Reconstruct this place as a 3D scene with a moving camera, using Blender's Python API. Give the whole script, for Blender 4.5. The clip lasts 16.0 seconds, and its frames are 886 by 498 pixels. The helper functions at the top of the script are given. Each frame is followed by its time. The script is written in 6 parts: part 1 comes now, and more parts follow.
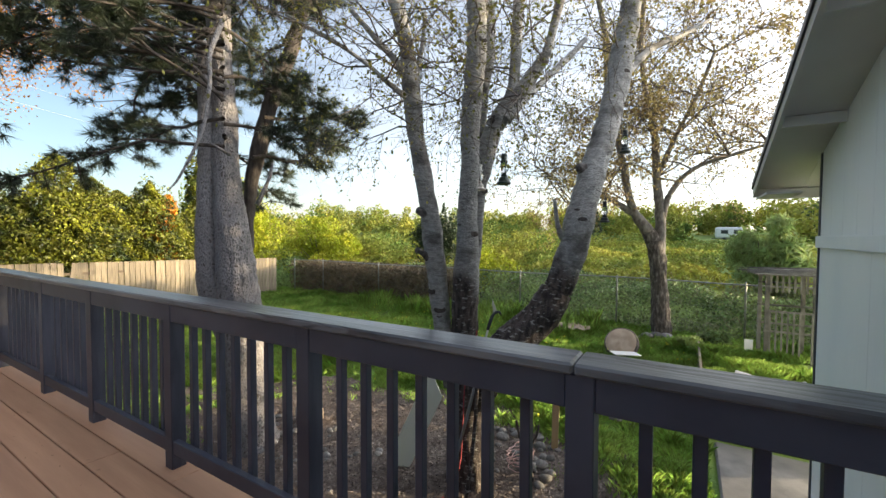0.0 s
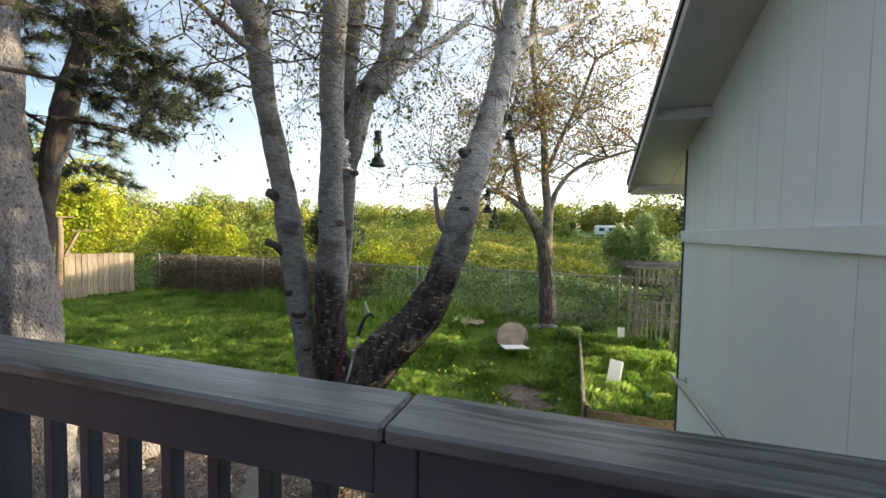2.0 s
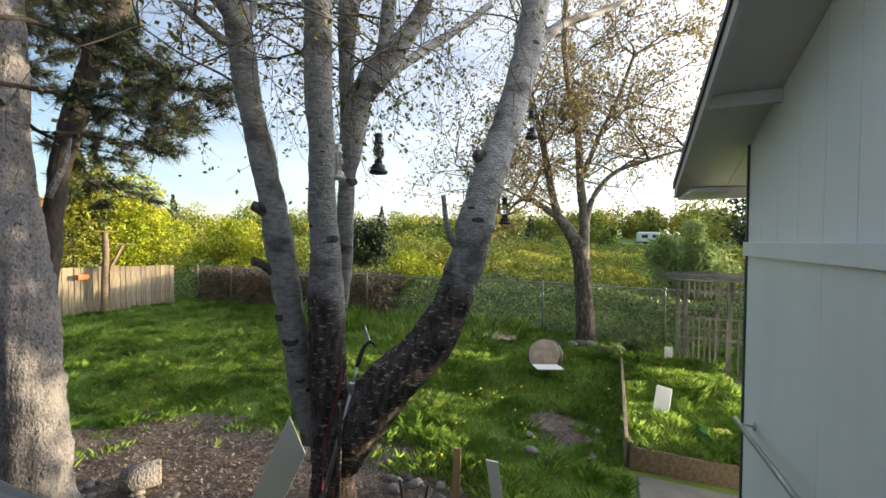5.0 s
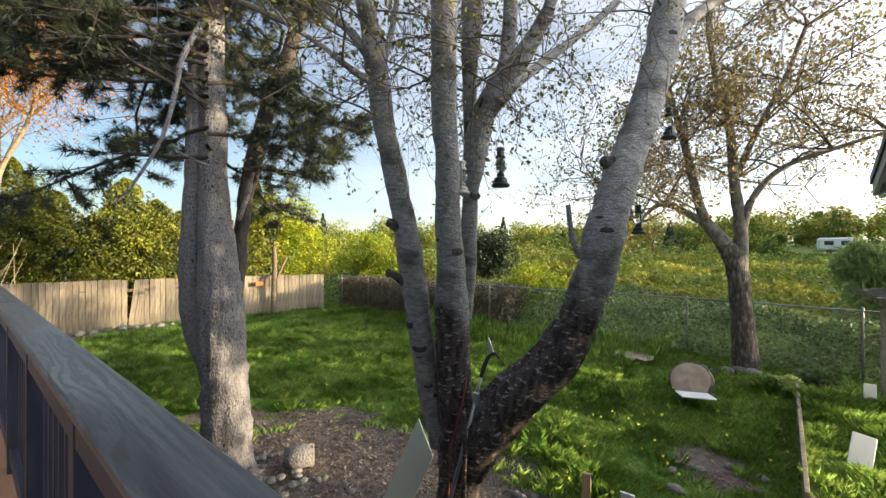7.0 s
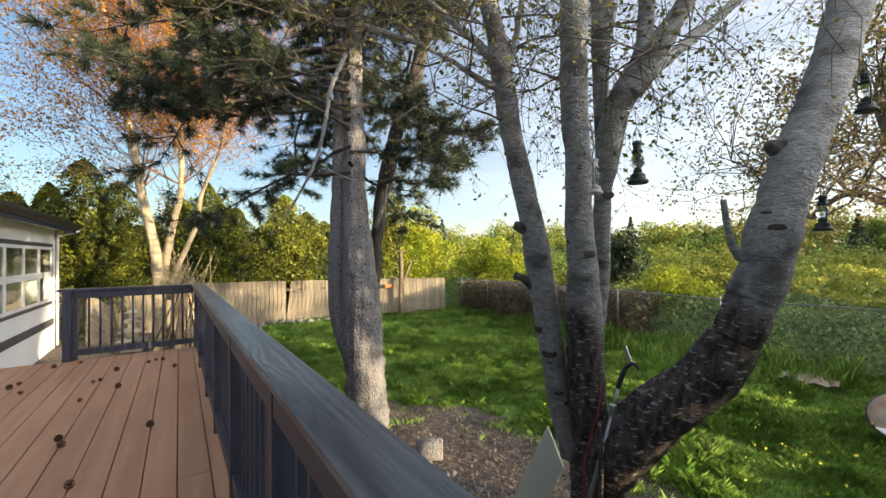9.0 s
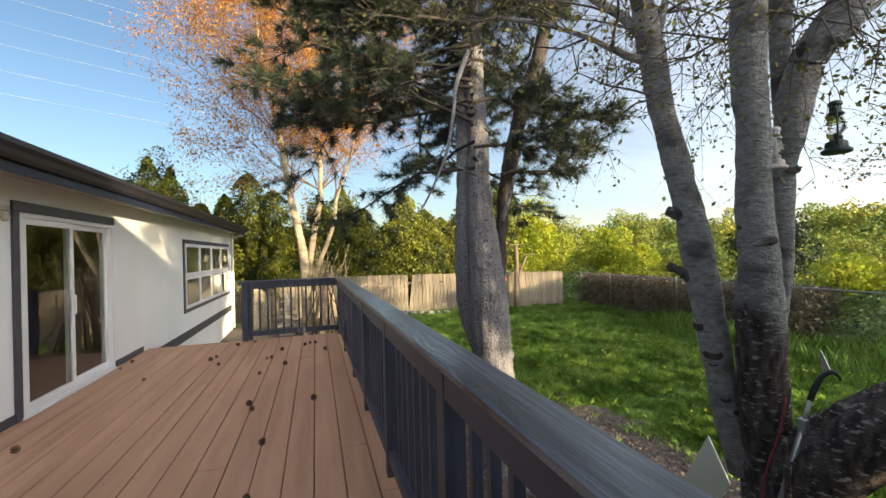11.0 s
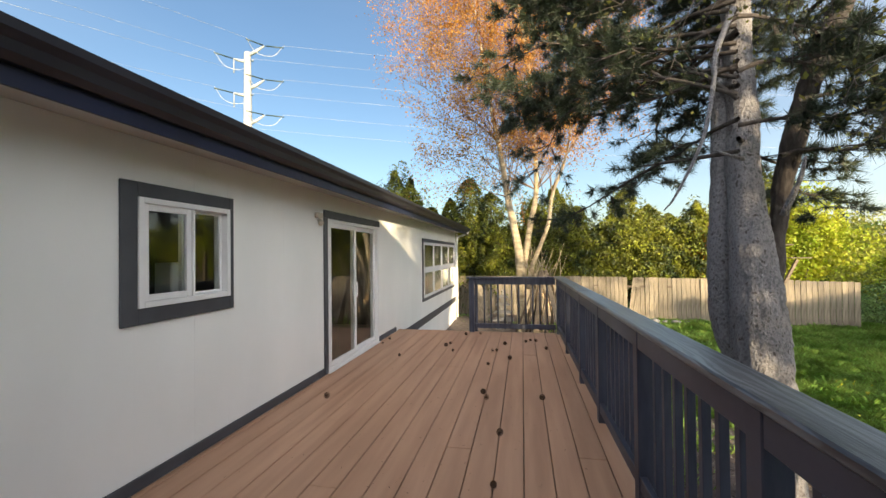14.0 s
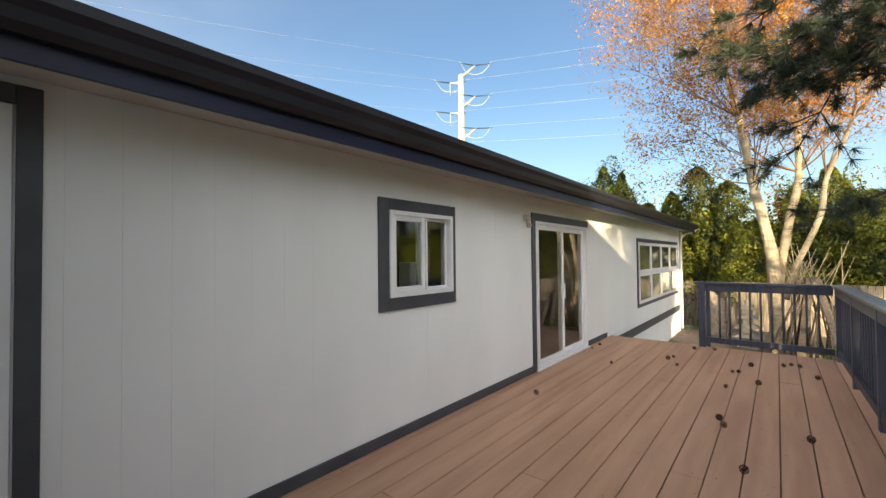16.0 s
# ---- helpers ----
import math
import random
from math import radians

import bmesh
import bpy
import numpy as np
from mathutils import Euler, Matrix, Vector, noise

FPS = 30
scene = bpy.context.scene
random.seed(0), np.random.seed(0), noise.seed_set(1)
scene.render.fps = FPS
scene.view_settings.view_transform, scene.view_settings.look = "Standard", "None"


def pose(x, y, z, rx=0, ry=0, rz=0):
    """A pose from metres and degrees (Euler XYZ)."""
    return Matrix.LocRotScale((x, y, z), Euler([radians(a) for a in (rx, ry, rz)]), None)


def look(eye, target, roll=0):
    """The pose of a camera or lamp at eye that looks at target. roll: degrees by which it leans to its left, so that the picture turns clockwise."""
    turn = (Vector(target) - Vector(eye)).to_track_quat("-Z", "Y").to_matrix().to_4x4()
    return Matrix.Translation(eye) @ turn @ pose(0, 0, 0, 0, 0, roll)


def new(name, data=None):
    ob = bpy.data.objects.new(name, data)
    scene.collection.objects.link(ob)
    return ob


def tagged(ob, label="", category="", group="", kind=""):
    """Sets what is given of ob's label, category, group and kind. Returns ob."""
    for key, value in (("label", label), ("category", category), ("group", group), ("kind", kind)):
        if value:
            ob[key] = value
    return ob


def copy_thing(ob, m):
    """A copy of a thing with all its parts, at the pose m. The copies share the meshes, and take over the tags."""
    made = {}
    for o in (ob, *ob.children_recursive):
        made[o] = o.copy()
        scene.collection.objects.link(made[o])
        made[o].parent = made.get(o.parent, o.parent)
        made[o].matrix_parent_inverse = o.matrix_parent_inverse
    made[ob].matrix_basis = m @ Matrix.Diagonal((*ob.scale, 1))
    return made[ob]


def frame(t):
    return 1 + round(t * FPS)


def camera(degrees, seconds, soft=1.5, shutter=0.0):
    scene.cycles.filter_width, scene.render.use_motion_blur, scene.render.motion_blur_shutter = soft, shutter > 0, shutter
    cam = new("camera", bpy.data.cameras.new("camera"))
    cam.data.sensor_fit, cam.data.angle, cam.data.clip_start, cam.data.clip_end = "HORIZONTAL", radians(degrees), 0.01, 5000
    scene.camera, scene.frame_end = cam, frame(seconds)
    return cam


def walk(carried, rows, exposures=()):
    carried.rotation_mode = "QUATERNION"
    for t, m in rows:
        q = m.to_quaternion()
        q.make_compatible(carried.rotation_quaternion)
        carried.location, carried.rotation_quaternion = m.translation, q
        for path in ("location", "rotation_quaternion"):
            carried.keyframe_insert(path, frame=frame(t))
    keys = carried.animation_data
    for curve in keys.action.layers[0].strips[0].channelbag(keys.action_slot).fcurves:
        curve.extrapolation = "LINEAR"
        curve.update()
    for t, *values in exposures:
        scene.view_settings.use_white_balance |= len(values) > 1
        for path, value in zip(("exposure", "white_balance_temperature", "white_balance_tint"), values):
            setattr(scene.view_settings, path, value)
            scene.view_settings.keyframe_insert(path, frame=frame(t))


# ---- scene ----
cam = camera(95.5, 16.0)
PATH = [
    (0, (1.964, -0.1, 1.54), (3.67, 0.942, 1.474), 0.4),
    (0.5, (2.134, -0.106, 1.529), (3.905, 0.821, 1.457), 0.6),
    (1, (2.293, -0.088, 1.526), (4.123, 0.715, 1.449), 1.0),
    (1.5, (2.425, -0.091, 1.513), (4.302, 0.597, 1.429), 1.2),
    (2, (2.578, -0.127, 1.506), (4.479, 0.488, 1.421), 1.1),
    (2.5, (2.711, -0.141, 1.515), (4.624, 0.437, 1.438), 0.7),
    (3, (2.809, -0.153, 1.517), (4.725, 0.417, 1.447), 0.7),
    (3.2, (2.847, -0.154, 1.516), (4.762, 0.419, 1.448), 0.8),
    (5.3, (3.082, -0.172, 1.565), (4.89, 0.682, 1.525), 0.3),
    (5.5, (3.08, -0.177, 1.568), (4.862, 0.729, 1.532), 0.2),
    (6, (3.077, -0.175, 1.568), (4.784, 0.867, 1.546), 0.1),
    (6.5, (3.068, -0.175, 1.569), (4.689, 0.996, 1.561), -0.0),
    (7, (3.055, -0.17, 1.569), (4.58, 1.123, 1.575), -0.1),
    (7.5, (3.045, -0.162, 1.568), (4.462, 1.249, 1.586), -0.2),
    (8, (3.027, -0.154, 1.565), (4.336, 1.358, 1.591), -0.3),
    (8.5, (2.998, -0.15, 1.561), (4.196, 1.451, 1.591), -0.3),
    (9, (2.977, -0.133, 1.564), (4.073, 1.539, 1.593), -0.6),
    (9.2, (2.961, -0.12, 1.559), (4.019, 1.577, 1.593), -0.6),
    (11.3, (2.781, -0.017, 1.551), (3.296, 1.916, 1.573), -1.2),
    (11.5, (2.769, -0.001, 1.549), (3.221, 1.947, 1.581), -0.8),
    (12, (2.752, 0.008, 1.53), (3.037, 1.988, 1.554), -1.0),
    (12.5, (2.722, -0.001, 1.559), (2.833, 1.996, 1.574), -0.8),
    (13, (2.669, 0.029, 1.566), (2.619, 2.028, 1.579), -0.8),
    (13.5, (2.606, 0.044, 1.567), (2.397, 2.033, 1.584), -0.7),
    (14, (2.558, 0.062, 1.574), (2.172, 2.024, 1.597), -0.6),
    (14.5, (2.532, 0.07, 1.581), (1.951, 1.984, 1.61), -0.5),
    (15, (2.546, 0.061, 1.578), (1.731, 1.887, 1.618), -0.7),
    (15.5, (2.56, 0.025, 1.573), (1.506, 1.723, 1.618), -0.7),
    (16, (2.567, -0.028, 1.567), (1.289, 1.51, 1.609), -0.6),
]
walk(cam, [(t, look(eye, target, roll)) for t, eye, target, roll in PATH],
     exposures=[(0, 2.12), (3.2, 2.10), (5.3, 1.98), (9.2, 1.94), (12, 1.90), (16, 2.02)])

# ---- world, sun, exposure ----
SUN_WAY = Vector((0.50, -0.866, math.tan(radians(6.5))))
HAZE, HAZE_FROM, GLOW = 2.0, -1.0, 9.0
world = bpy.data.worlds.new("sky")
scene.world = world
world.use_nodes = True
wn = world.node_tree
sky = wn.nodes.new("ShaderNodeTexSky")
sky.sky_type, sky.sun_disc = "NISHITA", False
sky.sun_elevation, sky.sun_rotation = radians(6.5), math.atan2(0.50, -0.866)
sky.air_density, sky.dust_density, sky.ozone_density = 1.0, 1.2, 2.5
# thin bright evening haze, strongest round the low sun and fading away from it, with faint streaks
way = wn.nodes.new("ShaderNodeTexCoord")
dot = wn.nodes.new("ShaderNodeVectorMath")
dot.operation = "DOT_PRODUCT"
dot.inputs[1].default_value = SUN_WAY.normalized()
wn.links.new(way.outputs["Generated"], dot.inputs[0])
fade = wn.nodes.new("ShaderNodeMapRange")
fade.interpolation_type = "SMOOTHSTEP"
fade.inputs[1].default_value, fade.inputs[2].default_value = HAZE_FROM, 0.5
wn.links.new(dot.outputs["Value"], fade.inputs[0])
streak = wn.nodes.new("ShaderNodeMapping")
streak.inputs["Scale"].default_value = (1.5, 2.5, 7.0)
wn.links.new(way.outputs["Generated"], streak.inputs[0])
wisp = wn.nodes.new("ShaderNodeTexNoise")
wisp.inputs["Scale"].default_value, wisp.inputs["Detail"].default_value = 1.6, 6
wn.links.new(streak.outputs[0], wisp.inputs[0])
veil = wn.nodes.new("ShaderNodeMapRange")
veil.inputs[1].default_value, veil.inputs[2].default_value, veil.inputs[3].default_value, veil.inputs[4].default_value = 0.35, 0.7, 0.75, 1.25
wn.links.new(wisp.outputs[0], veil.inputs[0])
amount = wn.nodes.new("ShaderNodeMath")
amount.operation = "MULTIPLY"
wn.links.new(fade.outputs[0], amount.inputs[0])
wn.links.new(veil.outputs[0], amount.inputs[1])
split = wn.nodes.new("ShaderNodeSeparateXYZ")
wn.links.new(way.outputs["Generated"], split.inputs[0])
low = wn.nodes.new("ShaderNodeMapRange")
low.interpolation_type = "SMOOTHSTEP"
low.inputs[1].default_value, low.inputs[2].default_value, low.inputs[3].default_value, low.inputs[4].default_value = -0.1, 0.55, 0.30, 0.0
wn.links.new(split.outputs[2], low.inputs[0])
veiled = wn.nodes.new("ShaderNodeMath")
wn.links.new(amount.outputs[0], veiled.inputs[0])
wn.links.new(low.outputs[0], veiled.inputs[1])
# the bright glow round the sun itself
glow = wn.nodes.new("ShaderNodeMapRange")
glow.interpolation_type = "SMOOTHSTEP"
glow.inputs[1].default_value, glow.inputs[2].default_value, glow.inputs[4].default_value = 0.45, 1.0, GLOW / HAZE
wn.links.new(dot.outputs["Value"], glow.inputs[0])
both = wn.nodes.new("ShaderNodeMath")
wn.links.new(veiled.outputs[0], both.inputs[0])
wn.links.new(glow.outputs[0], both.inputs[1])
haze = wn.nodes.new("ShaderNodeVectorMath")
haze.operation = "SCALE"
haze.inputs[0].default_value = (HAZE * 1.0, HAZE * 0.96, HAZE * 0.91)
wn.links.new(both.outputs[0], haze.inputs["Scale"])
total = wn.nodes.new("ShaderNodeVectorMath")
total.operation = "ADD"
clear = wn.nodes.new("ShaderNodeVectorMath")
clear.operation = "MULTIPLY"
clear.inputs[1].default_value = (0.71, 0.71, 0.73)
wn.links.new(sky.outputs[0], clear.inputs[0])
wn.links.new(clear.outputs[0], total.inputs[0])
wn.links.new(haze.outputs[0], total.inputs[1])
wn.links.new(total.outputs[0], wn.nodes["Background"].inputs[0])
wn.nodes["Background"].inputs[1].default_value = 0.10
sun = new("sun", bpy.data.lights.new("sun", "SUN"))
sun.data.energy, sun.data.angle, sun.data.color = 3.6, radians(0.6), (1.0, 0.80, 0.50)
sun.matrix_world = look(SUN_WAY * 30, (0, 0, 0))

# ---- materials ----


def material(name, low, high, scale=4.0, rough=0.7, bump=0.2, bump_scale=40.0, stretch=(1, 1, 1), metal=0.0, spread=0.0, island=0.0,
             stain=None, stain_scale=0.7, stain_amount=0.5, through_light=0.0, bump_distance=0.004, foot=None, rings=None, lenticels=0.0):
    """Two colours mixed by noise, with stains, relief and a spread of lightness from piece to piece."""
    m = bpy.data.materials.new(name)
    m.use_nodes = True
    t = m.node_tree
    p = t.nodes["Principled BSDF"]
    tc = t.nodes.new("ShaderNodeTexCoord")
    mp = t.nodes.new("ShaderNodeMapping")
    mp.inputs["Scale"].default_value = stretch
    t.links.new(tc.outputs["Object"], mp.inputs[0])
    n1 = t.nodes.new("ShaderNodeTexNoise")
    n1.inputs["Scale"].default_value, n1.inputs["Detail"].default_value = scale, 6
    t.links.new(mp.outputs[0], n1.inputs[0])
    ramp = t.nodes.new("ShaderNodeValToRGB")
    ramp.color_ramp.elements[0].position, ramp.color_ramp.elements[1].position = 0.36, 0.64
    ramp.color_ramp.elements[0].color, ramp.color_ramp.elements[1].color = (*low, 1), (*high, 1)
    t.links.new(n1.outputs[0], ramp.inputs[0])
    colour = ramp.outputs[0]
    if stain:
        n2 = t.nodes.new("ShaderNodeTexNoise")
        n2.inputs["Scale"].default_value, n2.inputs["Detail"].default_value = stain_scale, 5
        t.links.new(mp.outputs[0], n2.inputs[0])
        r2 = t.nodes.new("ShaderNodeMapRange")
        r2.inputs[1].default_value, r2.inputs[2].default_value, r2.inputs[4].default_value = 0.52, 0.68, stain_amount
        t.links.new(n2.outputs[0], r2.inputs[0])
        mix = t.nodes.new("ShaderNodeMixRGB")
        mix.inputs[2].default_value = (*stain, 1)
        t.links.new(r2.outputs[0], mix.inputs[0])
        t.links.new(colour, mix.inputs[1])
        colour = mix.outputs[0]
    if lenticels:
        # short dark dashes that lie across the stem
        ml = t.nodes.new("ShaderNodeMapping")
        ml.inputs["Scale"].default_value = (9.0, 9.0, 60.0)
        t.links.new(tc.outputs["Object"], ml.inputs[0])
        nl = t.nodes.new("ShaderNodeTexNoise")
        nl.inputs["Scale"].default_value, nl.inputs["Detail"].default_value = 1.0, 4
        t.links.new(ml.outputs[0], nl.inputs[0])
        rl = t.nodes.new("ShaderNodeMapRange")
        rl.inputs[1].default_value, rl.inputs[2].default_value, rl.inputs[4].default_value = 0.57, 0.66, lenticels
        t.links.new(nl.outputs[0], rl.inputs[0])
        mix = t.nodes.new("ShaderNodeMixRGB")
        mix.inputs[2].default_value = (0.085, 0.075, 0.068, 1)
        t.links.new(rl.outputs[0], mix.inputs[0])
        t.links.new(colour, mix.inputs[1])
        colour = mix.outputs[0]
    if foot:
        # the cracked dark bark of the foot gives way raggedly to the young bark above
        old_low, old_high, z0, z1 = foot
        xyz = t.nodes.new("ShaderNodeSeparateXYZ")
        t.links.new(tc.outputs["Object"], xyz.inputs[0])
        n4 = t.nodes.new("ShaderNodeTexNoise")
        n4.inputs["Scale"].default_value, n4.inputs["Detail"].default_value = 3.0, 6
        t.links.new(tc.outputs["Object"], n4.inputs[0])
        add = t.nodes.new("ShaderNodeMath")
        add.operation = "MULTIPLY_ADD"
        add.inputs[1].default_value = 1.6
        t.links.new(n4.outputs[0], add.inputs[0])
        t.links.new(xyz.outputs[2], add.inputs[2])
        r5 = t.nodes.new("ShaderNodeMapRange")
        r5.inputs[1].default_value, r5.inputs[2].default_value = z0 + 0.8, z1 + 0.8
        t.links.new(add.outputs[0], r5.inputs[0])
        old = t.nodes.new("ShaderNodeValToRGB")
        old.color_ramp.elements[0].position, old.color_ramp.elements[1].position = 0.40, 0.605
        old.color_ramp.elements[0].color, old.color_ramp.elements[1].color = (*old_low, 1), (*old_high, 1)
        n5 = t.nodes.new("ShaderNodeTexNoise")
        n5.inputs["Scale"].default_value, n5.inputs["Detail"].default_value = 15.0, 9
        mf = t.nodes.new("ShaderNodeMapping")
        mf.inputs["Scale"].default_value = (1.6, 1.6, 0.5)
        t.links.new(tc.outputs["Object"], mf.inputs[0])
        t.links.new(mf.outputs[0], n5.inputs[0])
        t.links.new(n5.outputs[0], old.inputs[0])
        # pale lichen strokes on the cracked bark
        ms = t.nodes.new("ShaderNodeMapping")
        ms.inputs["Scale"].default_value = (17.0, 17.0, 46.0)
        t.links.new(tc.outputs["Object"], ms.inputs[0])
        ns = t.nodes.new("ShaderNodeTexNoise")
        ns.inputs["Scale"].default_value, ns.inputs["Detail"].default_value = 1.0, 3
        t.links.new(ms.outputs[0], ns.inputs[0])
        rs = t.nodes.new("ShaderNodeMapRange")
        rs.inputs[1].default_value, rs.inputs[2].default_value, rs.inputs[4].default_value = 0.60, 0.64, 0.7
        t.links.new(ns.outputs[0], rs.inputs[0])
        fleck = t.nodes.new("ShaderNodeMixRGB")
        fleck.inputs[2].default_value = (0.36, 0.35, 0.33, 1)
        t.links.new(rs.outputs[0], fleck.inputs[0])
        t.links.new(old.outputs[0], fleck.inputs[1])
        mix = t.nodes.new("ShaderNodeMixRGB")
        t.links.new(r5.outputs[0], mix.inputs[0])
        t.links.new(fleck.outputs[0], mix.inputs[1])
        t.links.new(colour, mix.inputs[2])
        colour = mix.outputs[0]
    if rings:
        # long arched growth rings and dark scuffs worn through the paint
        mq = t.nodes.new("ShaderNodeMapping")
        mq.inputs["Scale"].default_value = rings
        t.links.new(tc.outputs["Object"], mq.inputs[0])
        wave = t.nodes.new("ShaderNodeTexWave")
        wave.wave_type, wave.bands_direction = "BANDS", "X"
        wave.inputs["Scale"].default_value, wave.inputs["Distortion"].default_value = 9.0, 14.0
        wave.inputs["Detail"].default_value, wave.inputs["Detail Scale"].default_value = 3.0, 1.2
        t.links.new(mq.outputs[0], wave.inputs[0])
        n6 = t.nodes.new("ShaderNodeTexNoise")
        n6.inputs["Scale"].default_value = 2.6
        t.links.new(mq.outputs[0], n6.inputs[0])
        r6 = t.nodes.new("ShaderNodeMapRange")
        r6.inputs[1].default_value, r6.inputs[2].default_value, r6.inputs[4].default_value = 0.40, 0.56, 0.8
        t.links.new(n6.outputs[0], r6.inputs[0])
        wr = t.nodes.new("ShaderNodeMapRange")
        wr.inputs[1].default_value, wr.inputs[2].default_value = 0.25, 0.6
        wr.inputs[3].default_value, wr.inputs[4].default_value = 1.0, 0.0
        t.links.new(wave.outputs["Fac"], wr.inputs[0])
        mm = t.nodes.new("ShaderNodeMath")
        mm.operation = "MULTIPLY"
        t.links.new(wr.outputs[0], mm.inputs[0])
        t.links.new(r6.outputs[0], mm.inputs[1])
        mix = t.nodes.new("ShaderNodeMixRGB")
        mix.inputs[2].default_value = (0.022, 0.023, 0.026, 1)
        t.links.new(mm.outputs[0], mix.inputs[0])
        t.links.new(colour, mix.inputs[1])
        colour = mix.outputs[0]
    if spread or island:
        if island:
            src = t.nodes.new("ShaderNodeNewGeometry").outputs["Random Per Island"]
        else:
            src = t.nodes.new("ShaderNodeObjectInfo").outputs["Random"]
        amount = island or spread
        r3 = t.nodes.new("ShaderNodeMapRange")
        r3.inputs[3].default_value, r3.inputs[4].default_value = 1 - amount, 1 + amount
        t.links.new(src, r3.inputs[0])
        hsv = t.nodes.new("ShaderNodeHueSaturation")
        t.links.new(r3.outputs[0], hsv.inputs["Value"])
        t.links.new(colour, hsv.inputs["Color"])
        if island:
            r4 = t.nodes.new("ShaderNodeMapRange")
            r4.inputs[3].default_value, r4.inputs[4].default_value = 0.48, 0.515
            t.links.new(src, r4.inputs[0])
            t.links.new(r4.outputs[0], hsv.inputs["Hue"])
        colour = hsv.outputs[0]
    t.links.new(colour, p.inputs["Base Color"])
    p.inputs["Roughness"].default_value, p.inputs["Metallic"].default_value = rough, metal
    if bump:
        n3 = t.nodes.new("ShaderNodeTexNoise")
        n3.inputs["Scale"].default_value, n3.inputs["Detail"].default_value = bump_scale, 5
        t.links.new(mp.outputs[0], n3.inputs[0])
        b = t.nodes.new("ShaderNodeBump")
        b.inputs["Strength"].default_value, b.inputs["Distance"].default_value = bump, bump_distance
        t.links.new(n3.outputs[0], b.inputs["Height"])
        t.links.new(b.outputs[0], p.inputs["Normal"])
    if through_light:
        out = t.nodes["Material Output"]
        tl = t.nodes.new("ShaderNodeBsdfTranslucent")
        t.links.new(colour, tl.inputs[0])
        mx = t.nodes.new("ShaderNodeMixShader")
        mx.inputs[0].default_value = through_light
        t.links.new(p.outputs[0], mx.inputs[1])
        t.links.new(tl.outputs[0], mx.inputs[2])
        t.links.new(mx.outputs[0], out.inputs[0])
    return m


def glass(name, tint=(1, 1, 1), rough=0.0):
    m = bpy.data.materials.new(name)
    m.use_nodes = True
    p = m.node_tree.nodes["Principled BSDF"]
    p.inputs["Base Color"].default_value = (*tint, 1)
    p.inputs["Roughness"].default_value, p.inputs["Transmission Weight"].default_value, p.inputs["IOR"].default_value = rough, 1.0, 1.5
    return m


M_DECK = material("deck_paint", (0.45, 0.262, 0.165), (0.53, 0.315, 0.20), 3.0, 0.55, 0.25, 30, (3, 0.25, 3), spread=0.05, stain=(0.30, 0.16, 0.095), stain_scale=1.3, stain_amount=0.4)
M_RAIL = material("rail_paint", (0.034, 0.040, 0.066), (0.060, 0.069, 0.102), 5.0, 0.42, 0.25, 40, (4, 0.4, 0.6), spread=0.08)
M_CAP = material("cap_paint", (0.125, 0.136, 0.152), (0.205, 0.212, 0.222), 6.0, 0.30, 0.35, 22, (5, 0.35, 5), stain=(0.050, 0.053, 0.060), stain_scale=2.2, stain_amount=0.7, rings=(1.0, 0.16, 1.0))
M_SIDING = material("white_siding", (0.82, 0.825, 0.81), (0.88, 0.88, 0.865), 1.2, 0.42, 0.12, 9, (1, 1, 0.5), stain=(0.76, 0.76, 0.72), stain_scale=0.5, stain_amount=0.35)
M_WING = material("pale_siding", (0.80, 0.845, 0.87), (0.86, 0.89, 0.905), 1.4, 0.45, 0.45, 14, (1.6, 1, 0.5), stain=(0.74, 0.79, 0.82), stain_scale=0.6, stain_amount=0.5)
M_TRIM = material("slate_trim", (0.050, 0.053, 0.064), (0.068, 0.072, 0.085), 3.0, 0.5, 0.15, 30)
M_GUTTER = material("gutter_paint", (0.012, 0.012, 0.020), (0.020, 0.020, 0.030), 2.0, 0.42, 0.0)
M_FASCIA = material("fascia_paint", (0.005, 0.008, 0.030), (0.009, 0.014, 0.046), 2.0, 0.5, 0.0)
M_SOFFIT = material("soffit_paint", (0.50, 0.49, 0.47), (0.56, 0.55, 0.53), 1.5, 0.6, 0.2, 20, stain=(0.42, 0.41, 0.39))
M_SHINGLE = material("roof_shingle", (0.06, 0.058, 0.055), (0.10, 0.095, 0.09), 8, 0.9, 0.8, 60)
M_VINYL = material("white_vinyl", (0.74, 0.74, 0.74), (0.80, 0.80, 0.80), 2.0, 0.35, 0.0)
M_GLASS = glass("window_glass", (0.86, 0.90, 0.88))
M_LAMPGLASS = glass("lamp_glass", (0.9, 0.92, 0.9))
# Near-black so that the dimness of the unlit interior is in the colour.
M_DIMROOM = material("room_wall", (0.055, 0.056, 0.055), (0.075, 0.076, 0.072), 1.0, 0.8, 0.0)
M_ROOMFLOOR = material("room_floor", (0.16, 0.10, 0.06), (0.22, 0.14, 0.08), 4.0, 0.4, 0.0, stretch=(4, 0.4, 1))
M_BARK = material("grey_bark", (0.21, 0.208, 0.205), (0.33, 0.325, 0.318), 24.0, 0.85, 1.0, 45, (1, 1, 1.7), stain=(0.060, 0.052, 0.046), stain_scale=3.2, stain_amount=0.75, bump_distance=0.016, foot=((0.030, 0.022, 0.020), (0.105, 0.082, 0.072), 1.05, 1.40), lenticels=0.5)
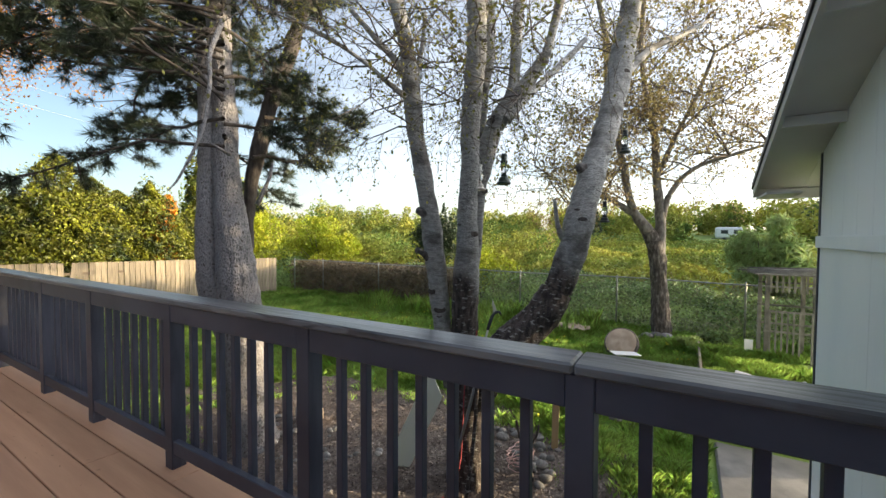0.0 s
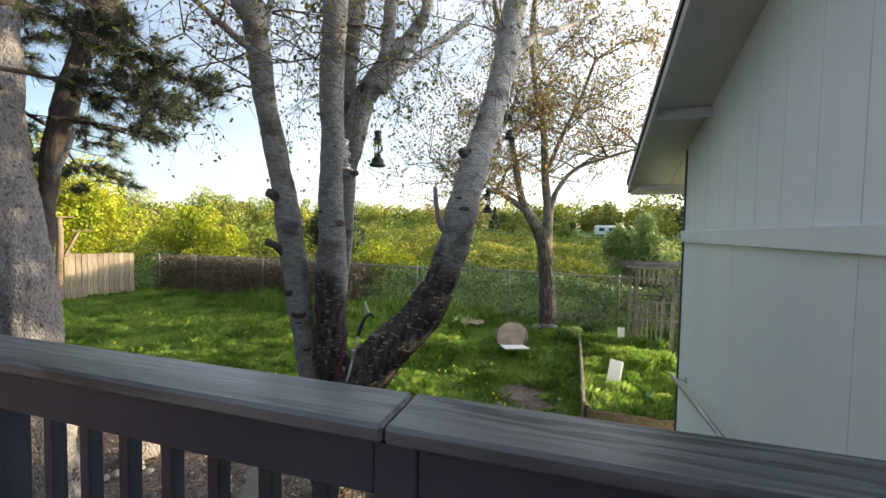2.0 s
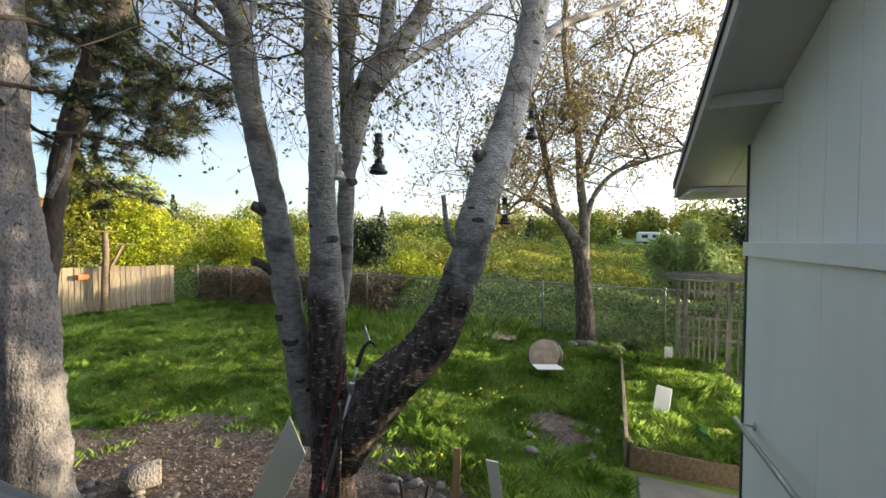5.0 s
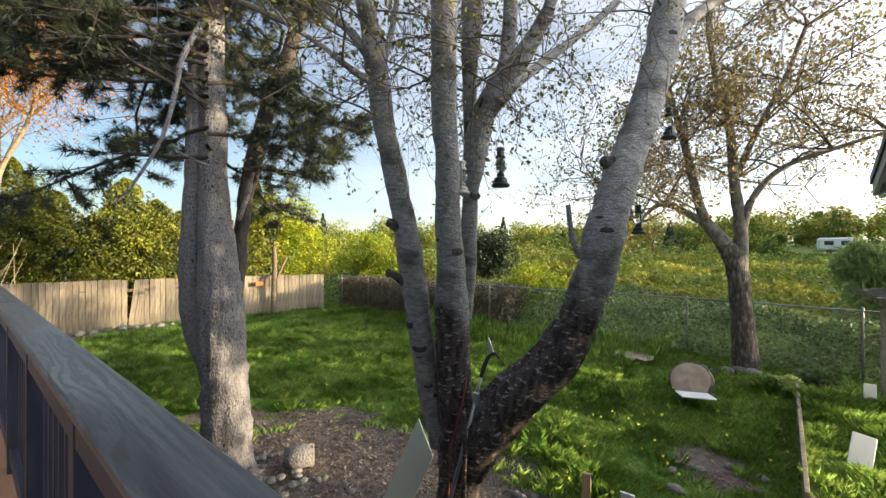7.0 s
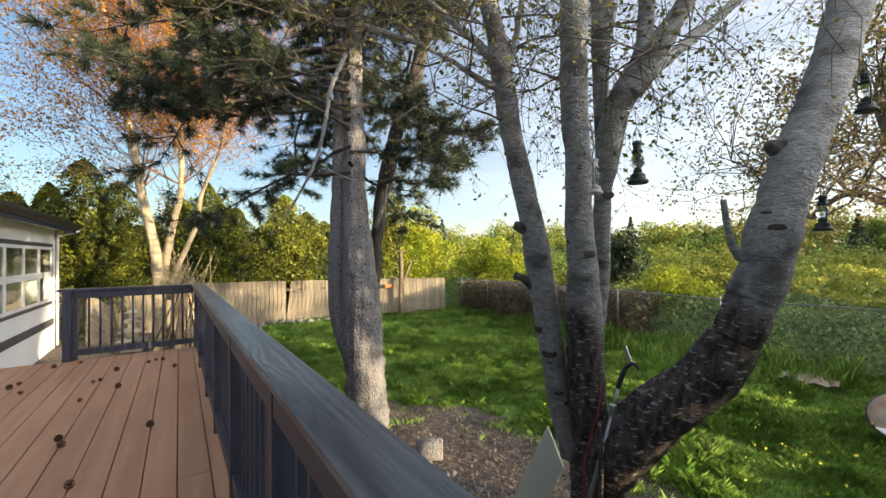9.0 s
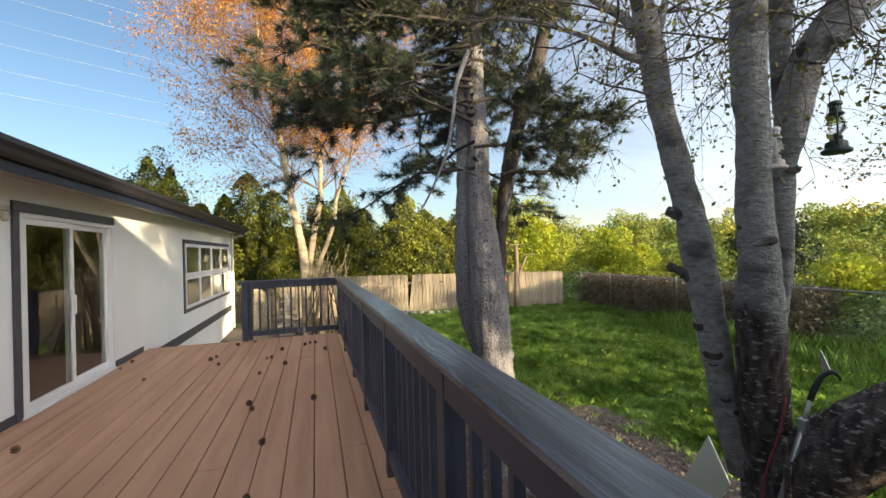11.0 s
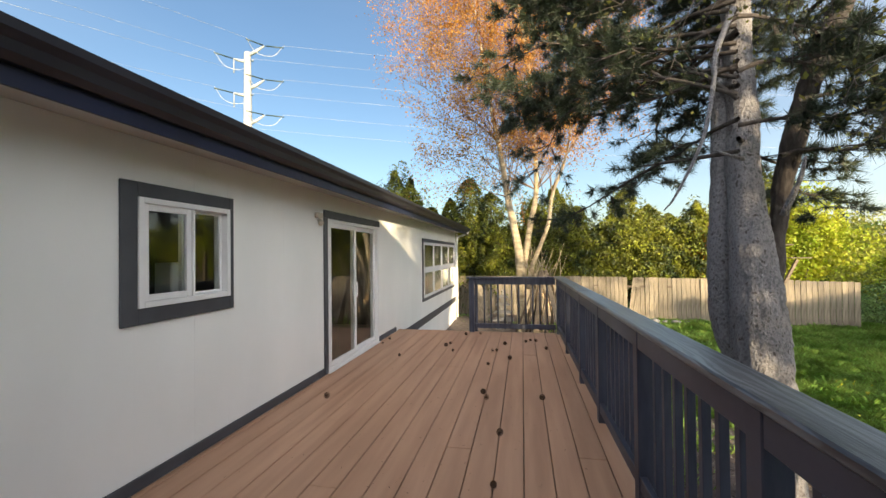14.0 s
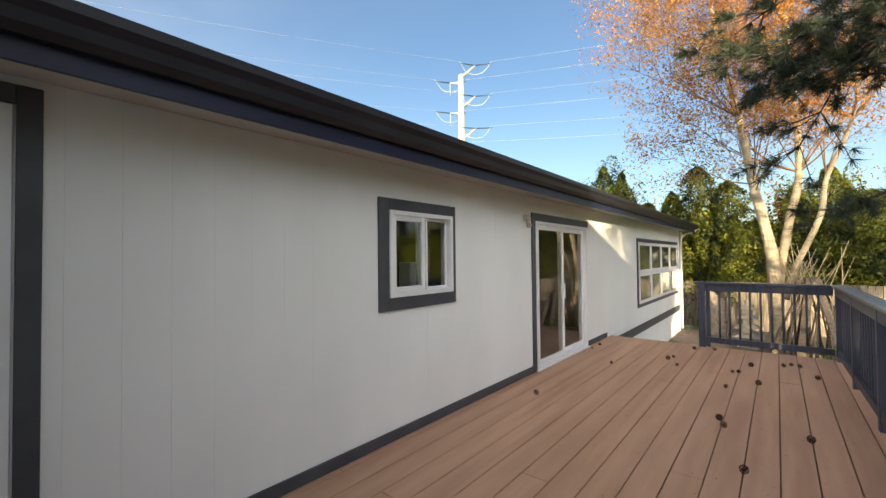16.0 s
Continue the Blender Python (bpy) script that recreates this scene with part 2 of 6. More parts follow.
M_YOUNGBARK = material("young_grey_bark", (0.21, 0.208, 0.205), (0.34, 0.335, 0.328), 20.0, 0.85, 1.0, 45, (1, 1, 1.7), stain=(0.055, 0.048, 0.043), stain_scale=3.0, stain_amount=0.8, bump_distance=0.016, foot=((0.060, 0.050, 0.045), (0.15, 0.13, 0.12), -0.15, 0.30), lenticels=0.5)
M_STUB = material("stub_bark", (0.030, 0.026, 0.024), (0.14, 0.13, 0.125), 16.0, 0.9, 1.0, 30, bump_distance=0.015)
M_OLDBARK = material("old_bark", (0.040, 0.033, 0.030), (0.115, 0.098, 0.088), 9.0, 0.9, 1.0, 16, (2.2, 2.2, 0.7), stain=(0.26, 0.25, 0.235), stain_scale=9.0, stain_amount=0.55, bump_distance=0.025)
M_PINEBARK = material("pine_bark", (0.125, 0.12, 0.126), (0.30, 0.29, 0.302), 15.0, 0.9, 1.0, 24, (2.0, 2.0, 1.3), stain=(0.045, 0.034, 0.030), stain_scale=15.0, stain_amount=0.9, bump_distance=0.03)
M_DARKLIMB = material("dark_limb", (0.035, 0.028, 0.025), (0.075, 0.062, 0.055), 9.0, 0.9, 0.8, 20, (2, 2, 0.8), bump_distance=0.015)
M_FARBARK = material("leaning_bark", (0.085, 0.075, 0.068), (0.20, 0.185, 0.17), 8.0, 0.9, 0.8, 20, (2, 2, 1), bump_distance=0.012)
M_TWIG = material("twig", (0.075, 0.062, 0.052), (0.13, 0.11, 0.095), 6.0, 0.9, 0.0)
M_BIRCH = material("birch_bark", (0.27, 0.22, 0.14), (0.43, 0.36, 0.25), 6.0, 0.8, 0.3, 20, (1, 1, 3), stain=(0.14, 0.10, 0.07), stain_scale=3.0, stain_amount=0.7)
M_BIRCHTWIG = material("birch_twig", (0.17, 0.10, 0.055), (0.27, 0.17, 0.09), 6.0, 0.8, 0.0)
M_NEEDLE = material("pine_needles", (0.018, 0.029, 0.017), (0.048, 0.066, 0.034), 1.5, 0.5, 0.0, island=0.4, through_light=0.2)
M_LEAF = material("spring_leaves", (0.11, 0.12, 0.025), (0.23, 0.20, 0.045), 1.2, 0.6, 0.0, island=0.35, through_light=0.4)
M_LEAF3 = material("brown_buds", (0.20, 0.145, 0.070), (0.28, 0.24, 0.085), 1.2, 0.7, 0.0, island=0.35, through_light=0.35)
M_ORANGE = material("orange_leaves", (0.34, 0.135, 0.014), (0.52, 0.25, 0.030), 1.0, 0.6, 0.0, island=0.35, through_light=0.4)
# Sunlit yellow patches and shaded gaps of the cedars are put into this colour.
M_LITCEDAR = material("sun_and_shade_cedar", (0.014, 0.030, 0.006), (0.21, 0.225, 0.016), 1.5, 0.6, 0.0, island=0.5, through_light=0.2)
M_YELLOW = material("yellow_leaves", (0.22, 0.29, 0.018), (0.42, 0.44, 0.03), 0.9, 0.6, 0.0, island=0.35, through_light=0.45)
M_BRAMBLE = material("bramble_leaves", (0.085, 0.15, 0.045), (0.25, 0.33, 0.12), 1.1, 0.5, 0.0, island=0.5, through_light=0.3)
M_DEADVINE = material("dry_vines", (0.12, 0.095, 0.060), (0.21, 0.16, 0.10), 1.5, 0.8, 0.0, island=0.3, through_light=0.1)
M_IVY = material("dark_leaves", (0.012, 0.026, 0.008), (0.030, 0.055, 0.014), 1.0, 0.5, 0.0, island=0.4, through_light=0.15)
M_FARLEAF = material("far_leaves", (0.11, 0.17, 0.032), (0.34, 0.33, 0.050), 0.16, 0.8, 0.0, island=0.35, through_light=0.3)
M_FARDARK = material("far_conifers", (0.030, 0.050, 0.026), (0.065, 0.088, 0.040), 0.15, 0.8, 0.0, island=0.35, through_light=0.15)
M_PALEGRASS = material("pale_plume", (0.22, 0.31, 0.10), (0.34, 0.43, 0.17), 1.5, 0.7, 0.0, island=0.25, through_light=0.4)
M_GRASS = material("grass_blades", (0.15, 0.29, 0.042), (0.38, 0.55, 0.13), 1.1, 0.5, 0.0, island=0.38, through_light=0.45)
M_LAWN = material("lawn_soil", (0.11, 0.195, 0.034), (0.18, 0.275, 0.052), 1.2, 0.95, 0.6, 25, stain=(0.075, 0.058, 0.042), stain_scale=0.35, stain_amount=0.6, bump_distance=0.03)
M_SOIL = material("chip_soil", (0.075, 0.057, 0.046), (0.16, 0.125, 0.105), 11.0, 0.95, 1.0, 35, stain=(0.16, 0.135, 0.12), stain_scale=16, stain_amount=0.6, bump_distance=0.02)
M_CHIP = material("wood_chips", (0.070, 0.052, 0.044), (0.24, 0.20, 0.175), 7.0, 0.9, 0.0, island=0.6)
M_STONE = material("field_stone", (0.10, 0.096, 0.092), (0.22, 0.21, 0.20), 6.0, 0.8, 0.4, 30, spread=0.4)
M_PALESTONE = material("pale_stone", (0.20, 0.19, 0.17), (0.29, 0.275, 0.245), 5.0, 0.85, 0.4, 25)
M_SLAB = material("concrete_slab", (0.13, 0.125, 0.12), (0.22, 0.21, 0.20), 4.0, 0.8, 0.5, 30, stain=(0.12, 0.115, 0.10), stain_scale=2.0)
M_FENCE = material("weathered_board", (0.15, 0.125, 0.090), (0.27, 0.225, 0.165), 5.0, 0.85, 0.5, 25, (5, 5, 0.5), spread=0.22)
M_OLDWOOD = material("old_timber", (0.10, 0.075, 0.052), (0.18, 0.14, 0.10), 5.0, 0.85, 0.5, 25, (0.6, 5, 5), spread=0.15)
M_TRELLIS = material("grey_lath", (0.15, 0.142, 0.125), (0.25, 0.24, 0.215), 6.0, 0.9, 0.3, 25, spread=0.25)
M_FRESHWOOD = material("cut_wood", (0.46, 0.31, 0.17), (0.58, 0.41, 0.24), 5.0, 0.7, 0.2, 25, (4, 4, 0.6))
M_SAWN = material("sawn_wood", (0.33, 0.26, 0.20), (0.47, 0.38, 0.30), 5.0, 0.85, 0.4, 20, stain=(0.20, 0.14, 0.10), stain_scale=4)
M_PALEBOARD = material("pale_green_board", (0.76, 0.78, 0.64), (0.82, 0.83, 0.70), 2.0, 0.6, 0.1, 20)
M_WHITE = material("white_plastic", (0.72, 0.73, 0.74), (0.80, 0.80, 0.80), 2.0, 0.5, 0.1, 20)
M_YELLOWBAG = material("yellow_bag", (0.62, 0.58, 0.04), (0.70, 0.66, 0.06), 3.0, 0.4, 0.2, 20)
M_GREENBAG = material("green_bag", (0.02, 0.22, 0.06), (0.03, 0.28, 0.08), 3.0, 0.4, 0.0)
M_STEEL = material("galvanised_steel", (0.22, 0.23, 0.22), (0.32, 0.33, 0.32), 8.0, 0.45, 0.1, 40, metal=0.7)
M_CHROME = material("grey_pipe", (0.28, 0.29, 0.31), (0.36, 0.37, 0.39), 5.0, 0.3, 0.0, metal=0.6)
M_DARKMETAL = material("dark_metal", (0.030, 0.036, 0.036), (0.055, 0.062, 0.060), 12.0, 0.5, 0.2, 40, metal=0.4)
M_GREENMETAL = material("green_enamel", (0.012, 0.026, 0.022), (0.025, 0.046, 0.038), 12.0, 0.45, 0.2, 40)
M_WHITEMETAL = material("white_enamel", (0.55, 0.55, 0.53), (0.68, 0.68, 0.66), 12.0, 0.5, 0.2, 40, stain=(0.30, 0.22, 0.16), stain_scale=9, stain_amount=0.6)
M_BLADE = material("blade_steel", (0.45, 0.47, 0.48), (0.55, 0.57, 0.58), 8.0, 0.3, 0.0, metal=0.8)
M_BLACK = material("black_plastic", (0.020, 0.024, 0.028), (0.030, 0.035, 0.040), 5.0, 0.4, 0.0)
M_ROPE = material("red_rope", (0.26, 0.03, 0.04), (0.36, 0.06, 0.07), 20.0, 0.8, 0.2, 60)
M_WIRE = material("pink_cord", (0.50, 0.30, 0.28), (0.60, 0.40, 0.36), 10.0, 0.6, 0.0)
M_CONE = material("pine_cone", (0.055, 0.028, 0.016), (0.115, 0.060, 0.032), 20.0, 0.8, 0.3, 60, spread=0.25)
M_POLE = material("steel_pole", (0.30, 0.295, 0.28), (0.37, 0.36, 0.34), 0.3, 0.5, 0.0)
M_POLEARM = material("pole_arm", (0.22, 0.24, 0.26), (0.28, 0.30, 0.32), 0.5, 0.5, 0.0)
M_CABLE = material("bright_cable", (0.30, 0.32, 0.34), (0.36, 0.38, 0.40), 0.2, 0.6, 0.0)
M_RUST = material("rusty_box", (0.35, 0.10, 0.03), (0.45, 0.15, 0.05), 6.0, 0.8, 0.2, 30)
M_BEIGE = material("beige_cover", (0.42, 0.38, 0.30), (0.50, 0.45, 0.37), 3.0, 0.5, 0.0)

# ---- builders ----


def mesh_from(name, verts, faces, mat=None, smooth=False):
    me = bpy.data.meshes.new(name)
    me.from_pydata(verts, [], faces)
    if smooth:
        me.polygons.foreach_set("use_smooth", [True] * len(me.polygons))
    if mat:
        me.materials.append(mat)
    me.update()
    return me


def part(name, bm, mat, parent=None, label="", smooth=False):
    """Links a bmesh as one mesh object, under its thing when one is given."""
    me = bpy.data.meshes.new(name)
    bmesh.ops.recalc_face_normals(bm, faces=bm.faces)
    bm.to_mesh(me)
    bm.free()
    me.materials.append(mat)
    if smooth:
        me.polygons.foreach_set("use_smooth", [True] * len(me.polygons))
    ob = new(name, me)
    ob.parent = parent
    return tagged(ob, label)


def part_mesh(name, me, parent=None, label="", kind=""):
    ob = new(name, me)
    ob.parent = parent
    return tagged(ob, label, kind=kind)


def thing(name, label, category, group="", kind="", at=(0, 0, 0)):
    ob = new(name)
    ob.empty_display_size = 0.1
    ob.location = at
    return tagged(ob, label, category, group, kind)


def add_box(bm, x0, x1, y0, y1, z0, z1, bevel=0.0, m=None):
    r = bmesh.ops.create_cube(bm, size=1)
    vs = r["verts"]
    for v in vs:
        v.co = Vector(((x0 + x1) / 2 + v.co.x * (x1 - x0), (y0 + y1) / 2 + v.co.y * (y1 - y0), (z0 + z1) / 2 + v.co.z * (z1 - z0)))
    if bevel:
        es = list({e for v in vs for e in v.link_edges})
        r = bmesh.ops.bevel(bm, geom=es, offset=bevel, segments=1, affect="EDGES")
        vs = list({v for f in r["faces"] for v in f.verts} | {v for v in vs if v.is_valid})
    if m:
        for v in vs:
            v.co = m @ v.co
    return vs


def box(name, x0, x1, y0, y1, z0, z1, mat, parent=None, bevel=0.0, label="", m=None):
    bm = bmesh.new()
    add_box(bm, x0, x1, y0, y1, z0, z1, bevel, m)
    return part(name, bm, mat, parent, label)


def frame_of(way):
    w = Vector(way).normalized()
    a = w.cross(Vector((0, 0, 1)) if abs(w.z) < 0.9 else Vector((1, 0, 0))).normalized()
    return a, w.cross(a)


class Tubes:
    """Gathers tapered tubes into one mesh."""

    def __init__(self):
        self.v, self.f = [], []

    def add(self, pts, sides=8, lumps=0.0, cap=True, seed=0.0, ridge=0.0):
        rings = []
        n = len(pts)
        for i, p in enumerate(pts):
            c = Vector(p[:3])
            before, after = Vector(pts[max(i - 1, 0)][:3]), Vector(pts[min(i + 1, n - 1)][:3])
            a, b = frame_of(after - before)
            if i and a.dot(last) < 0:
                a, b = -a, -b
            last = a
            ring = []
            for k in range(sides):
                g = 2 * math.pi * k / sides
                d = a * math.cos(g) + b * math.sin(g)
                r = p[3]
                if lumps:
                    r *= 1 + lumps * noise.noise((c + d * p[3]) * 4.5 + Vector((seed, 0, 0))) + 0.5 * lumps * noise.noise((c + d * p[3]) * 14) + 0.3 * lumps * noise.noise((c + d * p[3]) * 38)
                if ridge:
                    # long furrows that wander along the stem
                    r *= 1 - ridge * abs(noise.noise(Vector((math.cos(g) * 3.4 + seed, math.sin(g) * 3.4, c.z * 1.3)))) * 2
                ring.append(len(self.v))
                self.v.append(c + d * r)
            rings.append(ring)
        for r0, r1 in zip(rings, rings[1:]):
            for k in range(sides):
                self.f.append((r0[k], r0[(k + 1) % sides], r1[(k + 1) % sides], r1[k]))
        if cap:
            self.f.append(tuple(reversed(rings[0])))
            self.f.append(tuple(rings[-1]))

    def mesh(self, name, mat, smooth=True):
        return mesh_from(name, self.v, self.f, mat, smooth)


def smooth_line(pts, steps=4):
    """Catmull-Rom through (x, y, z, radius) points."""
    q = [np.array(p, float) for p in pts]
    q = [2 * q[0] - q[1]] + q + [2 * q[-1] - q[-2]]
    out = []
    for i in range(1, len(q) - 2):
        for s in range(steps):
            u = s / steps
            a, b, c, d = q[i - 1:i + 3]
            out.append(tuple(0.5 * (2 * b + (c - a) * u + (2 * a - 5 * b + 4 * c - d) * u * u + (3 * b - a - 3 * c + d) * u ** 3)))
    out.append(tuple(q[-2]))
    return [(*p[:3], max(p[3], 0.002)) for p in out]


def lathe(profile, sides=16, centre=(0, 0, 0)):
    bm = bmesh.new()
    rings = []
    for r, z in profile:
        rings.append([bm.verts.new((centre[0] + r * math.cos(2 * math.pi * k / sides), centre[1] + r * math.sin(2 * math.pi * k / sides), centre[2] + z)) for k in range(sides)])
    for r0, r1 in zip(rings, rings[1:]):
        for k in range(sides):
            bm.faces.new((r0[k], r0[(k + 1) % sides], r1[(k + 1) % sides], r1[k]))
    bm.faces.new(rings[0])
    bm.faces.new(rings[-1])
    return bm


def fast_mesh(name, co, per, mat):
    """A mesh of separate polygons with per corners each, from an array of corners."""
    n = len(co)
    me = bpy.data.meshes.new(name)
    me.vertices.add(n)
    me.vertices.foreach_set("co", np.ascontiguousarray(co, np.float32).ravel())
    me.loops.add(n)
    me.loops.foreach_set("vertex_index", np.arange(n, dtype=np.int32))
    me.polygons.add(n // per)
    me.polygons.foreach_set("loop_start", np.arange(0, n, per, dtype=np.int32))
    me.update(calc_edges=True)
    me.materials.append(mat)
    return me


def leaf_mesh(name, centres, size, mat, rng, slim=0.55, spread=0.35, hang=0.0):
    """One folded-free diamond leaf at each centre, turned at random."""
    c = np.asarray(centres, float)
    n = len(c)
    d = rng.normal(size=(n, 3))
    d[:, 2] -= hang
    d /= np.linalg.norm(d, axis=1)[:, None]
    e = np.cross(d, rng.normal(size=(n, 3)))
    e /= np.linalg.norm(e, axis=1)[:, None] + 1e-9
    s = size * rng.uniform(1 - spread, 1 + spread, n)[:, None]
    q = np.stack([c - d * s * 0.5, c + e * s * slim * 0.5, c + d * s * 0.5, c - e * s * slim * 0.5], axis=1)
    return fast_mesh(name, q.reshape(-1, 3), 4, mat)


def spread_disc(rng, n):
    r, a = np.sqrt(rng.uniform(0, 1, n)), rng.uniform(0, 2 * math.pi, n)
    return r * np.cos(a), r * np.sin(a)


def clump_points(rng, centre, radii, n, lumps=9, shell=0.45):
    """Points of a crown built from several overlapping lumps, thicker to the outside, with gaps."""
    centre, radii = np.array(centre, float), np.array(radii, float)
    k = rng.normal(size=(lumps, 3))
    k /= np.linalg.norm(k, axis=1)[:, None]
    k = centre + k * radii * rng.uniform(0.2, 0.85, (lumps, 1))
    size = rng.uniform(0.16, 0.48, (lumps, 1)) * radii
    pick = rng.integers(0, lumps, n)
    d = rng.normal(size=(n, 3))
    d /= np.linalg.norm(d, axis=1)[:, None]
    return k[pick] + d * size[pick] * (shell + (1 - shell) * rng.uniform(0, 1, (n, 1)) ** 0.5)


def grow(tubes, tips, start, way, length, radius, depth, rng, droop=0.0, up=0.15, split=(2, 4), wander=0.3):
    """A branching twig; the tips gather the places where leaves sit."""
    p, w = np.array(start, float), np.array(way, float)
    w /= np.linalg.norm(w)
    steps = 4
    line = [(*p, radius)]
    for s in range(steps):
        w = w + rng.normal(size=3) * wander * 0.5 + np.array((0, 0, up - droop * (s + 1) / steps)) * 0.5
        w /= np.linalg.norm(w)
        p = p + w * length / steps
        line.append((*p, radius * (1 - 0.7 * (s + 1) / steps)))
        if depth == 0 or s >= 2:
            tips.append(p + rng.normal(size=3) * 0.02)
        if depth > 0 and s >= 1:
            for _ in range(int(rng.integers(split[0], split[1])) // 2 + 1):
                side = rng.normal(size=3)
                side -= w * side.dot(w)
                side /= np.linalg.norm(side)
                grow(tubes, tips, p, w * 0.6 + side * 0.8, length * rng.uniform(0.45, 0.7), radius * 0.45, depth - 1, rng, droop, up, split, wander)
    tubes.add(line, 4 if radius < 0.02 else 5, cap=False)

GROUND = -1.0


def ground_height(x, y):
    n = noise.noise(Vector((x * 0.35, y * 0.35, 0))) * 0.05
    far = max(0.0, x - 16) * 0.004 + max(0.0, y - 20) * 0.003
    hill = min(4.2, max(0.0, x - 48) * 0.055) + min(2.0, max(0.0, y - 50) * 0.04)
    return GROUND + n + min(far, 0.6) + hill


# ---- ground ----
def build_ground():
    lines = sorted(set([-400, -200, -100, -60, -40, -25] + [round(-15 + 0.75 * i, 2) for i in range(60)] + [35, 40, 45, 50, 55, 60, 70, 80, 90, 100, 120, 150, 250, 450, 800]))
    n = len(lines)
    verts = [(x, y, ground_height(x, y)) for y in lines for x in lines]
    faces = [(j * n + i, j * n + i + 1, (j + 1) * n + i + 1, (j + 1) * n + i) for j in range(n - 1) for i in range(n - 1)]
    return tagged(new("ground", mesh_from("ground", verts, faces, M_LAWN, True)), "grassy yard ground with bare soil patches", "ground", kind="structure")


build_ground()


def in_bare(x, y):
    """How bare the soil is: 1 under the trees, 0 in the lawn."""
    w = 0.25 * noise.noise(Vector((x * 1.3, y * 1.3, 3))) + 0.22 * noise.noise(Vector((x * 4.1, y * 4.1, 3)))
    a = 1.15 - math.hypot((x - 5.35) / 1.9, (y - 3.1) / 3.1) + w
    b = 0.50 - math.hypot((x - 8.75) / 1.1, (y - 0.45) / 0.8) + 2.2 * w
    c = max(0.8 - math.hypot((x - 3.0) / 5.5, (y - 16.2) / 2.2), 0.95 - math.hypot((x - 1.2) / 3.4, (y - 12.6) / 4.6)) + w
    return min(1.0, max(0.0, 3.0 * max(a, b, c)))


def build_soil():
    verts, faces, idx = [], [], {}
    step = 0.14
    for i in range(-8, 70):
        for j in range(-12, 124):
            x, y = i * step, j * step
            if in_bare(x, y) > 0.25 and (x > 3.4 or y > 8.2):
                quad = []
                for a, b in ((0, 0), (1, 0), (1, 1), (0, 1)):
                    k = (i + a, j + b)
                    if k not in idx:
                        px, py = k[0] * step, k[1] * step
                        idx[k] = len(verts)
                        verts.append((px, py, ground_height(px, py) + 0.012 + 0.03 * max(0, noise.noise(Vector((px * 2.5, py * 2.5, 7))))))
                    quad.append(idx[k])
                faces.append(quad)
    tagged(new("soil_patch", mesh_from("soil_patch", verts, faces, M_SOIL, True)), "bare brown soil with chips round the tree roots", "soil", kind="structure")


build_soil()


# ---- deck ----
def build_deck():
    deck = thing("deck_floor", "tan painted timber deck of long boards", "deck", kind="structure")
    pitch = 0.2065
    rng = random.Random(4)
    edges = [0.012] + [0.0765 + pitch * k for k in range(16)] + [3.42]
    for x, end in zip(edges, edges[1:]):
        w = end - x - 0.008
        cut = rng.choice((0.9, 1.8, 2.6, 3.3, 5.6, 6.4))
        for y0, y1 in ((-1.10, cut - 0.002), (cut + 0.002, 8.20 + rng.uniform(-0.006, 0.006))):
            box("deck_board", x, x + w, y0, y1, -0.038, rng.uniform(-0.0015, 0.0015), M_DECK, deck, 0.003)
    # Added backing sheet, no real deck part: closes the board gaps and keeps them dark.
    box("underlay", 0.02, 3.38, -1.09, 8.10, -0.060, -0.041, M_OLDWOOD, deck)
    for yy in np.arange(-0.9, 8.1, 0.8):
        box("joist", 0.02, 3.38, yy, yy + 0.04, -0.22, -0.061, M_OLDWOOD, deck)
    box("rim_board", 3.385, 3.42, -1.10, 8.16, -0.26, -0.040, M_RAIL, deck)
    box("rim_board", 0.02, 3.385, 8.12, 8.16, -0.26, -0.040, M_RAIL, deck)
    for xx, yy in ((3.25, 8.0), (3.25, 4.0), (3.25, 0.0), (1.6, 8.0), (0.3, 8.0)):
        box("deck_post", xx, xx + 0.1, yy, yy + 0.1, -1.05, -0.222, M_OLDWOOD, deck)
    return deck


build_deck()


def rail_x(y):
    return 3.185 + (8.15 - y) * 0.0095


def build_railing():
    rail = thing("deck_railing", "dark slate painted timber railing along the deck edge", "railing", "deck railings")
    turn = -math.atan(0.0095)
    base = Matrix.Translation((3.185, 8.15, 0)) @ Matrix.Rotation(-turn, 4, "Z") @ Matrix.Rotation(-0.005, 4, "X")
    # along the rail: u runs from the corner to the wing wall, along -y
    length = 9.08

    def bar(name, x0, x1, u0, u1, z0, z1, mat, bevel=0.004, label=""):
        return box(name, x0, x1, -u1, -u0, z0, z1, mat, rail, bevel, label, base)
    for u0, u1 in ((-0.17, 3.05), (3.054, 7.95), (7.954, length)):
        bar("cap", -0.012, 0.160, u0, u1, 1.062, 1.10, M_CAP, 0.008, "weathered dark grey cap board")
    posts = (0.05, 1.53, 2.98, 4.12, 5.37, 6.67, 7.97, length - 0.03)
    for a, b in zip(posts, posts[1:]):
        bar("apron", 0.012, 0.05, a + 0.045, b - 0.045, 0.945, 1.0605, M_RAIL)
        bar("bottom_rail", 0.015, 0.055, a + 0.045, b - 0.045, 0.075, 0.165, M_RAIL)
        n = max(2, round((b - a - 0.09) / 0.151))
        for k in range(1, n):
            u = a + 0.045 + (b - a - 0.09) * k / n
            bar("baluster", 0.056, 0.094, u - 0.019, u + 0.019, 0.05, 1.0605, M_RAIL, 0.003)
    for u in posts:
        bar("post", 0.008, 0.098, u - 0.045, u + 0.045, -0.03 - 0.005 * u, 1.0605 if u < length - 0.1 else 1.02, M_RAIL)


build_railing()


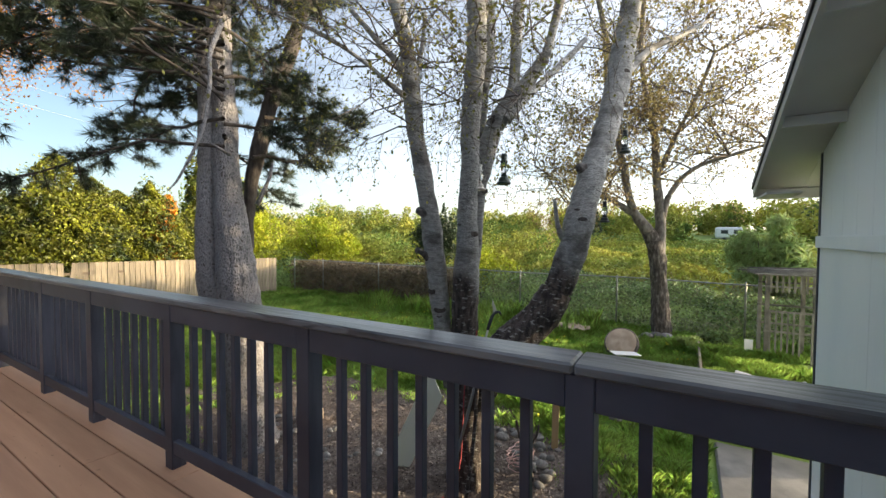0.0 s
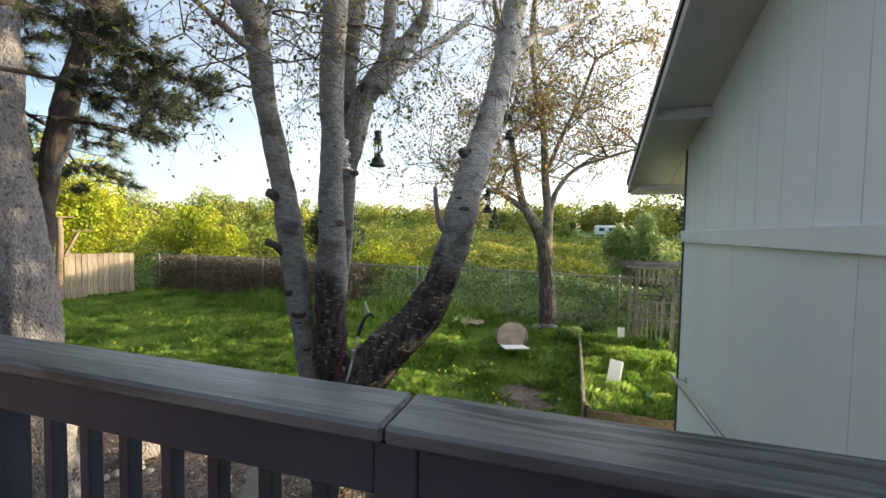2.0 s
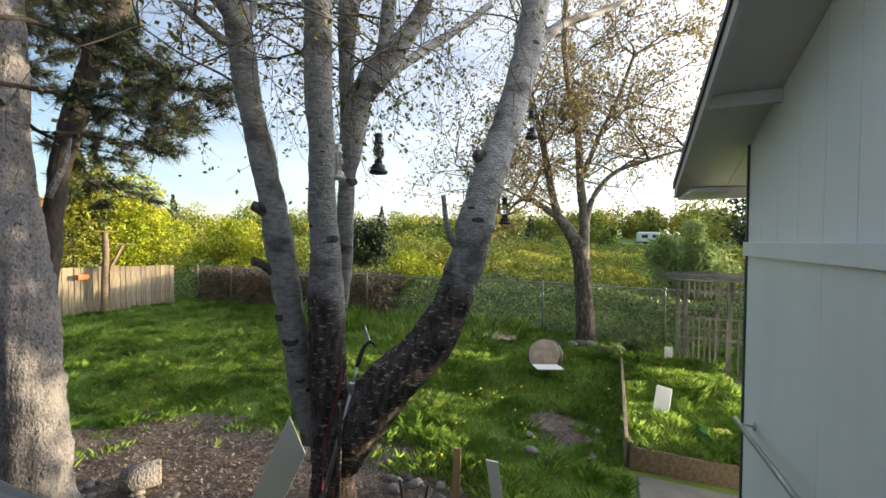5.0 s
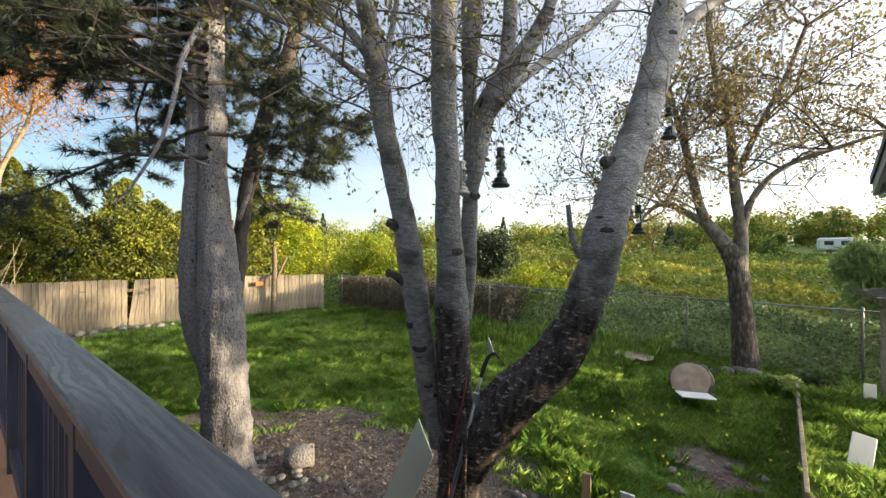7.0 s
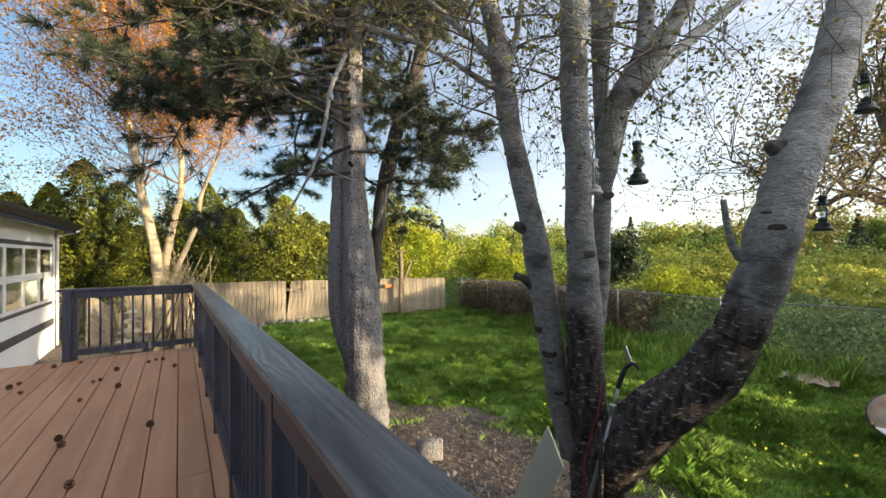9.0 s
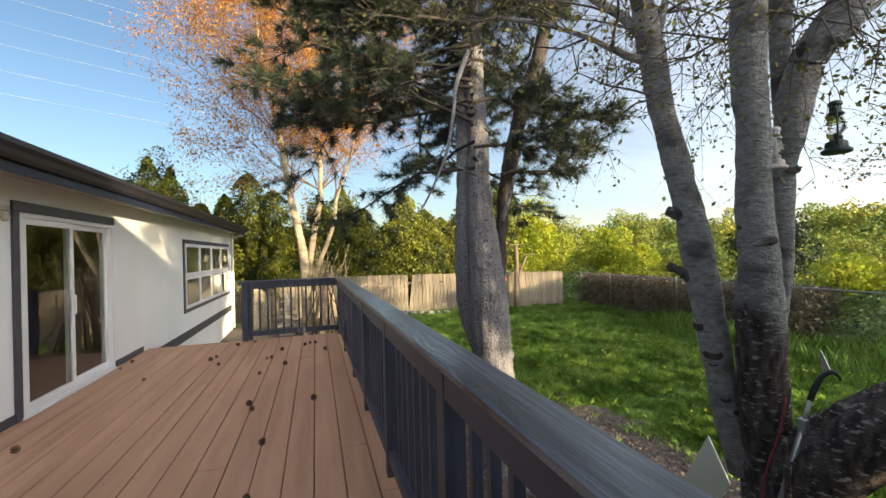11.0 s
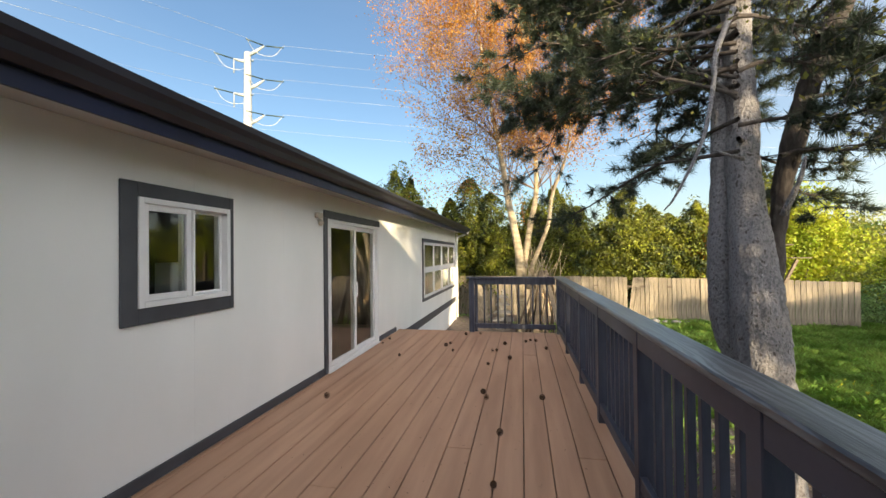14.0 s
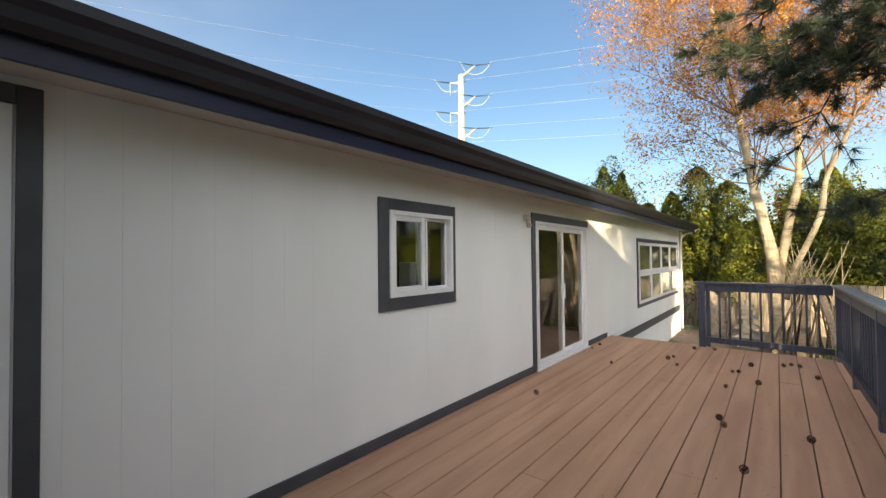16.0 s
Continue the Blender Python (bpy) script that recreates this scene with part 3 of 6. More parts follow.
def build_end_railing():
    rail = thing("deck_railing", "short dark slate painted railing across the deck end", "railing", "deck railings")
    y = 8.12
    box("cap", 1.44, 3.16, y - 0.05, y + 0.09, 1.060, 1.10, M_RAIL, rail, 0.006)
    box("apron", 1.60, 3.18, y, y + 0.04, 0.95, 1.0585, M_RAIL, rail, 0.004)
    box("bottom_rail", 1.60, 3.18, y, y + 0.04, 0.08, 0.17, M_RAIL, rail, 0.004)
    for x0, x1 in ((1.50, 1.60), (1.605, 1.66)):
        box("post", x0, x1, y - 0.03 + (x0 > 1.55) * 0.075, y + 0.07 + (x0 > 1.55) * 0.06, 0.002 - 0.04 * (x0 > 1.55), 1.0585, M_RAIL, rail, 0.004)
    for k in range(1, 11):
        x = 1.66 + k * 1.50 / 11
        tb = Tubes()
        tb.add([(x, y + 0.062, 0.06, 0.0155), (x, y + 0.062, 1.057, 0.0155)], 8)
        part_mesh("baluster", tb.mesh("baluster", M_RAIL), rail)


build_end_railing()


# ---- house ----
def strips(wall, u0, u1, z0, z1, holes, pitch, place, mat, groove=0.010, start=0.0):
    """Siding planks with grooves between them, cut round the openings; place(ua, ub, za, zb) gives box limits."""
    u = u0
    first = True
    while u < u1 - 0.02:
        end = min(u1, u + (start if first and start else pitch))
        first = False
        a, b = u, end - groove
        cuts = sorted({a, b} | {c for h in holes for c in h[:2] if a < c < b})
        for c0, c1 in zip(cuts, cuts[1:]):
            mid = (c0 + c1) / 2
            spans, z = [], z0
            for h in sorted((h for h in holes if h[0] <= mid <= h[1]), key=lambda h: h[2]):
                if h[2] > z + 0.01:
                    spans.append((z, h[2]))
                z = max(z, h[3])
            if z < z1 - 0.01:
                spans.append((z, z1))
            for za, zb in spans:
                box("siding_plank", *place(c0, c1, za, zb), mat, wall, 0.0005)
        u = end


HOLES = [(-0.86, 0.12, 0.02, 2.26), (2.31, 3.19, 1.215, 1.985), (5.02, 6.92, 0.02, 2.055), (10.32, 15.13, 0.40, 1.89)]


def build_house():
    wall = thing("wall_house", "white painted grooved plywood siding wall", "wall", kind="structure")
    y0, y1 = -1.12, 15.5
    cuts = sorted({y0, y1} | {c for h in HOLES for c in h[:2]})
    for a, b in zip(cuts, cuts[1:]):
        hole = next((h for h in HOLES if h[0] <= (a + b) / 2 <= h[1]), None)
        if hole:
            box("wall_core", -0.14, -0.008, a, b, -1.15, hole[2], M_SIDING, wall)
            box("wall_core", -0.14, -0.008, a, b, hole[3], 2.40, M_SIDING, wall)
        else:
            box("wall_core", -0.14, -0.008, a, b, -1.15, 2.40, M_SIDING, wall)
    strips(wall, y0, 1.60, 0.0, 2.385, HOLES, 0.219, lambda a, b, c, d: (-0.007, 0.0, a, b, c, d), M_SIDING, 0.0005, 0.311)
    strips(wall, 1.60, y1, 0.0, 2.385, HOLES, 1.22, lambda a, b, c, d: (-0.007, 0.0, a, b, c, d), M_SIDING, 0.001)
    strips(wall, 8.0, y1, -1.13, -0.002, [], 1.22, lambda a, b, c, d: (-0.007, 0.0, a, b, c, d), M_SIDING, 0.004)
    box("end_wall", -7.5, -0.142, 15.38, 15.5, -1.15, 2.7, M_SIDING, wall)
    box("corner_board", 0.0015, 0.018, 15.41, 15.515, -1.12, 2.385, M_VINYL, wall, 0.002)
    box("base_trim", 0.0015, 0.020, 0.215, 4.925, 0.003, 0.092, M_TRIM, wall, 0.003)
    box("base_trim", 0.0015, 0.020, 6.99, 7.96, 0.003, 0.092, M_TRIM, wall, 0.003)
    box("skirt_band", 0.0015, 0.020, 7.99, 15.40, -0.28, -0.09, M_TRIM, wall, 0.003)
    return wall


build_house()


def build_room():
    room = thing("room_shell", "plain room behind the house windows, its dimness painted into the walls", "room", kind="structure")
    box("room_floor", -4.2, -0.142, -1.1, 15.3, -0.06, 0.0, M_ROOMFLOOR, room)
    box("room_wall", -4.3, -4.2, -1.1, 15.3, 0.0, 2.36, M_DIMROOM, room)
    box("room_wall", -4.2, -0.142, -1.2, -1.1, 0.0, 2.36, M_DIMROOM, room)
    box("room_wall", -4.2, -0.142, 8.6, 8.7, 0.0, 2.36, M_DIMROOM, room)
    box("room_wall", -4.2, -0.142, 4.2, 4.3, 0.0, 2.36, M_DIMROOM, room)
    box("room_ceiling", -4.3, -0.142, -1.2, 15.3, 2.37, 2.40, M_DIMROOM, room)


build_room()


def build_roof():
    roof = thing("roof_house", "low dark shingled roof with a dark gutter", "roof", kind="structure")
    bm = bmesh.new()
    prof = ((0.47, 2.55), (-3.9, 3.38), (-8.3, 2.54), (-8.3, 2.46), (-3.9, 3.30), (0.47, 2.465))
    for yy in (-1.1, 15.85):
        for x, z in prof:
            bm.verts.new((x, yy, z))
    bm.verts.ensure_lookup_table()
    n = len(prof)
    bm.faces.new(bm.verts[:n])
    bm.faces.new(bm.verts[n:])
    for k in range(n):
        bm.faces.new((bm.verts[k], bm.verts[(k + 1) % n], bm.verts[n + (k + 1) % n], bm.verts[n + k]))
    part("shingle_slope", bm, M_SHINGLE, roof)
    box("soffit", 0.002, 0.425, -1.1, 15.75, 2.386, 2.40, M_SOFFIT, roof)
    box("fascia", 0.428, 0.448, -1.1, 15.80, 2.300, 2.49, M_FASCIA, roof, 0.002, "navy painted fascia board")
    # ogee gutter, open on top
    prof = ((0.450, 2.540), (0.450, 2.390), (0.488, 2.390), (0.523, 2.420), (0.536, 2.465), (0.563, 2.500), (0.568, 2.543), (0.560, 2.543), (0.554, 2.505), (0.528, 2.470), (0.514, 2.427), (0.485, 2.398), (0.458, 2.398), (0.458, 2.540))
    bm = bmesh.new()
    rows = [[bm.verts.new((x, yy, z)) for x, z in prof] for yy in (-1.1, 15.8)]
    for k in range(len(prof)):
        j = (k + 1) % len(prof)
        bm.faces.new((rows[0][k], rows[0][j], rows[1][j], rows[1][k]))
    bm.faces.new(rows[0])
    bm.faces.new(rows[1])
    part("gutter", bm, M_GUTTER, roof, "dark gutter")
    tb = Tubes()
    tb.add(smooth_line([(0.50, 15.70, 2.43, 0.035), (0.42, 15.70, 2.34, 0.035), (0.12, 15.62, 2.22, 0.035), (0.062, 15.56, 2.08, 0.035), (0.062, 15.56, -0.9, 0.035)], 3), 8)
    part_mesh("downspout", tb.mesh("downspout", M_VINYL), roof)


build_roof()


def sash(name, parent, x, y0, y1, z0, z1, rim, depth=0.035, pane=True):
    """A white frame of four rails round a pane."""
    bm = bmesh.new()
    for a, b, c, d in ((y0, y0 + rim, z0, z1), (y1 - rim, y1, z0, z1), (y0 + rim, y1 - rim, z0, z0 + rim), (y0 + rim, y1 - rim, z1 - rim, z1)):
        add_box(bm, x - depth, x, a, b, c, d, 0.003)
    s = part(name, bm, M_VINYL, parent)
    if pane:
        g = box("pane", x - depth * 0.6, x - depth * 0.6 + 0.006, y0 + rim - 0.002, y1 - rim + 0.002, z0 + rim - 0.002, z1 - rim + 0.002, M_GLASS, s)
        g.visible_shadow = False
    return s


def trim_round(parent, y0, y1, z0, z1, left, right, low, top, x=0.024):
    for a, b, c, d in ((y0, y0 + left, z0, z1), (y1 - right, y1, z0, z1), (y0 + left, y1 - right, z0, z0 + low), (y0 + left, y1 - right, z1 - top, z1)):
        if b - a > 0.004 and d - c > 0.004:
            box("trim_board", 0.0015, x, a, b, c, d, M_TRIM, parent, 0.003)


def build_window():
    w = thing("window_1", "white sliding window with wide slate grey trim", "window", kind="structure")
    trim_round(w, 2.205, 3.237, 1.112, 2.083, 0.115, 0.05, 0.11, 0.10)
    y0, y1, z0, z1 = 2.322, 3.186, 1.224, 1.982
    sash("window_frame", w, 0.034, y0, y1, z0, z1, 0.04, 0.10, False)
    sash("sliding_sash", w, 0.018, y0 + 0.042, 2.775, z0 + 0.042, z1 - 0.042, 0.045)
    sash("fixed_sash", w, -0.022, 2.72, y1 - 0.042, z0 + 0.042, z1 - 0.042, 0.022)
    box("meeting_rail", -0.020, 0.030, 2.778, 2.80, z0 + 0.042, z1 - 0.042, M_VINYL, w, 0.003)


build_window()
box("storage_box", -0.60, -0.42, 3.02, 3.20, 1.05, 1.52, M_WHITE, None, 0.01)
tagged(bpy.data.objects["storage_box"], "white plastic box standing inside near the window", "box")
tagged(box("side_counter", -0.95, -0.30, 2.4, 3.9, 0.001, 1.048, M_DIMROOM, None, 0.01), "plain grey cabinet inside under the window, in the darkened room colour", "cabinet")


def build_slider():
    d = thing("door_1", "white framed sliding glass door with slate grey trim", "door", kind="structure")
    box("trim_board", 0.0015, 0.026, 4.93, 5.018, 0.003, 2.06, M_TRIM, d, 0.003)
    box("trim_board", 0.0015, 0.028, 4.93, 6.99, 2.063, 2.165, M_TRIM, d, 0.003)
    sash("door_frame", d, 0.030, 5.022, 6.918, 0.022, 2.052, 0.045, 0.12, False)
    sash("fixed_panel", d, 0.016, 5.068, 5.965, 0.068, 2.005, 0.062)
    sash("sliding_panel", d, -0.026, 5.90, 6.872, 0.068, 2.005, 0.062)
    box("sill", -0.10, 0.055, 5.0, 6.93, 0.003, 0.021, M_VINYL, d, 0.003)
    box("handle", 0.017, 0.045, 5.925, 5.95, 0.92, 1.15, M_VINYL, d, 0.006, "white pull handle")


build_slider()


def build_far_window():
    w = thing("window_2", "wide white window of four tall lights with grey trim", "window", kind="structure")
    trim_round(w, 10.22, 15.22, 0.32, 1.98, 0.09, 0.07, 0.08, 0.09)
    y0, y1 = 10.325, 15.125
    step = (y1 - y0) / 4
    for k in range(4):
        a, b = y0 + k * step, y0 + (k + 1) * step
        sash("lower_sash", w, 0.030, a + 0.002, b - 0.002, 0.405, 1.138, 0.075)
        sash("upper_sash", w, 0.030, a + 0.002, b - 0.002, 1.142, 1.885, 0.075)


build_far_window()


def build_back_door():
    d = thing("door_2", "white panelled door with slate grey trim", "door", kind="structure")
    trim_round(d, -0.95, 0.212, 0.003, 2.345, 0.085, 0.085, 0.0, 0.085)
    sash("door_frame", d, 0.012, -0.858, 0.118, 0.021, 2.257, 0.04, 0.12, False)
    box("door_leaf", -0.06, -0.02, -0.815, 0.075, 0.03, 2.215, M_VINYL, d, 0.004)
    for z0, z1 in ((0.2, 0.95), (1.1, 2.05)):
        for a, b in ((-0.72, -0.40), (-0.34, -0.02)):
            box("panel", -0.021, -0.008, a, b, z0, z1, M_VINYL, d, 0.006)


build_back_door()


def build_floodlight():
    f = thing("security_light", "beige plastic security light fixed beside the sliding door", "lamp", at=(0, 0, 0))
    box("junction_box", 0.0015, 0.06, 4.70, 4.84, 2.04, 2.11, M_BEIGE, f, 0.012)
    tb = Tubes()
    tb.add([(0.04, 4.73, 2.04, 0.012), (0.07, 4.72, 2.0, 0.012)], 8)
    tb.add([(0.055, 4.725, 2.02, 0.022), (0.10, 4.70, 1.965, 0.038), (0.105, 4.697, 1.96, 0.03)], 12)
    part_mesh("lamp_head", tb.mesh("lamp_head", M_BEIGE), f)


build_floodlight()


# ---- wing ----
def build_wing():
    w = thing("wall_wing", "pale blue grey gable wall of grooved plywood", "wall", kind="structure")
    Y, X1 = -1.12, 6.90
    slope = 0.335
    soffit = lambda x: 2.335 + (X1 - x) * slope

    def gable(name, x0, x1, z0, ya, yb, mat):
        bm = bmesh.new()
        vs = [bm.verts.new((x, y, z)) for y in (ya, yb) for x, z in ((x0, z0), (x1, z0), (x1, soffit(x1)), (x0, soffit(x0)))]
        bm.faces.new(vs[:4])
        bm.faces.new(vs[4:])
        for k in range(4):
            bm.faces.new((vs[k], vs[(k + 1) % 4], vs[4 + (k + 1) % 4], vs[4 + k]))
        return part(name, bm, mat, w)
    gable("wall_core", -0.14, X1 - 0.005, -1.15, Y - 0.14, Y - 0.016, M_WING)
    x = X1 - 0.02
    while x > 0.0:
        gable("siding_plank", max(0.001, x - 0.300), x, 1.50, Y - 0.015, Y, M_WING)
        x -= 0.305
    x = X1 - 0.02
    while x > 0.0:
        box("siding_plank", max(0.001, x - 1.216), x, Y - 0.015, Y, -1.13, 1.50, M_WING, w, 0.001)
        x -= 1.22
    box("band_board", 0.002, X1 - 0.02, Y + 0.0015, Y + 0.034, 1.455, 1.560, M_WING, w, 0.003)
    box("corner_trim", X1 - 0.015, X1 + 0.012, Y - 0.09, Y + 0.012, -1.13, 2.33, M_TRIM, w, 0.002)
    box("side_wall", X1 - 0.14, X1 - 0.016, -14.0, Y - 0.141, -1.15, 2.33, M_WING, w)
    box("back_wall", -0.14, X1 - 0.016, -14.14, -14.0, -1.15, 2.33, M_WING, w)
    box("inner_wall", -0.14, 0.0, -14.0, Y - 0.141, -1.15, 2.33, M_WING, w)

    r = thing("roof_wing", "pale painted rake overhang under dark shingles", "roof", kind="structure")
    tip_x, tip_z = 7.60, 2.075
    top = lambda x: tip_z + (tip_x - x) * slope
    ridge = 2.6

    def slab(name, ya, yb, low, high, mat, xa=tip_x, xb=ridge, label=""):
        bm = bmesh.new()
        vs = [bm.verts.new((x, y, top(x) + o)) for y in (ya, yb) for x, o in ((xa, low), (xb, low), (xb, high), (xa, high))]
        bm.faces.new(vs[:4])
        bm.faces.new(vs[4:])
        for k in range(4):
            bm.faces.new((vs[k], vs[(k + 1) % 4], vs[4 + (k + 1) % 4], vs[4 + k]))
        part(name, bm, mat, r, label)
    slab("rake_board", -0.725, -0.695, -0.09, 0.045, M_SOFFIT)
    slab("rake_edge", -0.694, -0.680, 0.0, 0.06, M_GUTTER, label="dark drip edge")
    slab("shingle_slope", -14.3, -0.690, 0.046, 0.09, M_SHINGLE, tip_x + 0.03)
    slab("soffit", -1.118, -0.726, 0.0, 0.016, M_SOFFIT)
    slab("roof_deck", -14.2, -1.121, 0.0, 0.044, M_SOFFIT)
    for x in (6.25, 5.1, 3.9):
        bm = bmesh.new()
        add_box(bm, x - 0.02, x + 0.02, -1.118, -0.726, top(x) - 0.088, top(x) - 0.004, 0.003)
        part("lookout", bm, M_SOFFIT, r)
    box("eave_board", tip_x - 0.035, tip_x, -14.2, -0.726, tip_z - 0.11, tip_z - 0.002, M_SOFFIT, r, 0.003)
    box("eave_return", X1 + 0.014, tip_x - 0.037, -1.0, -0.727, tip_z - 0.115, tip_z - 0.09, M_SOFFIT, r, 0.003)
    bm = bmesh.new()
    vs = [bm.verts.new((x, y, z)) for y in (-14.3, -0.69) for x, z in ((ridge, top(ridge) + 0.046), (ridge, top(ridge) + 0.09), (-4.5, 1.6), (-4.5, 1.55))]
    bm.faces.new(vs[:4])
    bm.faces.new(vs[4:])
    for k in range(4):
        bm.faces.new((vs[k], vs[(k + 1) % 4], vs[4 + (k + 1) % 4], vs[4 + k]))
    part("shingle_slope", bm, M_SHINGLE, r)


build_wing()


def build_pipe_rail():
    p = thing("grab_rail", "grey metal pipe handrail fixed along the pale wing wall", "handrail")
    tb = Tubes()
    tb.add([(6.62, -1.0, 0.262, 0.017), (4.6, -1.0, 0.355, 0.017)], 10)
    part_mesh("pipe", tb.mesh("pipe", M_CHROME), p)
    for x, z in ((6.60, 0.262), (5.1, 0.33)):
        tb = Tubes()
        tb.add([(x, -1.118, z - 0.03, 0.030), (x, -1.108, z - 0.03, 0.030)], 12)
        tb.add([(x, -1.11, z - 0.03, 0.010), (x, -1.03, z - 0.03, 0.010), (x, -1.0, z - 0.012, 0.010)], 8)
        part_mesh("bracket", tb.mesh("bracket", M_WHITEMETAL), p)


build_pipe_rail()


# ---- trees ----
def tree(name, label, stems, bark, kind_name="trunk"):
    t = thing(name, label, "tree")
    for part_name, mat, lines in stems:
        tb = Tubes()
        for k, pts in enumerate(lines):
            fat = pts[0][3] > 0.04
            tb.add(smooth_line(pts, 12 if fat else 4), 40 if fat else 8, 0.12 if fat else 0.0, seed=k * 3.7, ridge=0.13 if part_name in ("trunk", "limb_foot") and fat else 0.0)
        part_mesh(part_name, tb.mesh(part_name, mat), t)
    return t


def build_main_tree():
    left = [(5.53, 1.95, 0.01, 0.099), (5.50, 1.97, 0.15, 0.090), (5.45, 2.00, 0.39, 0.093), (5.41, 2.00, 0.62, 0.088), (5.37, 2.01, 0.85, 0.093), (5.33, 2.02, 1.08, 0.097), (5.29, 2.02, 1.30, 0.098), (5.23, 2.03, 1.65, 0.098), (5.20, 2.04, 1.82, 0.089), (5.17, 2.05, 1.94, 0.082), (5.12, 2.06, 2.15, 0.087), (5.08, 2.08, 2.35, 0.074), (5.04, 2.09, 2.54, 0.079), (4.99, 2.09, 2.81, 0.082), (4.94, 2.09, 3.08, 0.077), (4.89, 2.10, 3.29, 0.066), (4.80, 2.26, 4.09, 0.070), (4.73, 2.45, 5.20, 0.040)]
    mid = [(5.59, 1.86, 0.15, 0.132), (5.54, 1.83, 0.40, 0.139), (5.50, 1.80, 0.64, 0.134), (5.46, 1.77, 0.87, 0.134), (5.41, 1.74, 1.09, 0.125), (5.35, 1.70, 1.40, 0.110), (5.27, 1.66, 1.72, 0.093), (5.18, 1.59, 2.10, 0.084), (5.09, 1.54, 2.45, 0.082), (5.00, 1.47, 2.77, 0.082), (4.92, 1.40, 3.06, 0.082), (4.86, 1.38, 3.86, 0.085), (4.77, 1.35, 5.16, 0.045)]
    foot = [(5.62, 1.80, -1.12, 0.290), (5.62, 1.80, -0.85, 0.235), (5.60, 1.83, -0.44, 0.185), (5.61, 1.82, -0.26, 0.172), (5.62, 1.82, -0.08, 0.185), (5.61, 1.84, 0.10, 0.186), (5.61, 1.86, 0.28, 0.164)]
    back = [(5.72, 1.84, 1.00, 0.045), (5.66, 1.76, 1.42, 0.055), (5.60, 1.72, 1.74, 0.062), (5.55, 1.66, 2.04, 0.061), (5.53, 1.62, 2.16, 0.071), (5.50, 1.57, 2.36, 0.094), (5.49, 1.50, 2.55, 0.084), (5.50, 1.42, 2.68, 0.087), (5.52, 1.33, 2.81, 0.082), (5.55, 1.23, 2.91, 0.073), (5.57, 1.14, 3.03, 0.060), (5.58, 1.06, 3.15, 0.048), (5.57, 1.01, 3.24, 0.040), (5.62, 0.89, 3.79, 0.040)]
    b1 = [(5.58, 1.69, 2.35, 0.047), (5.49, 1.63, 2.75, 0.053), (5.44, 1.59, 2.97, 0.064), (5.36, 1.51, 3.31, 0.073), (5.33, 1.56, 4.62, 0.050)]
    b3 = [(5.49, 1.35, 2.80, 0.058), (5.51, 1.32, 2.92, 0.054), (5.52, 1.31, 3.08, 0.050), (5.53, 1.30, 3.32, 0.050), (5.53, 1.25, 4.52, 0.040)]
    right_low = [(5.58, 1.71, -0.16, 0.150), (5.57, 1.68, -0.02, 0.187), (5.60, 1.59, 0.17, 0.206), (5.66, 1.47, 0.35, 0.209), (5.73, 1.32, 0.53, 0.193), (5.81, 1.17, 0.71, 0.176), (5.88, 1.04, 0.92, 0.159), (5.93, 0.95, 1.13, 0.148), (5.96, 0.89, 1.31, 0.140)]
    right_up = [(5.95, 0.91, 1.27, 0.140), (5.98, 0.85, 1.44, 0.137), (6.00, 0.84, 1.56, 0.139), (6.04, 0.82, 1.73, 0.142), (6.14, 0.79, 1.95, 0.136), (6.27, 0.76, 2.18, 0.137), (6.43, 0.72, 2.43, 0.126), (6.55, 0.68, 2.68, 0.128), (6.67, 0.65, 2.94, 0.121), (6.79, 0.61, 3.22, 0.125), (6.92, 0.59, 3.56, 0.134), (7.00, 0.57, 3.79, 0.129), (7.04, 0.43, 4.79, 0.070)]
    small = [[(5.48, 1.37, 2.62, 0.058), (5.53, 1.29, 2.72, 0.043), (5.67, 1.27, 2.83, 0.036), (5.93, 1.25, 3.02, 0.036), (6.24, 1.17, 3.27, 0.036), (6.57, 1.06, 3.56, 0.032), (6.87, 0.98, 3.83, 0.029)],
             [(6.92, 0.53, 3.39, 0.056), (7.11, 0.44, 3.57, 0.048), (7.38, 0.32, 3.78, 0.036), (7.73, 0.09, 3.99, 0.032), (8.24, -0.27, 4.34, 0.020)],
             [(4.96, 2.10, 2.80, 0.042), (4.88, 2.13, 2.81, 0.028), (4.76, 2.21, 2.90, 0.021), (4.64, 2.29, 3.00, 0.019), (4.50, 2.40, 3.10, 0.016), (4.37, 2.50, 3.18, 0.016), (4.13, 2.74, 3.33, 0.010)],
             [(4.97, 2.08, 2.88, 0.045), (4.94, 2.14, 2.99, 0.039), (4.84, 2.19, 3.12, 0.033), (4.74, 2.25, 3.22, 0.028), (4.55, 2.42, 3.47, 0.020)],
             [(5.00, 2.06, 2.91, 0.034), (5.09, 2.09, 3.12, 0.026), (5.15, 2.09, 3.34, 0.022), (5.21, 2.10, 3.67, 0.018)]]
    stubs = [[(5.92, 0.95, 1.53, 0.035), (5.86, 0.97, 1.60, 0.027), (5.83, 0.99, 1.73, 0.021), (5.81, 1.00, 1.89, 0.019)],
             [(5.20, 2.04, 1.74, 0.062), (5.12, 2.06, 1.76, 0.044), (5.07, 2.08, 1.78, 0.032)],
             [(5.26, 2.05, 1.30, 0.046), (5.18, 2.06, 1.35, 0.032), (5.12, 2.08, 1.39, 0.028), (5.08, 2.09, 1.40, 0.033)],
             [(6.27, 0.79, 2.20, 0.114), (6.18, 0.83, 2.22, 0.069), (6.12, 0.86, 2.24, 0.036)]]
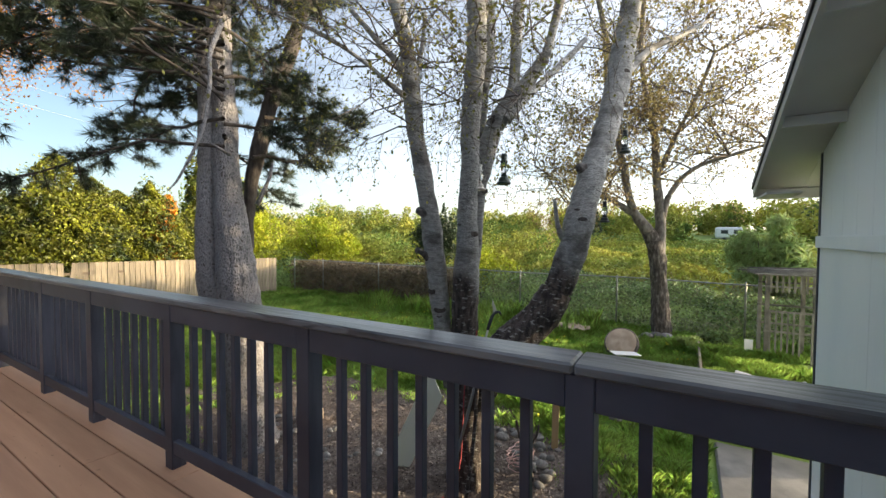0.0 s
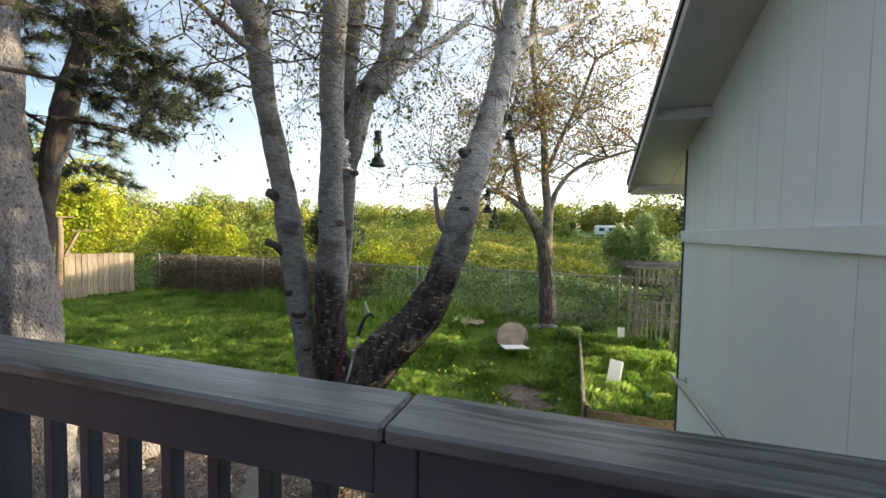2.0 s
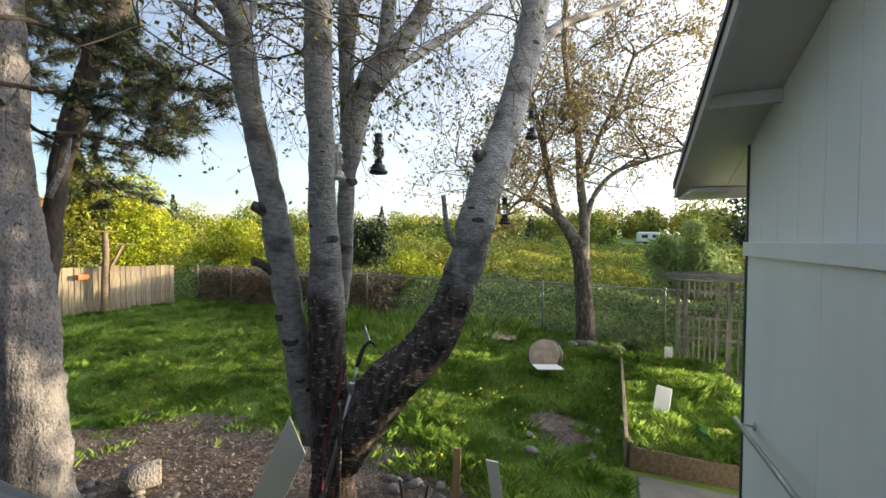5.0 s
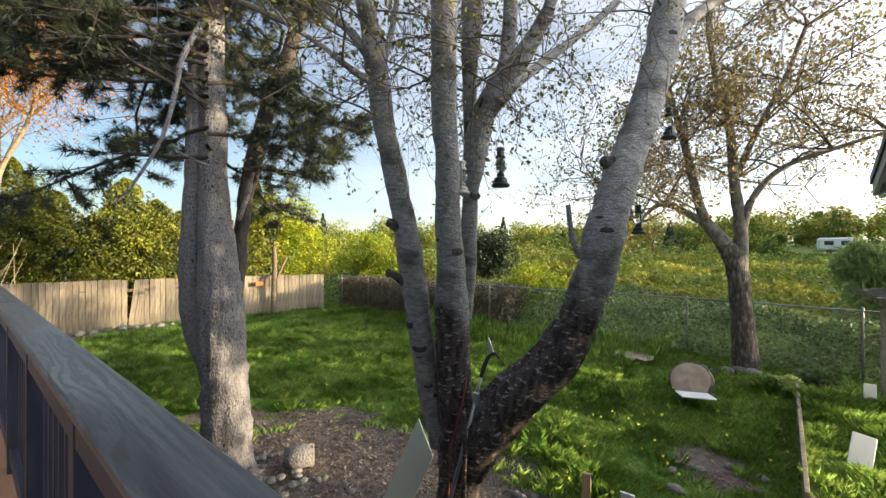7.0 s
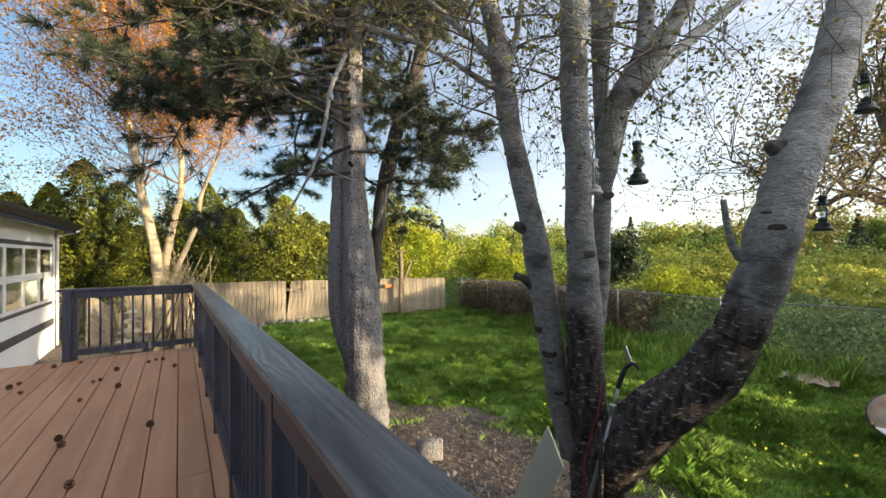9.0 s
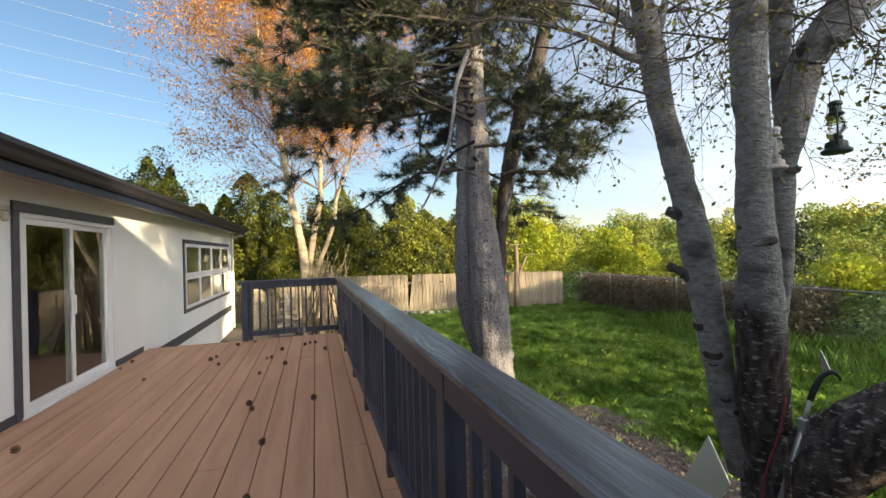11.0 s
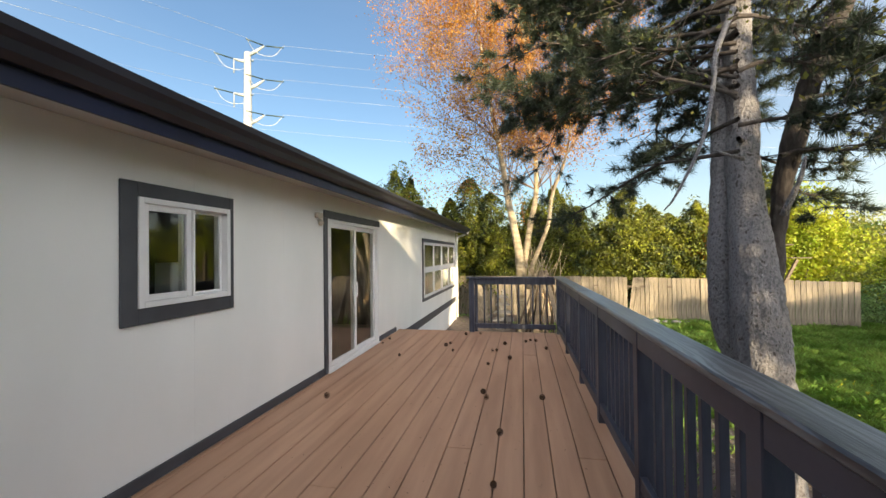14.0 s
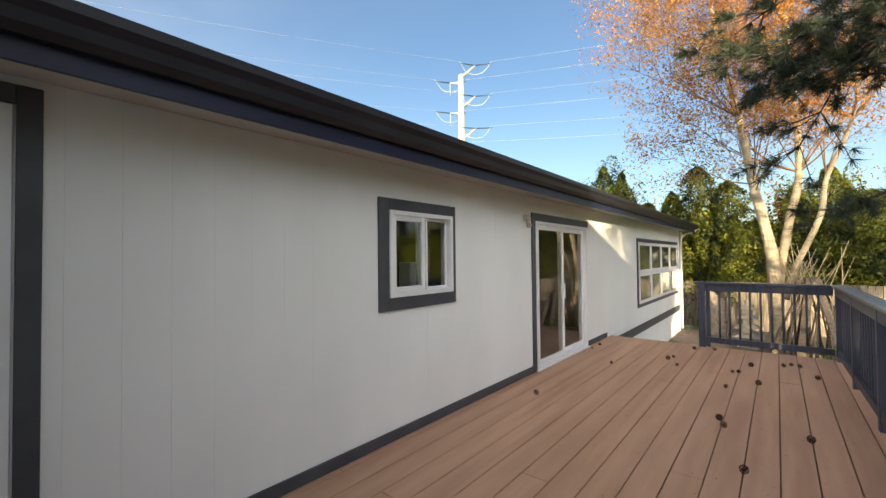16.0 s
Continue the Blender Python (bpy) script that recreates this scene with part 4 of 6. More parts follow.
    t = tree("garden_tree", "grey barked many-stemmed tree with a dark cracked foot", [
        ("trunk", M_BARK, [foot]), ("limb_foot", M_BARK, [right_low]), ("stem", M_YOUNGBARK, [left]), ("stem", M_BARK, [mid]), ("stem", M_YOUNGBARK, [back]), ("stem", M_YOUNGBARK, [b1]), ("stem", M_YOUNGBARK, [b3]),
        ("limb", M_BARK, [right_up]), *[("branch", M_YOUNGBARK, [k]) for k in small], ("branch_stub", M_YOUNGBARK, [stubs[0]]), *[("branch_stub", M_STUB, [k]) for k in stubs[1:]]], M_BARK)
    rng = np.random.default_rng(11)
    # dark knots and peeled scars on the bark
    for k, (line, n) in enumerate(((left, 10), (mid, 9), (right_up, 8), (back, 6))):
        for _ in range(n):
            i = int(rng.integers(1, len(line) - 2))
            u = rng.uniform()
            p = np.array(line[i]) * (1 - u) + np.array(line[i + 1]) * u
            a = rng.uniform(2.4, 4.6)
            bm = lathe([(0.004, -0.01), (0.022, -0.006), (0.026, 0.0), (0.016, 0.008), (0.003, 0.010)], 8)
            s = rng.uniform(0.6, 1.6)
            d = Vector((math.cos(a), math.sin(a), 0.1))
            m = Matrix.Translation(Vector(p[:3]) + d * p[3] * 0.98) @ d.to_track_quat("Z", "Y").to_matrix().to_4x4() @ Matrix.Diagonal((s * 1.5, s * 0.9, s * 0.45, 1))
            bmesh.ops.transform(bm, matrix=m, verts=bm.verts)
            part("knot", bm, M_DARKLIMB, t)
    twigs, tips = Tubes(), []
    starts = [(left, 12, 17), (mid, 9, 12), (back, 9, 13), (b1, 1, 4), (b3, 1, 4), (right_up, 9, 12), (small[0], 1, 6), (small[1], 1, 4), (small[2], 1, 6), (small[3], 1, 4), (small[4], 1, 3)]
    for line, lo, hi in starts:
        for _ in range(5):
            i = int(rng.integers(lo, hi))
            p = np.array(line[i][:3])
            a = rng.uniform(-0.2, 1.15 * math.pi) if p[1] < 1.3 else rng.uniform(0, 2 * math.pi)
            grow(twigs, tips, p, (math.cos(a), math.sin(a), rng.uniform(-0.1, 0.9)), rng.uniform(0.6, 1.2), 0.010, 2, rng, droop=0.25, up=0.05, wander=0.45)
    for _ in range(16):
        a = rng.uniform(0, 2 * math.pi)
        p = np.array((6.1 + math.cos(a) * 0.9, 1.6 + math.sin(a) * 1.1, rng.uniform(3.1, 4.0)))
        line = [(*p, 0.004)]
        for s in range(6):
            p = p + np.array((rng.normal() * 0.05, rng.normal() * 0.05, -rng.uniform(0.1, 0.22)))
            line.append((*p, 0.003))
            tips.append(p)
        twigs.add(line, 3, cap=False)
    part_mesh("twigs", twigs.mesh("twigs", M_TWIG), t, kind="stuff")
    tips = np.array(tips)
    tips = tips[(tips[:, 1] > -0.35)]
    pts = tips + rng.normal(size=(len(tips), 3)) * 0.02
    part_mesh("leaves", leaf_mesh("leaves", pts, 0.032, M_LEAF, rng, 0.6), t, "small new green leaves")


build_main_tree()


def build_pine():
    main = [(4.85, 4.34, -1.15, 0.340), (4.86, 4.41, -0.65, 0.270), (4.88, 4.52, 0.02, 0.255), (4.89, 4.62, 0.59, 0.252), (4.90, 4.71, 1.07, 0.234), (4.90, 4.80, 1.56, 0.209), (4.90, 4.87, 1.93, 0.180), (4.91, 4.95, 2.44, 0.162), (4.95, 5.02, 3.09, 0.154), (4.96, 5.12, 3.77, 0.151), (4.99, 5.20, 4.46, 0.148), (4.78, 4.75, 5.30, 0.150), (4.77, 4.75, 7.00, 0.100), (4.77, 4.75, 8.60, 0.050)]
    right = [(5.18, 5.04, 0.92, 0.070), (5.18, 5.04, 1.02, 0.110), (5.23, 5.05, 1.42, 0.106), (5.26, 5.05, 1.69, 0.084), (5.31, 5.05, 2.04, 0.085), (5.34, 5.05, 2.31, 0.092), (5.41, 5.01, 2.67, 0.105), (5.48, 4.98, 3.02, 0.106), (5.56, 4.93, 3.38, 0.102), (5.65, 4.87, 3.75, 0.098), (5.77, 4.77, 4.12, 0.093), (5.85, 4.72, 4.50, 0.089), (5.90, 4.68, 4.72, 0.083), (6.02, 4.56, 5.62, 0.060), (6.10, 4.48, 6.72, 0.030)]
    left = [(4.82, 4.78, 0.25, 0.12), (4.75, 4.98, 0.80, 0.158), (4.75, 5.06, 1.43, 0.150), (4.79, 5.12, 2.38, 0.124), (4.82, 5.18, 3.11, 0.110), (4.83, 5.25, 3.98, 0.085)]
    bough = [(4.66, 4.55, 4.0, 0.030), (4.44, 4.42, 3.5, 0.026), (4.33, 4.22, 3.13, 0.022), (4.18, 4.09, 2.59, 0.017), (3.93, 4.02, 2.09, 0.012), (3.81, 3.98, 1.94, 0.006)]
    stubs = [[(4.70, 4.50, 2.47, 0.02), (4.50, 4.38, 2.50, 0.014), (4.38, 4.35, 2.54, 0.008)], [(4.95, 4.35, 1.9, 0.03), (5.0, 4.2, 2.2, 0.022), (5.02, 4.15, 2.4, 0.012)]]
    t = tree("pine_tree", "tall pine with furrowed grey bark and dark drooping needles", [("trunk", M_PINEBARK, [main]), ("stem", M_PINEBARK, [left]), ("limb", M_DARKLIMB, [right]), *[("dead_branch", M_PINEBARK, [k]) for k in [bough] + stubs]], M_PINEBARK)
    rng = np.random.default_rng(5)
    tufts = []
    # (bearing in degrees from +x, height, length, how many sprays)
    for k in range(108):
        stem = main if k % 4 or k > 69 else right
        z = 2.55 + 5.2 * (k / 70) ** 1.05 if k < 70 else 3.2 + 0.09 * (k - 70)
        a = k * 2.39996 + rng.uniform(-0.3, 0.3) if k < 70 else 2.15 + 0.85 * math.sin(k * 2.1)
        way = np.array((math.cos(a), math.sin(a), 0.0))
        # longer towards the open deck side, shorter towards the other tree
        toward = way.dot(np.array((-0.55, 0.83, 0)))
        length = (2.15 + 1.0 * toward) * (1 - 0.055 * (z - 2.5)) * rng.uniform(0.8, 1.15)
        if z < 3.3 and toward < -0.2:
            length *= 0.75
        # the side towards the deck corner has lost its lower boughs
        if z < 4.6 and way.dot(np.array((-0.35, -0.94, 0))) > 0.1:
            continue
        c = np.array((4.78, 4.75, z)) if stem is main else np.array((5.2 + 0.2 * (z - 2.6), 4.8 - 0.2 * (z - 2.6), z))
        bough_tubes = Tubes()
        line, p, w = [(*c, 0.026)], c, way + np.array((0, 0, 0.10))
        n = 7
        for s in range(n):
            w = w + rng.normal(size=3) * 0.20 + np.array((0, 0, -0.06 + 0.03 * s))
            w /= np.linalg.norm(w)
            p = p + w * length / n
            line.append((*p, 0.026 * (1 - 0.8 * (s + 1) / n)))
            if s >= 1:
                for _ in range(2):
                    tufts.append((p - w * rng.uniform(0, length / n), w + rng.normal(size=3) * 0.4))
                for _ in range(5):
                    side = np.cross(w, (0, 0, 1)) * rng.choice((-1, 1)) + w * 0.7 + np.array((0, 0, rng.uniform(-0.35, 0.35)))
                    side /= np.linalg.norm(side)
                    ln = rng.uniform(0.25, 0.62)
                    e1 = p + side * ln * 0.5 + np.array((0, 0, -0.02))
                    e2 = p + side * ln + np.array((0, 0, -0.05 + rng.uniform(-0.05, 0.08)))
                    bough_tubes.add([(*p, 0.006), (*e1, 0.006), (*e2, 0.004)], 3, cap=False)
                    for u in (0.72, 0.88, 1.0):
                        q = p + (e2 - p) * u + rng.normal(size=3) * 0.02
                        tufts.append((q, side))
        bough_tubes.add(line, 5, cap=False)
        part_mesh("bough", bough_tubes.mesh("bough", M_DARKLIMB), t)
        tufts.append((p, w))
    c = np.array([q for q, _ in tufts])
    w = np.array([d for _, d in tufts])
    per = 36
    c, w = np.repeat(c, per, axis=0), np.repeat(w, per, axis=0)
    d = w * 0.75 + rng.normal(size=c.shape) * 0.55
    d /= np.linalg.norm(d, axis=1)[:, None]
    e = np.cross(d, rng.normal(size=c.shape))
    e /= np.linalg.norm(e, axis=1)[:, None]
    ln = rng.uniform(0.11, 0.18, (len(c), 1))
    tri = np.stack([c - e * 0.0045, c + e * 0.0045, c + d * ln], axis=1)
    part_mesh("needles", fast_mesh("needles", tri.reshape(-1, 3), 3, M_NEEDLE), t, "dark blue-green needle tufts")


build_pine()


def build_far_tree():
    lines = [[(13.59, 0.45, -1.15, 0.30), (13.59, 0.45, -0.92, 0.25), (13.59, 0.52, 0.33, 0.205), (13.55, 0.62, 1.28, 0.21), (13.46, 0.81, 1.69, 0.16), (13.29, 1.18, 2.37, 0.10), (13.17, 1.48, 3.87, 0.08), (13.05, 1.76, 5.09, 0.065), (12.86, 1.80, 6.50, 0.080), (12.64, 2.09, 8.04, 0.04)],
             [(13.58, 0.56, 1.01, 0.16), (13.61, 0.53, 1.97, 0.125), (13.58, 0.64, 3.06, 0.10), (13.56, 0.72, 4.28, 0.08), (13.46, 0.97, 5.51, 0.065), (13.45, 1.05, 6.87, 0.075), (13.53, 0.95, 8.50, 0.04)],
             [(13.62, 0.51, 1.97, 0.09), (13.63, 0.33, 2.64, 0.07), (13.78, -0.14, 3.23, 0.05), (13.97, -0.90, 3.53, 0.04), (14.17, -1.69, 3.78, 0.03)],
             [(13.61, 0.58, 3.19, 0.07), (13.61, 0.22, 4.10, 0.06), (13.63, -0.18, 4.97, 0.045), (13.62, -0.52, 5.94, 0.04)],
             [(13.35, 1.06, 2.10, 0.09), (13.04, 1.87, 2.58, 0.055), (12.88, 2.38, 2.17, 0.02)]]
    t = tree("leaning_tree", "small multi-stemmed tree with sparse new leaves", [("trunk", M_OLDBARK, [lines[0][:5]]), ("stem", M_FARBARK, [lines[0][4:]]), ("stem", M_FARBARK, [lines[1]]), *[("branch", M_FARBARK, [k]) for k in lines[2:]]], M_FARBARK)
    rng = np.random.default_rng(21)
    twigs, tips = Tubes(), []
    for line, lo in ((lines[0], 5), (lines[1], 2), (lines[2], 1), (lines[3], 1), (lines[4], 1)):
        for _ in range(12):
            i = int(rng.integers(lo, len(line)))
            a = rng.uniform(0, 2 * math.pi)
            grow(twigs, tips, line[i][:3], (math.cos(a), math.sin(a), rng.uniform(0.0, 1.0)), rng.uniform(1.0, 2.3), 0.026, 2, rng, droop=0.1, up=0.12, wander=0.4)
    part_mesh("twigs", twigs.mesh("twigs", M_TWIG), t, kind="stuff")
    tips = np.array(tips)
    pts = np.repeat(tips, 3, axis=0) + rng.normal(size=(len(tips) * 3, 3)) * 0.08
    part_mesh("leaves", leaf_mesh("leaves", pts, 0.070, M_LEAF3, rng, 0.6), t, "sparse brownish green leaves")


build_far_tree()


def build_birch():
    lines = [[(2.55, 13.4, -1.1, 0.26), (2.52, 13.4, 0.0, 0.21), (2.49, 13.39, 1.0, 0.19), (2.40, 13.39, 1.93, 0.17), (2.11, 13.41, 3.42, 0.14), (1.83, 13.43, 5.28, 0.10), (1.44, 13.46, 7.32, 0.07), (1.19, 13.48, 9.18, 0.045), (0.95, 13.51, 10.4, 0.03)],
             [(2.56, 13.5, 0.3, 0.14), (2.62, 13.57, 1.18, 0.13), (2.83, 13.52, 2.49, 0.12), (3.03, 13.48, 3.62, 0.10), (2.97, 13.46, 5.69, 0.08), (2.82, 13.46, 7.76, 0.08), (2.48, 13.48, 10.03, 0.03)],
             [(2.7, 13.5, 0.4, 0.10), (2.90, 13.53, 1.18, 0.09), (3.39, 13.44, 2.48, 0.08), (3.53, 13.41, 3.42, 0.065), (3.98, 13.33, 4.73, 0.05), (4.29, 13.26, 6.80, 0.04)]]
    lines = [[(x, y, z, r * 0.78) for x, y, z, r in line] for line in lines]
    t = tree("birch_tree", "pale trunked birch with sunlit orange spring foliage", [("trunk", M_BIRCH, [lines[0]]), ("stem", M_BIRCH, [lines[1]]), ("stem", M_BIRCH, [lines[2]])], M_BIRCH)
    rng = np.random.default_rng(31)
    twigs, tips = Tubes(), []
    for line, lo, n in ((lines[0], 4, 40), (lines[1], 3, 26), (lines[2], 3, 12)):
        for _ in range(n):
            i = int(rng.integers(lo, len(line)))
            a = rng.uniform(0, 2 * math.pi)
            grow(twigs, tips, line[i][:3], (math.cos(a) - 0.35, math.sin(a), rng.uniform(0.2, 1.2)), rng.uniform(1.5, 4.0), 0.022, 2, rng, droop=0.0, up=0.22, wander=0.35)
    part_mesh("twigs", twigs.mesh("twigs", M_BIRCHTWIG), t, kind="stuff")
    tips = np.array(tips)
    pts = np.repeat(tips, 8, axis=0) + rng.normal(size=(len(tips) * 8, 3)) * 0.13
    part_mesh("leaves", leaf_mesh("leaves", pts, 0.060, M_ORANGE, rng, 0.6), t, "orange brown young leaves")


build_birch()


# ---- hedge, bushes, brambles, distance ----
def build_hedge():
    rng = np.random.default_rng(41)
    for k, x in enumerate(np.arange(-3.4, 11.6, 0.92)):
        h = (rng.uniform(4.6, 6.6) if x < 1.5 else rng.uniform(3.5, 5.7)) if x < 7 else rng.uniform(3.2, 5.0)
        y = 18.3 + rng.uniform(-0.5, 0.5)
        if x > 9.5:
            h *= 0.85
        t = thing("cedar_tree", "dense evergreen cedar in a tall hedge, sun and shade patches painted in", "tree", "cedar hedge", at=(0, 0, 0))
        tb = Tubes()
        tb.add([(x, y, -1.05, 0.10), (x, y, h * 0.6 - 1, 0.05), (x, y, h - 1.6, 0.015)], 7)
        part_mesh("trunk", tb.mesh("trunk", M_DARKLIMB), t)
        n = 16000
        u = rng.uniform(0, 1, n) ** 0.8
        r = rng.uniform(0.8, 1.15) * np.minimum(1, rng.uniform(1.8, 3.2) * (1 - u)) ** rng.uniform(0.5, 0.9) * (0.55 + 0.45 * rng.uniform(0, 1, n) ** 0.5)
        a = rng.uniform(0, 2 * math.pi, n)
        bulge = 1 + 0.30 * np.sin(a * 3 + k * 1.7 + u * 9) * np.cos(u * 19 + k * 2.3) + 0.25 * np.sin(u * 31 + a * 2 + k)
        p = np.stack([x + r * bulge * np.cos(a), y + r * bulge * np.sin(a), -0.9 + u * h], axis=1)
        p[: n // 2] = clump_points(rng, (x, y, h * 0.5 - 0.9), (1.15, 1.05, h * 0.55), n // 2, 30)
        part_mesh("foliage", leaf_mesh("foliage", p, 0.11, M_LITCEDAR, rng, 0.5, hang=-0.4), t)


build_hedge()


def bush(name, label, centre, radii, n, size, mat, seed, lumps=10, stems=True, slim=0.55, hang=0.0):
    rng = np.random.default_rng(seed)
    t = thing(name, label, "bush")
    if stems:
        tb = Tubes()
        for _ in range(7):
            a = rng.uniform(0, 2 * math.pi)
            e = (centre[0] + math.cos(a) * radii[0] * 0.5, centre[1] + math.sin(a) * radii[1] * 0.5, centre[2] + radii[2] * rng.uniform(0, 0.6))
            tb.add([(centre[0], centre[1], GROUND - 0.1, 0.05), ((centre[0] * 2 + e[0]) / 3, (centre[1] * 2 + e[1]) / 3, (GROUND + e[2]) / 2, 0.035), (*e, 0.01)], 5, cap=False)
        part_mesh("stems", tb.mesh("stems", M_TWIG), t)
    part_mesh("foliage", leaf_mesh("foliage", clump_points(rng, centre, radii, n, lumps), size, mat, rng, slim, hang=hang), t)
    return t


bush("bush", "bright yellow-green leafy bush lit by the low sun", (14.2, 20.0, 1.8), (2.7, 2.0, 2.9), 17000, 0.15, M_YELLOW, 51, 34)
bush("bush", "bright yellow-green leafy bush lit by the low sun", (18.5, 18.5, 0.8), (3.0, 2.4, 2.1), 14000, 0.15, M_YELLOW, 52, 34)
bush("bush", "tall green cedar-like bush beside the fence corner, sun and shade painted in", (12.0, 19.2, 2.2), (1.2, 1.2, 3.3), 10000, 0.17, M_LITCEDAR, 53, 26)
bush("bush", "orange-brown leafed shrub above the board fence", (9.9, 18.3, 1.3), (1.1, 0.9, 1.9), 6000, 0.15, M_ORANGE, 54, 8)
bush("bush", "dark round evergreen bush standing in the rough field", (21.0, 12.0, 1.35), (1.6, 1.6, 1.7), 14000, 0.13, M_IVY, 55, 34)
bush("bush", "yellow-green bush behind the chain fence", (17.0, 7.2, 0.2), (1.5, 1.5, 1.1), 6500, 0.12, M_YELLOW, 56, 26)
bush("pale_bush", "pale green arching willow bush behind the wing", (19.7, -2.4, 0.75), (1.5, 1.5, 1.6), 8000, 0.42, M_PALEGRASS, 57, 30, True, 0.14, -0.9)
bush("bush", "lush green garden shrub near the fence", (13.1, -0.6, -0.75), (0.55, 0.55, 0.35), 2500, 0.09, M_BRAMBLE, 58, 8, False)
bush("bush", "grey-green leafy perennial by the fence", (12.3, -0.2, -0.82), (0.5, 0.4, 0.28), 1800, 0.07, M_PALEGRASS, 59, 8, False)


# Unseen trees added behind the wing, only to dapple the low sunlight.
def build_shade_trees():
    for k, (x, y, h, r, leaves) in enumerate(((11.0, -7.2, 7.0, 2.0, 4800), (15.2, -7.6, 5.6, 1.9, 2000), (19.4, -8.4, 4.6, 2.0, 1500), (23.8, -9.4, 4.4, 2.2, 1500), (28.4, -11.5, 5.2, 2.6, 2000), (33.0, -13.0, 5.8, 2.6, 2000))):
        rng = np.random.default_rng(300 + k)
        t = thing("yard_tree", "unseen leafy tree added south of the yard to cast dappled shade", "tree", "trees south of the yard")
        tb, tips = Tubes(), []
        tb.add(smooth_line([(x, y, GROUND - 0.1, 0.22), (x + 0.1, y, 0.2, 0.17), (x, y + 0.1, h * 0.5, 0.10), (x, y, h - 1.2, 0.04)], 4), 9, 0.1)
        part_mesh("trunk", tb.mesh("trunk", M_OLDBARK), t)
        for b in range(9):
            limb = Tubes()
            a = b * 2.4
            grow(limb, tips, (x, y, 0.2 + b * (h - 1.6) / 9), (math.cos(a), math.sin(a), 0.5), r * 0.8, 0.05, 1, rng)
            part_mesh("limb", limb.mesh("limb", M_OLDBARK), t)
        part_mesh("foliage", leaf_mesh("foliage", clump_points(rng, (x, y, h * 0.42), (r, r, h * 0.55), leaves, 22), 0.20, M_BRAMBLE, rng), t)


build_shade_trees()


def bramble_top(x, y):
    a = noise.noise(Vector((x * 0.28, y * 0.28, 5))) * 0.55 + noise.noise(Vector((x * 0.8, y * 0.8, 9))) * 0.22
    rise = min(1.0, max(0.0, (x - 14.2) / 1.5))
    lump = 0.85 if x < 19 else 0.6
    if y > 8.5 and x < 19:
        lump = 0.9
    return GROUND + rise * max(0.15, lump + a * 1.2) + min(0.9, max(0.0, x - 18) * 0.035)


def build_brambles():
    rng = np.random.default_rng(61)
    for name, label, x0, x1, y0, y1, n, size, mat, cond in (
            ("brambles", "thick green bramble thicket behind the chain fence", 14.2, 21.0, -9.0, 19.0, 85000, 0.095, M_BRAMBLE, 0),
            ("dry_vines", "brown dry vines and grass on the fence line", 14.05, 15.6, 6.6, 15.6, 26000, 0.10, M_DEADVINE, 1),
            ("field_scrub", "rough green and yellow scrub across the open field", 20.0, 52.0, -28.0, 46.0, 130000, 0.19, M_FARLEAF, 2)):
        x = x0 + (x1 - x0) * rng.uniform(0, 1, n) ** (1.3 if cond != 1 else 1.0)
        y = rng.uniform(y0, y1, n)
        top = np.array([bramble_top(a, b) + (0.25 + ground_height(a, b) - GROUND if cond == 2 else 0) for a, b in zip(x, y)])
        z = top - np.abs(rng.normal(size=n)) * (0.22 if cond != 1 else 0.5)
        if cond == 1:
            z = GROUND + rng.uniform(0, 1, n) ** 0.8 * 1.35
        ok = z > GROUND - 0.05
        t = tagged(new(name, leaf_mesh(name, np.stack([x, y, z], 1)[ok], size, mat, rng, 0.6)), label, "undergrowth", kind="stuff")
    # canes arching out of the thicket
    tb = Tubes()
    for _ in range(170):
        x, y = rng.uniform(14.3, 20), rng.uniform(-5, 16)
        a, l = rng.uniform(0, 6.28), rng.uniform(0.5, 1.2)
        z = bramble_top(x, y) - 0.1
        tb.add([(x, y, z, 0.008), (x + math.cos(a) * l * 0.4, y + math.sin(a) * l * 0.4, z + 0.35, 0.006), (x + math.cos(a) * l, y + math.sin(a) * l, z + 0.2, 0.003)], 3, cap=False)
    tagged(new("bramble_canes", tb.mesh("bramble_canes", M_DEADVINE)), "thin arching bramble canes over the thicket", "undergrowth", kind="stuff")


build_brambles()


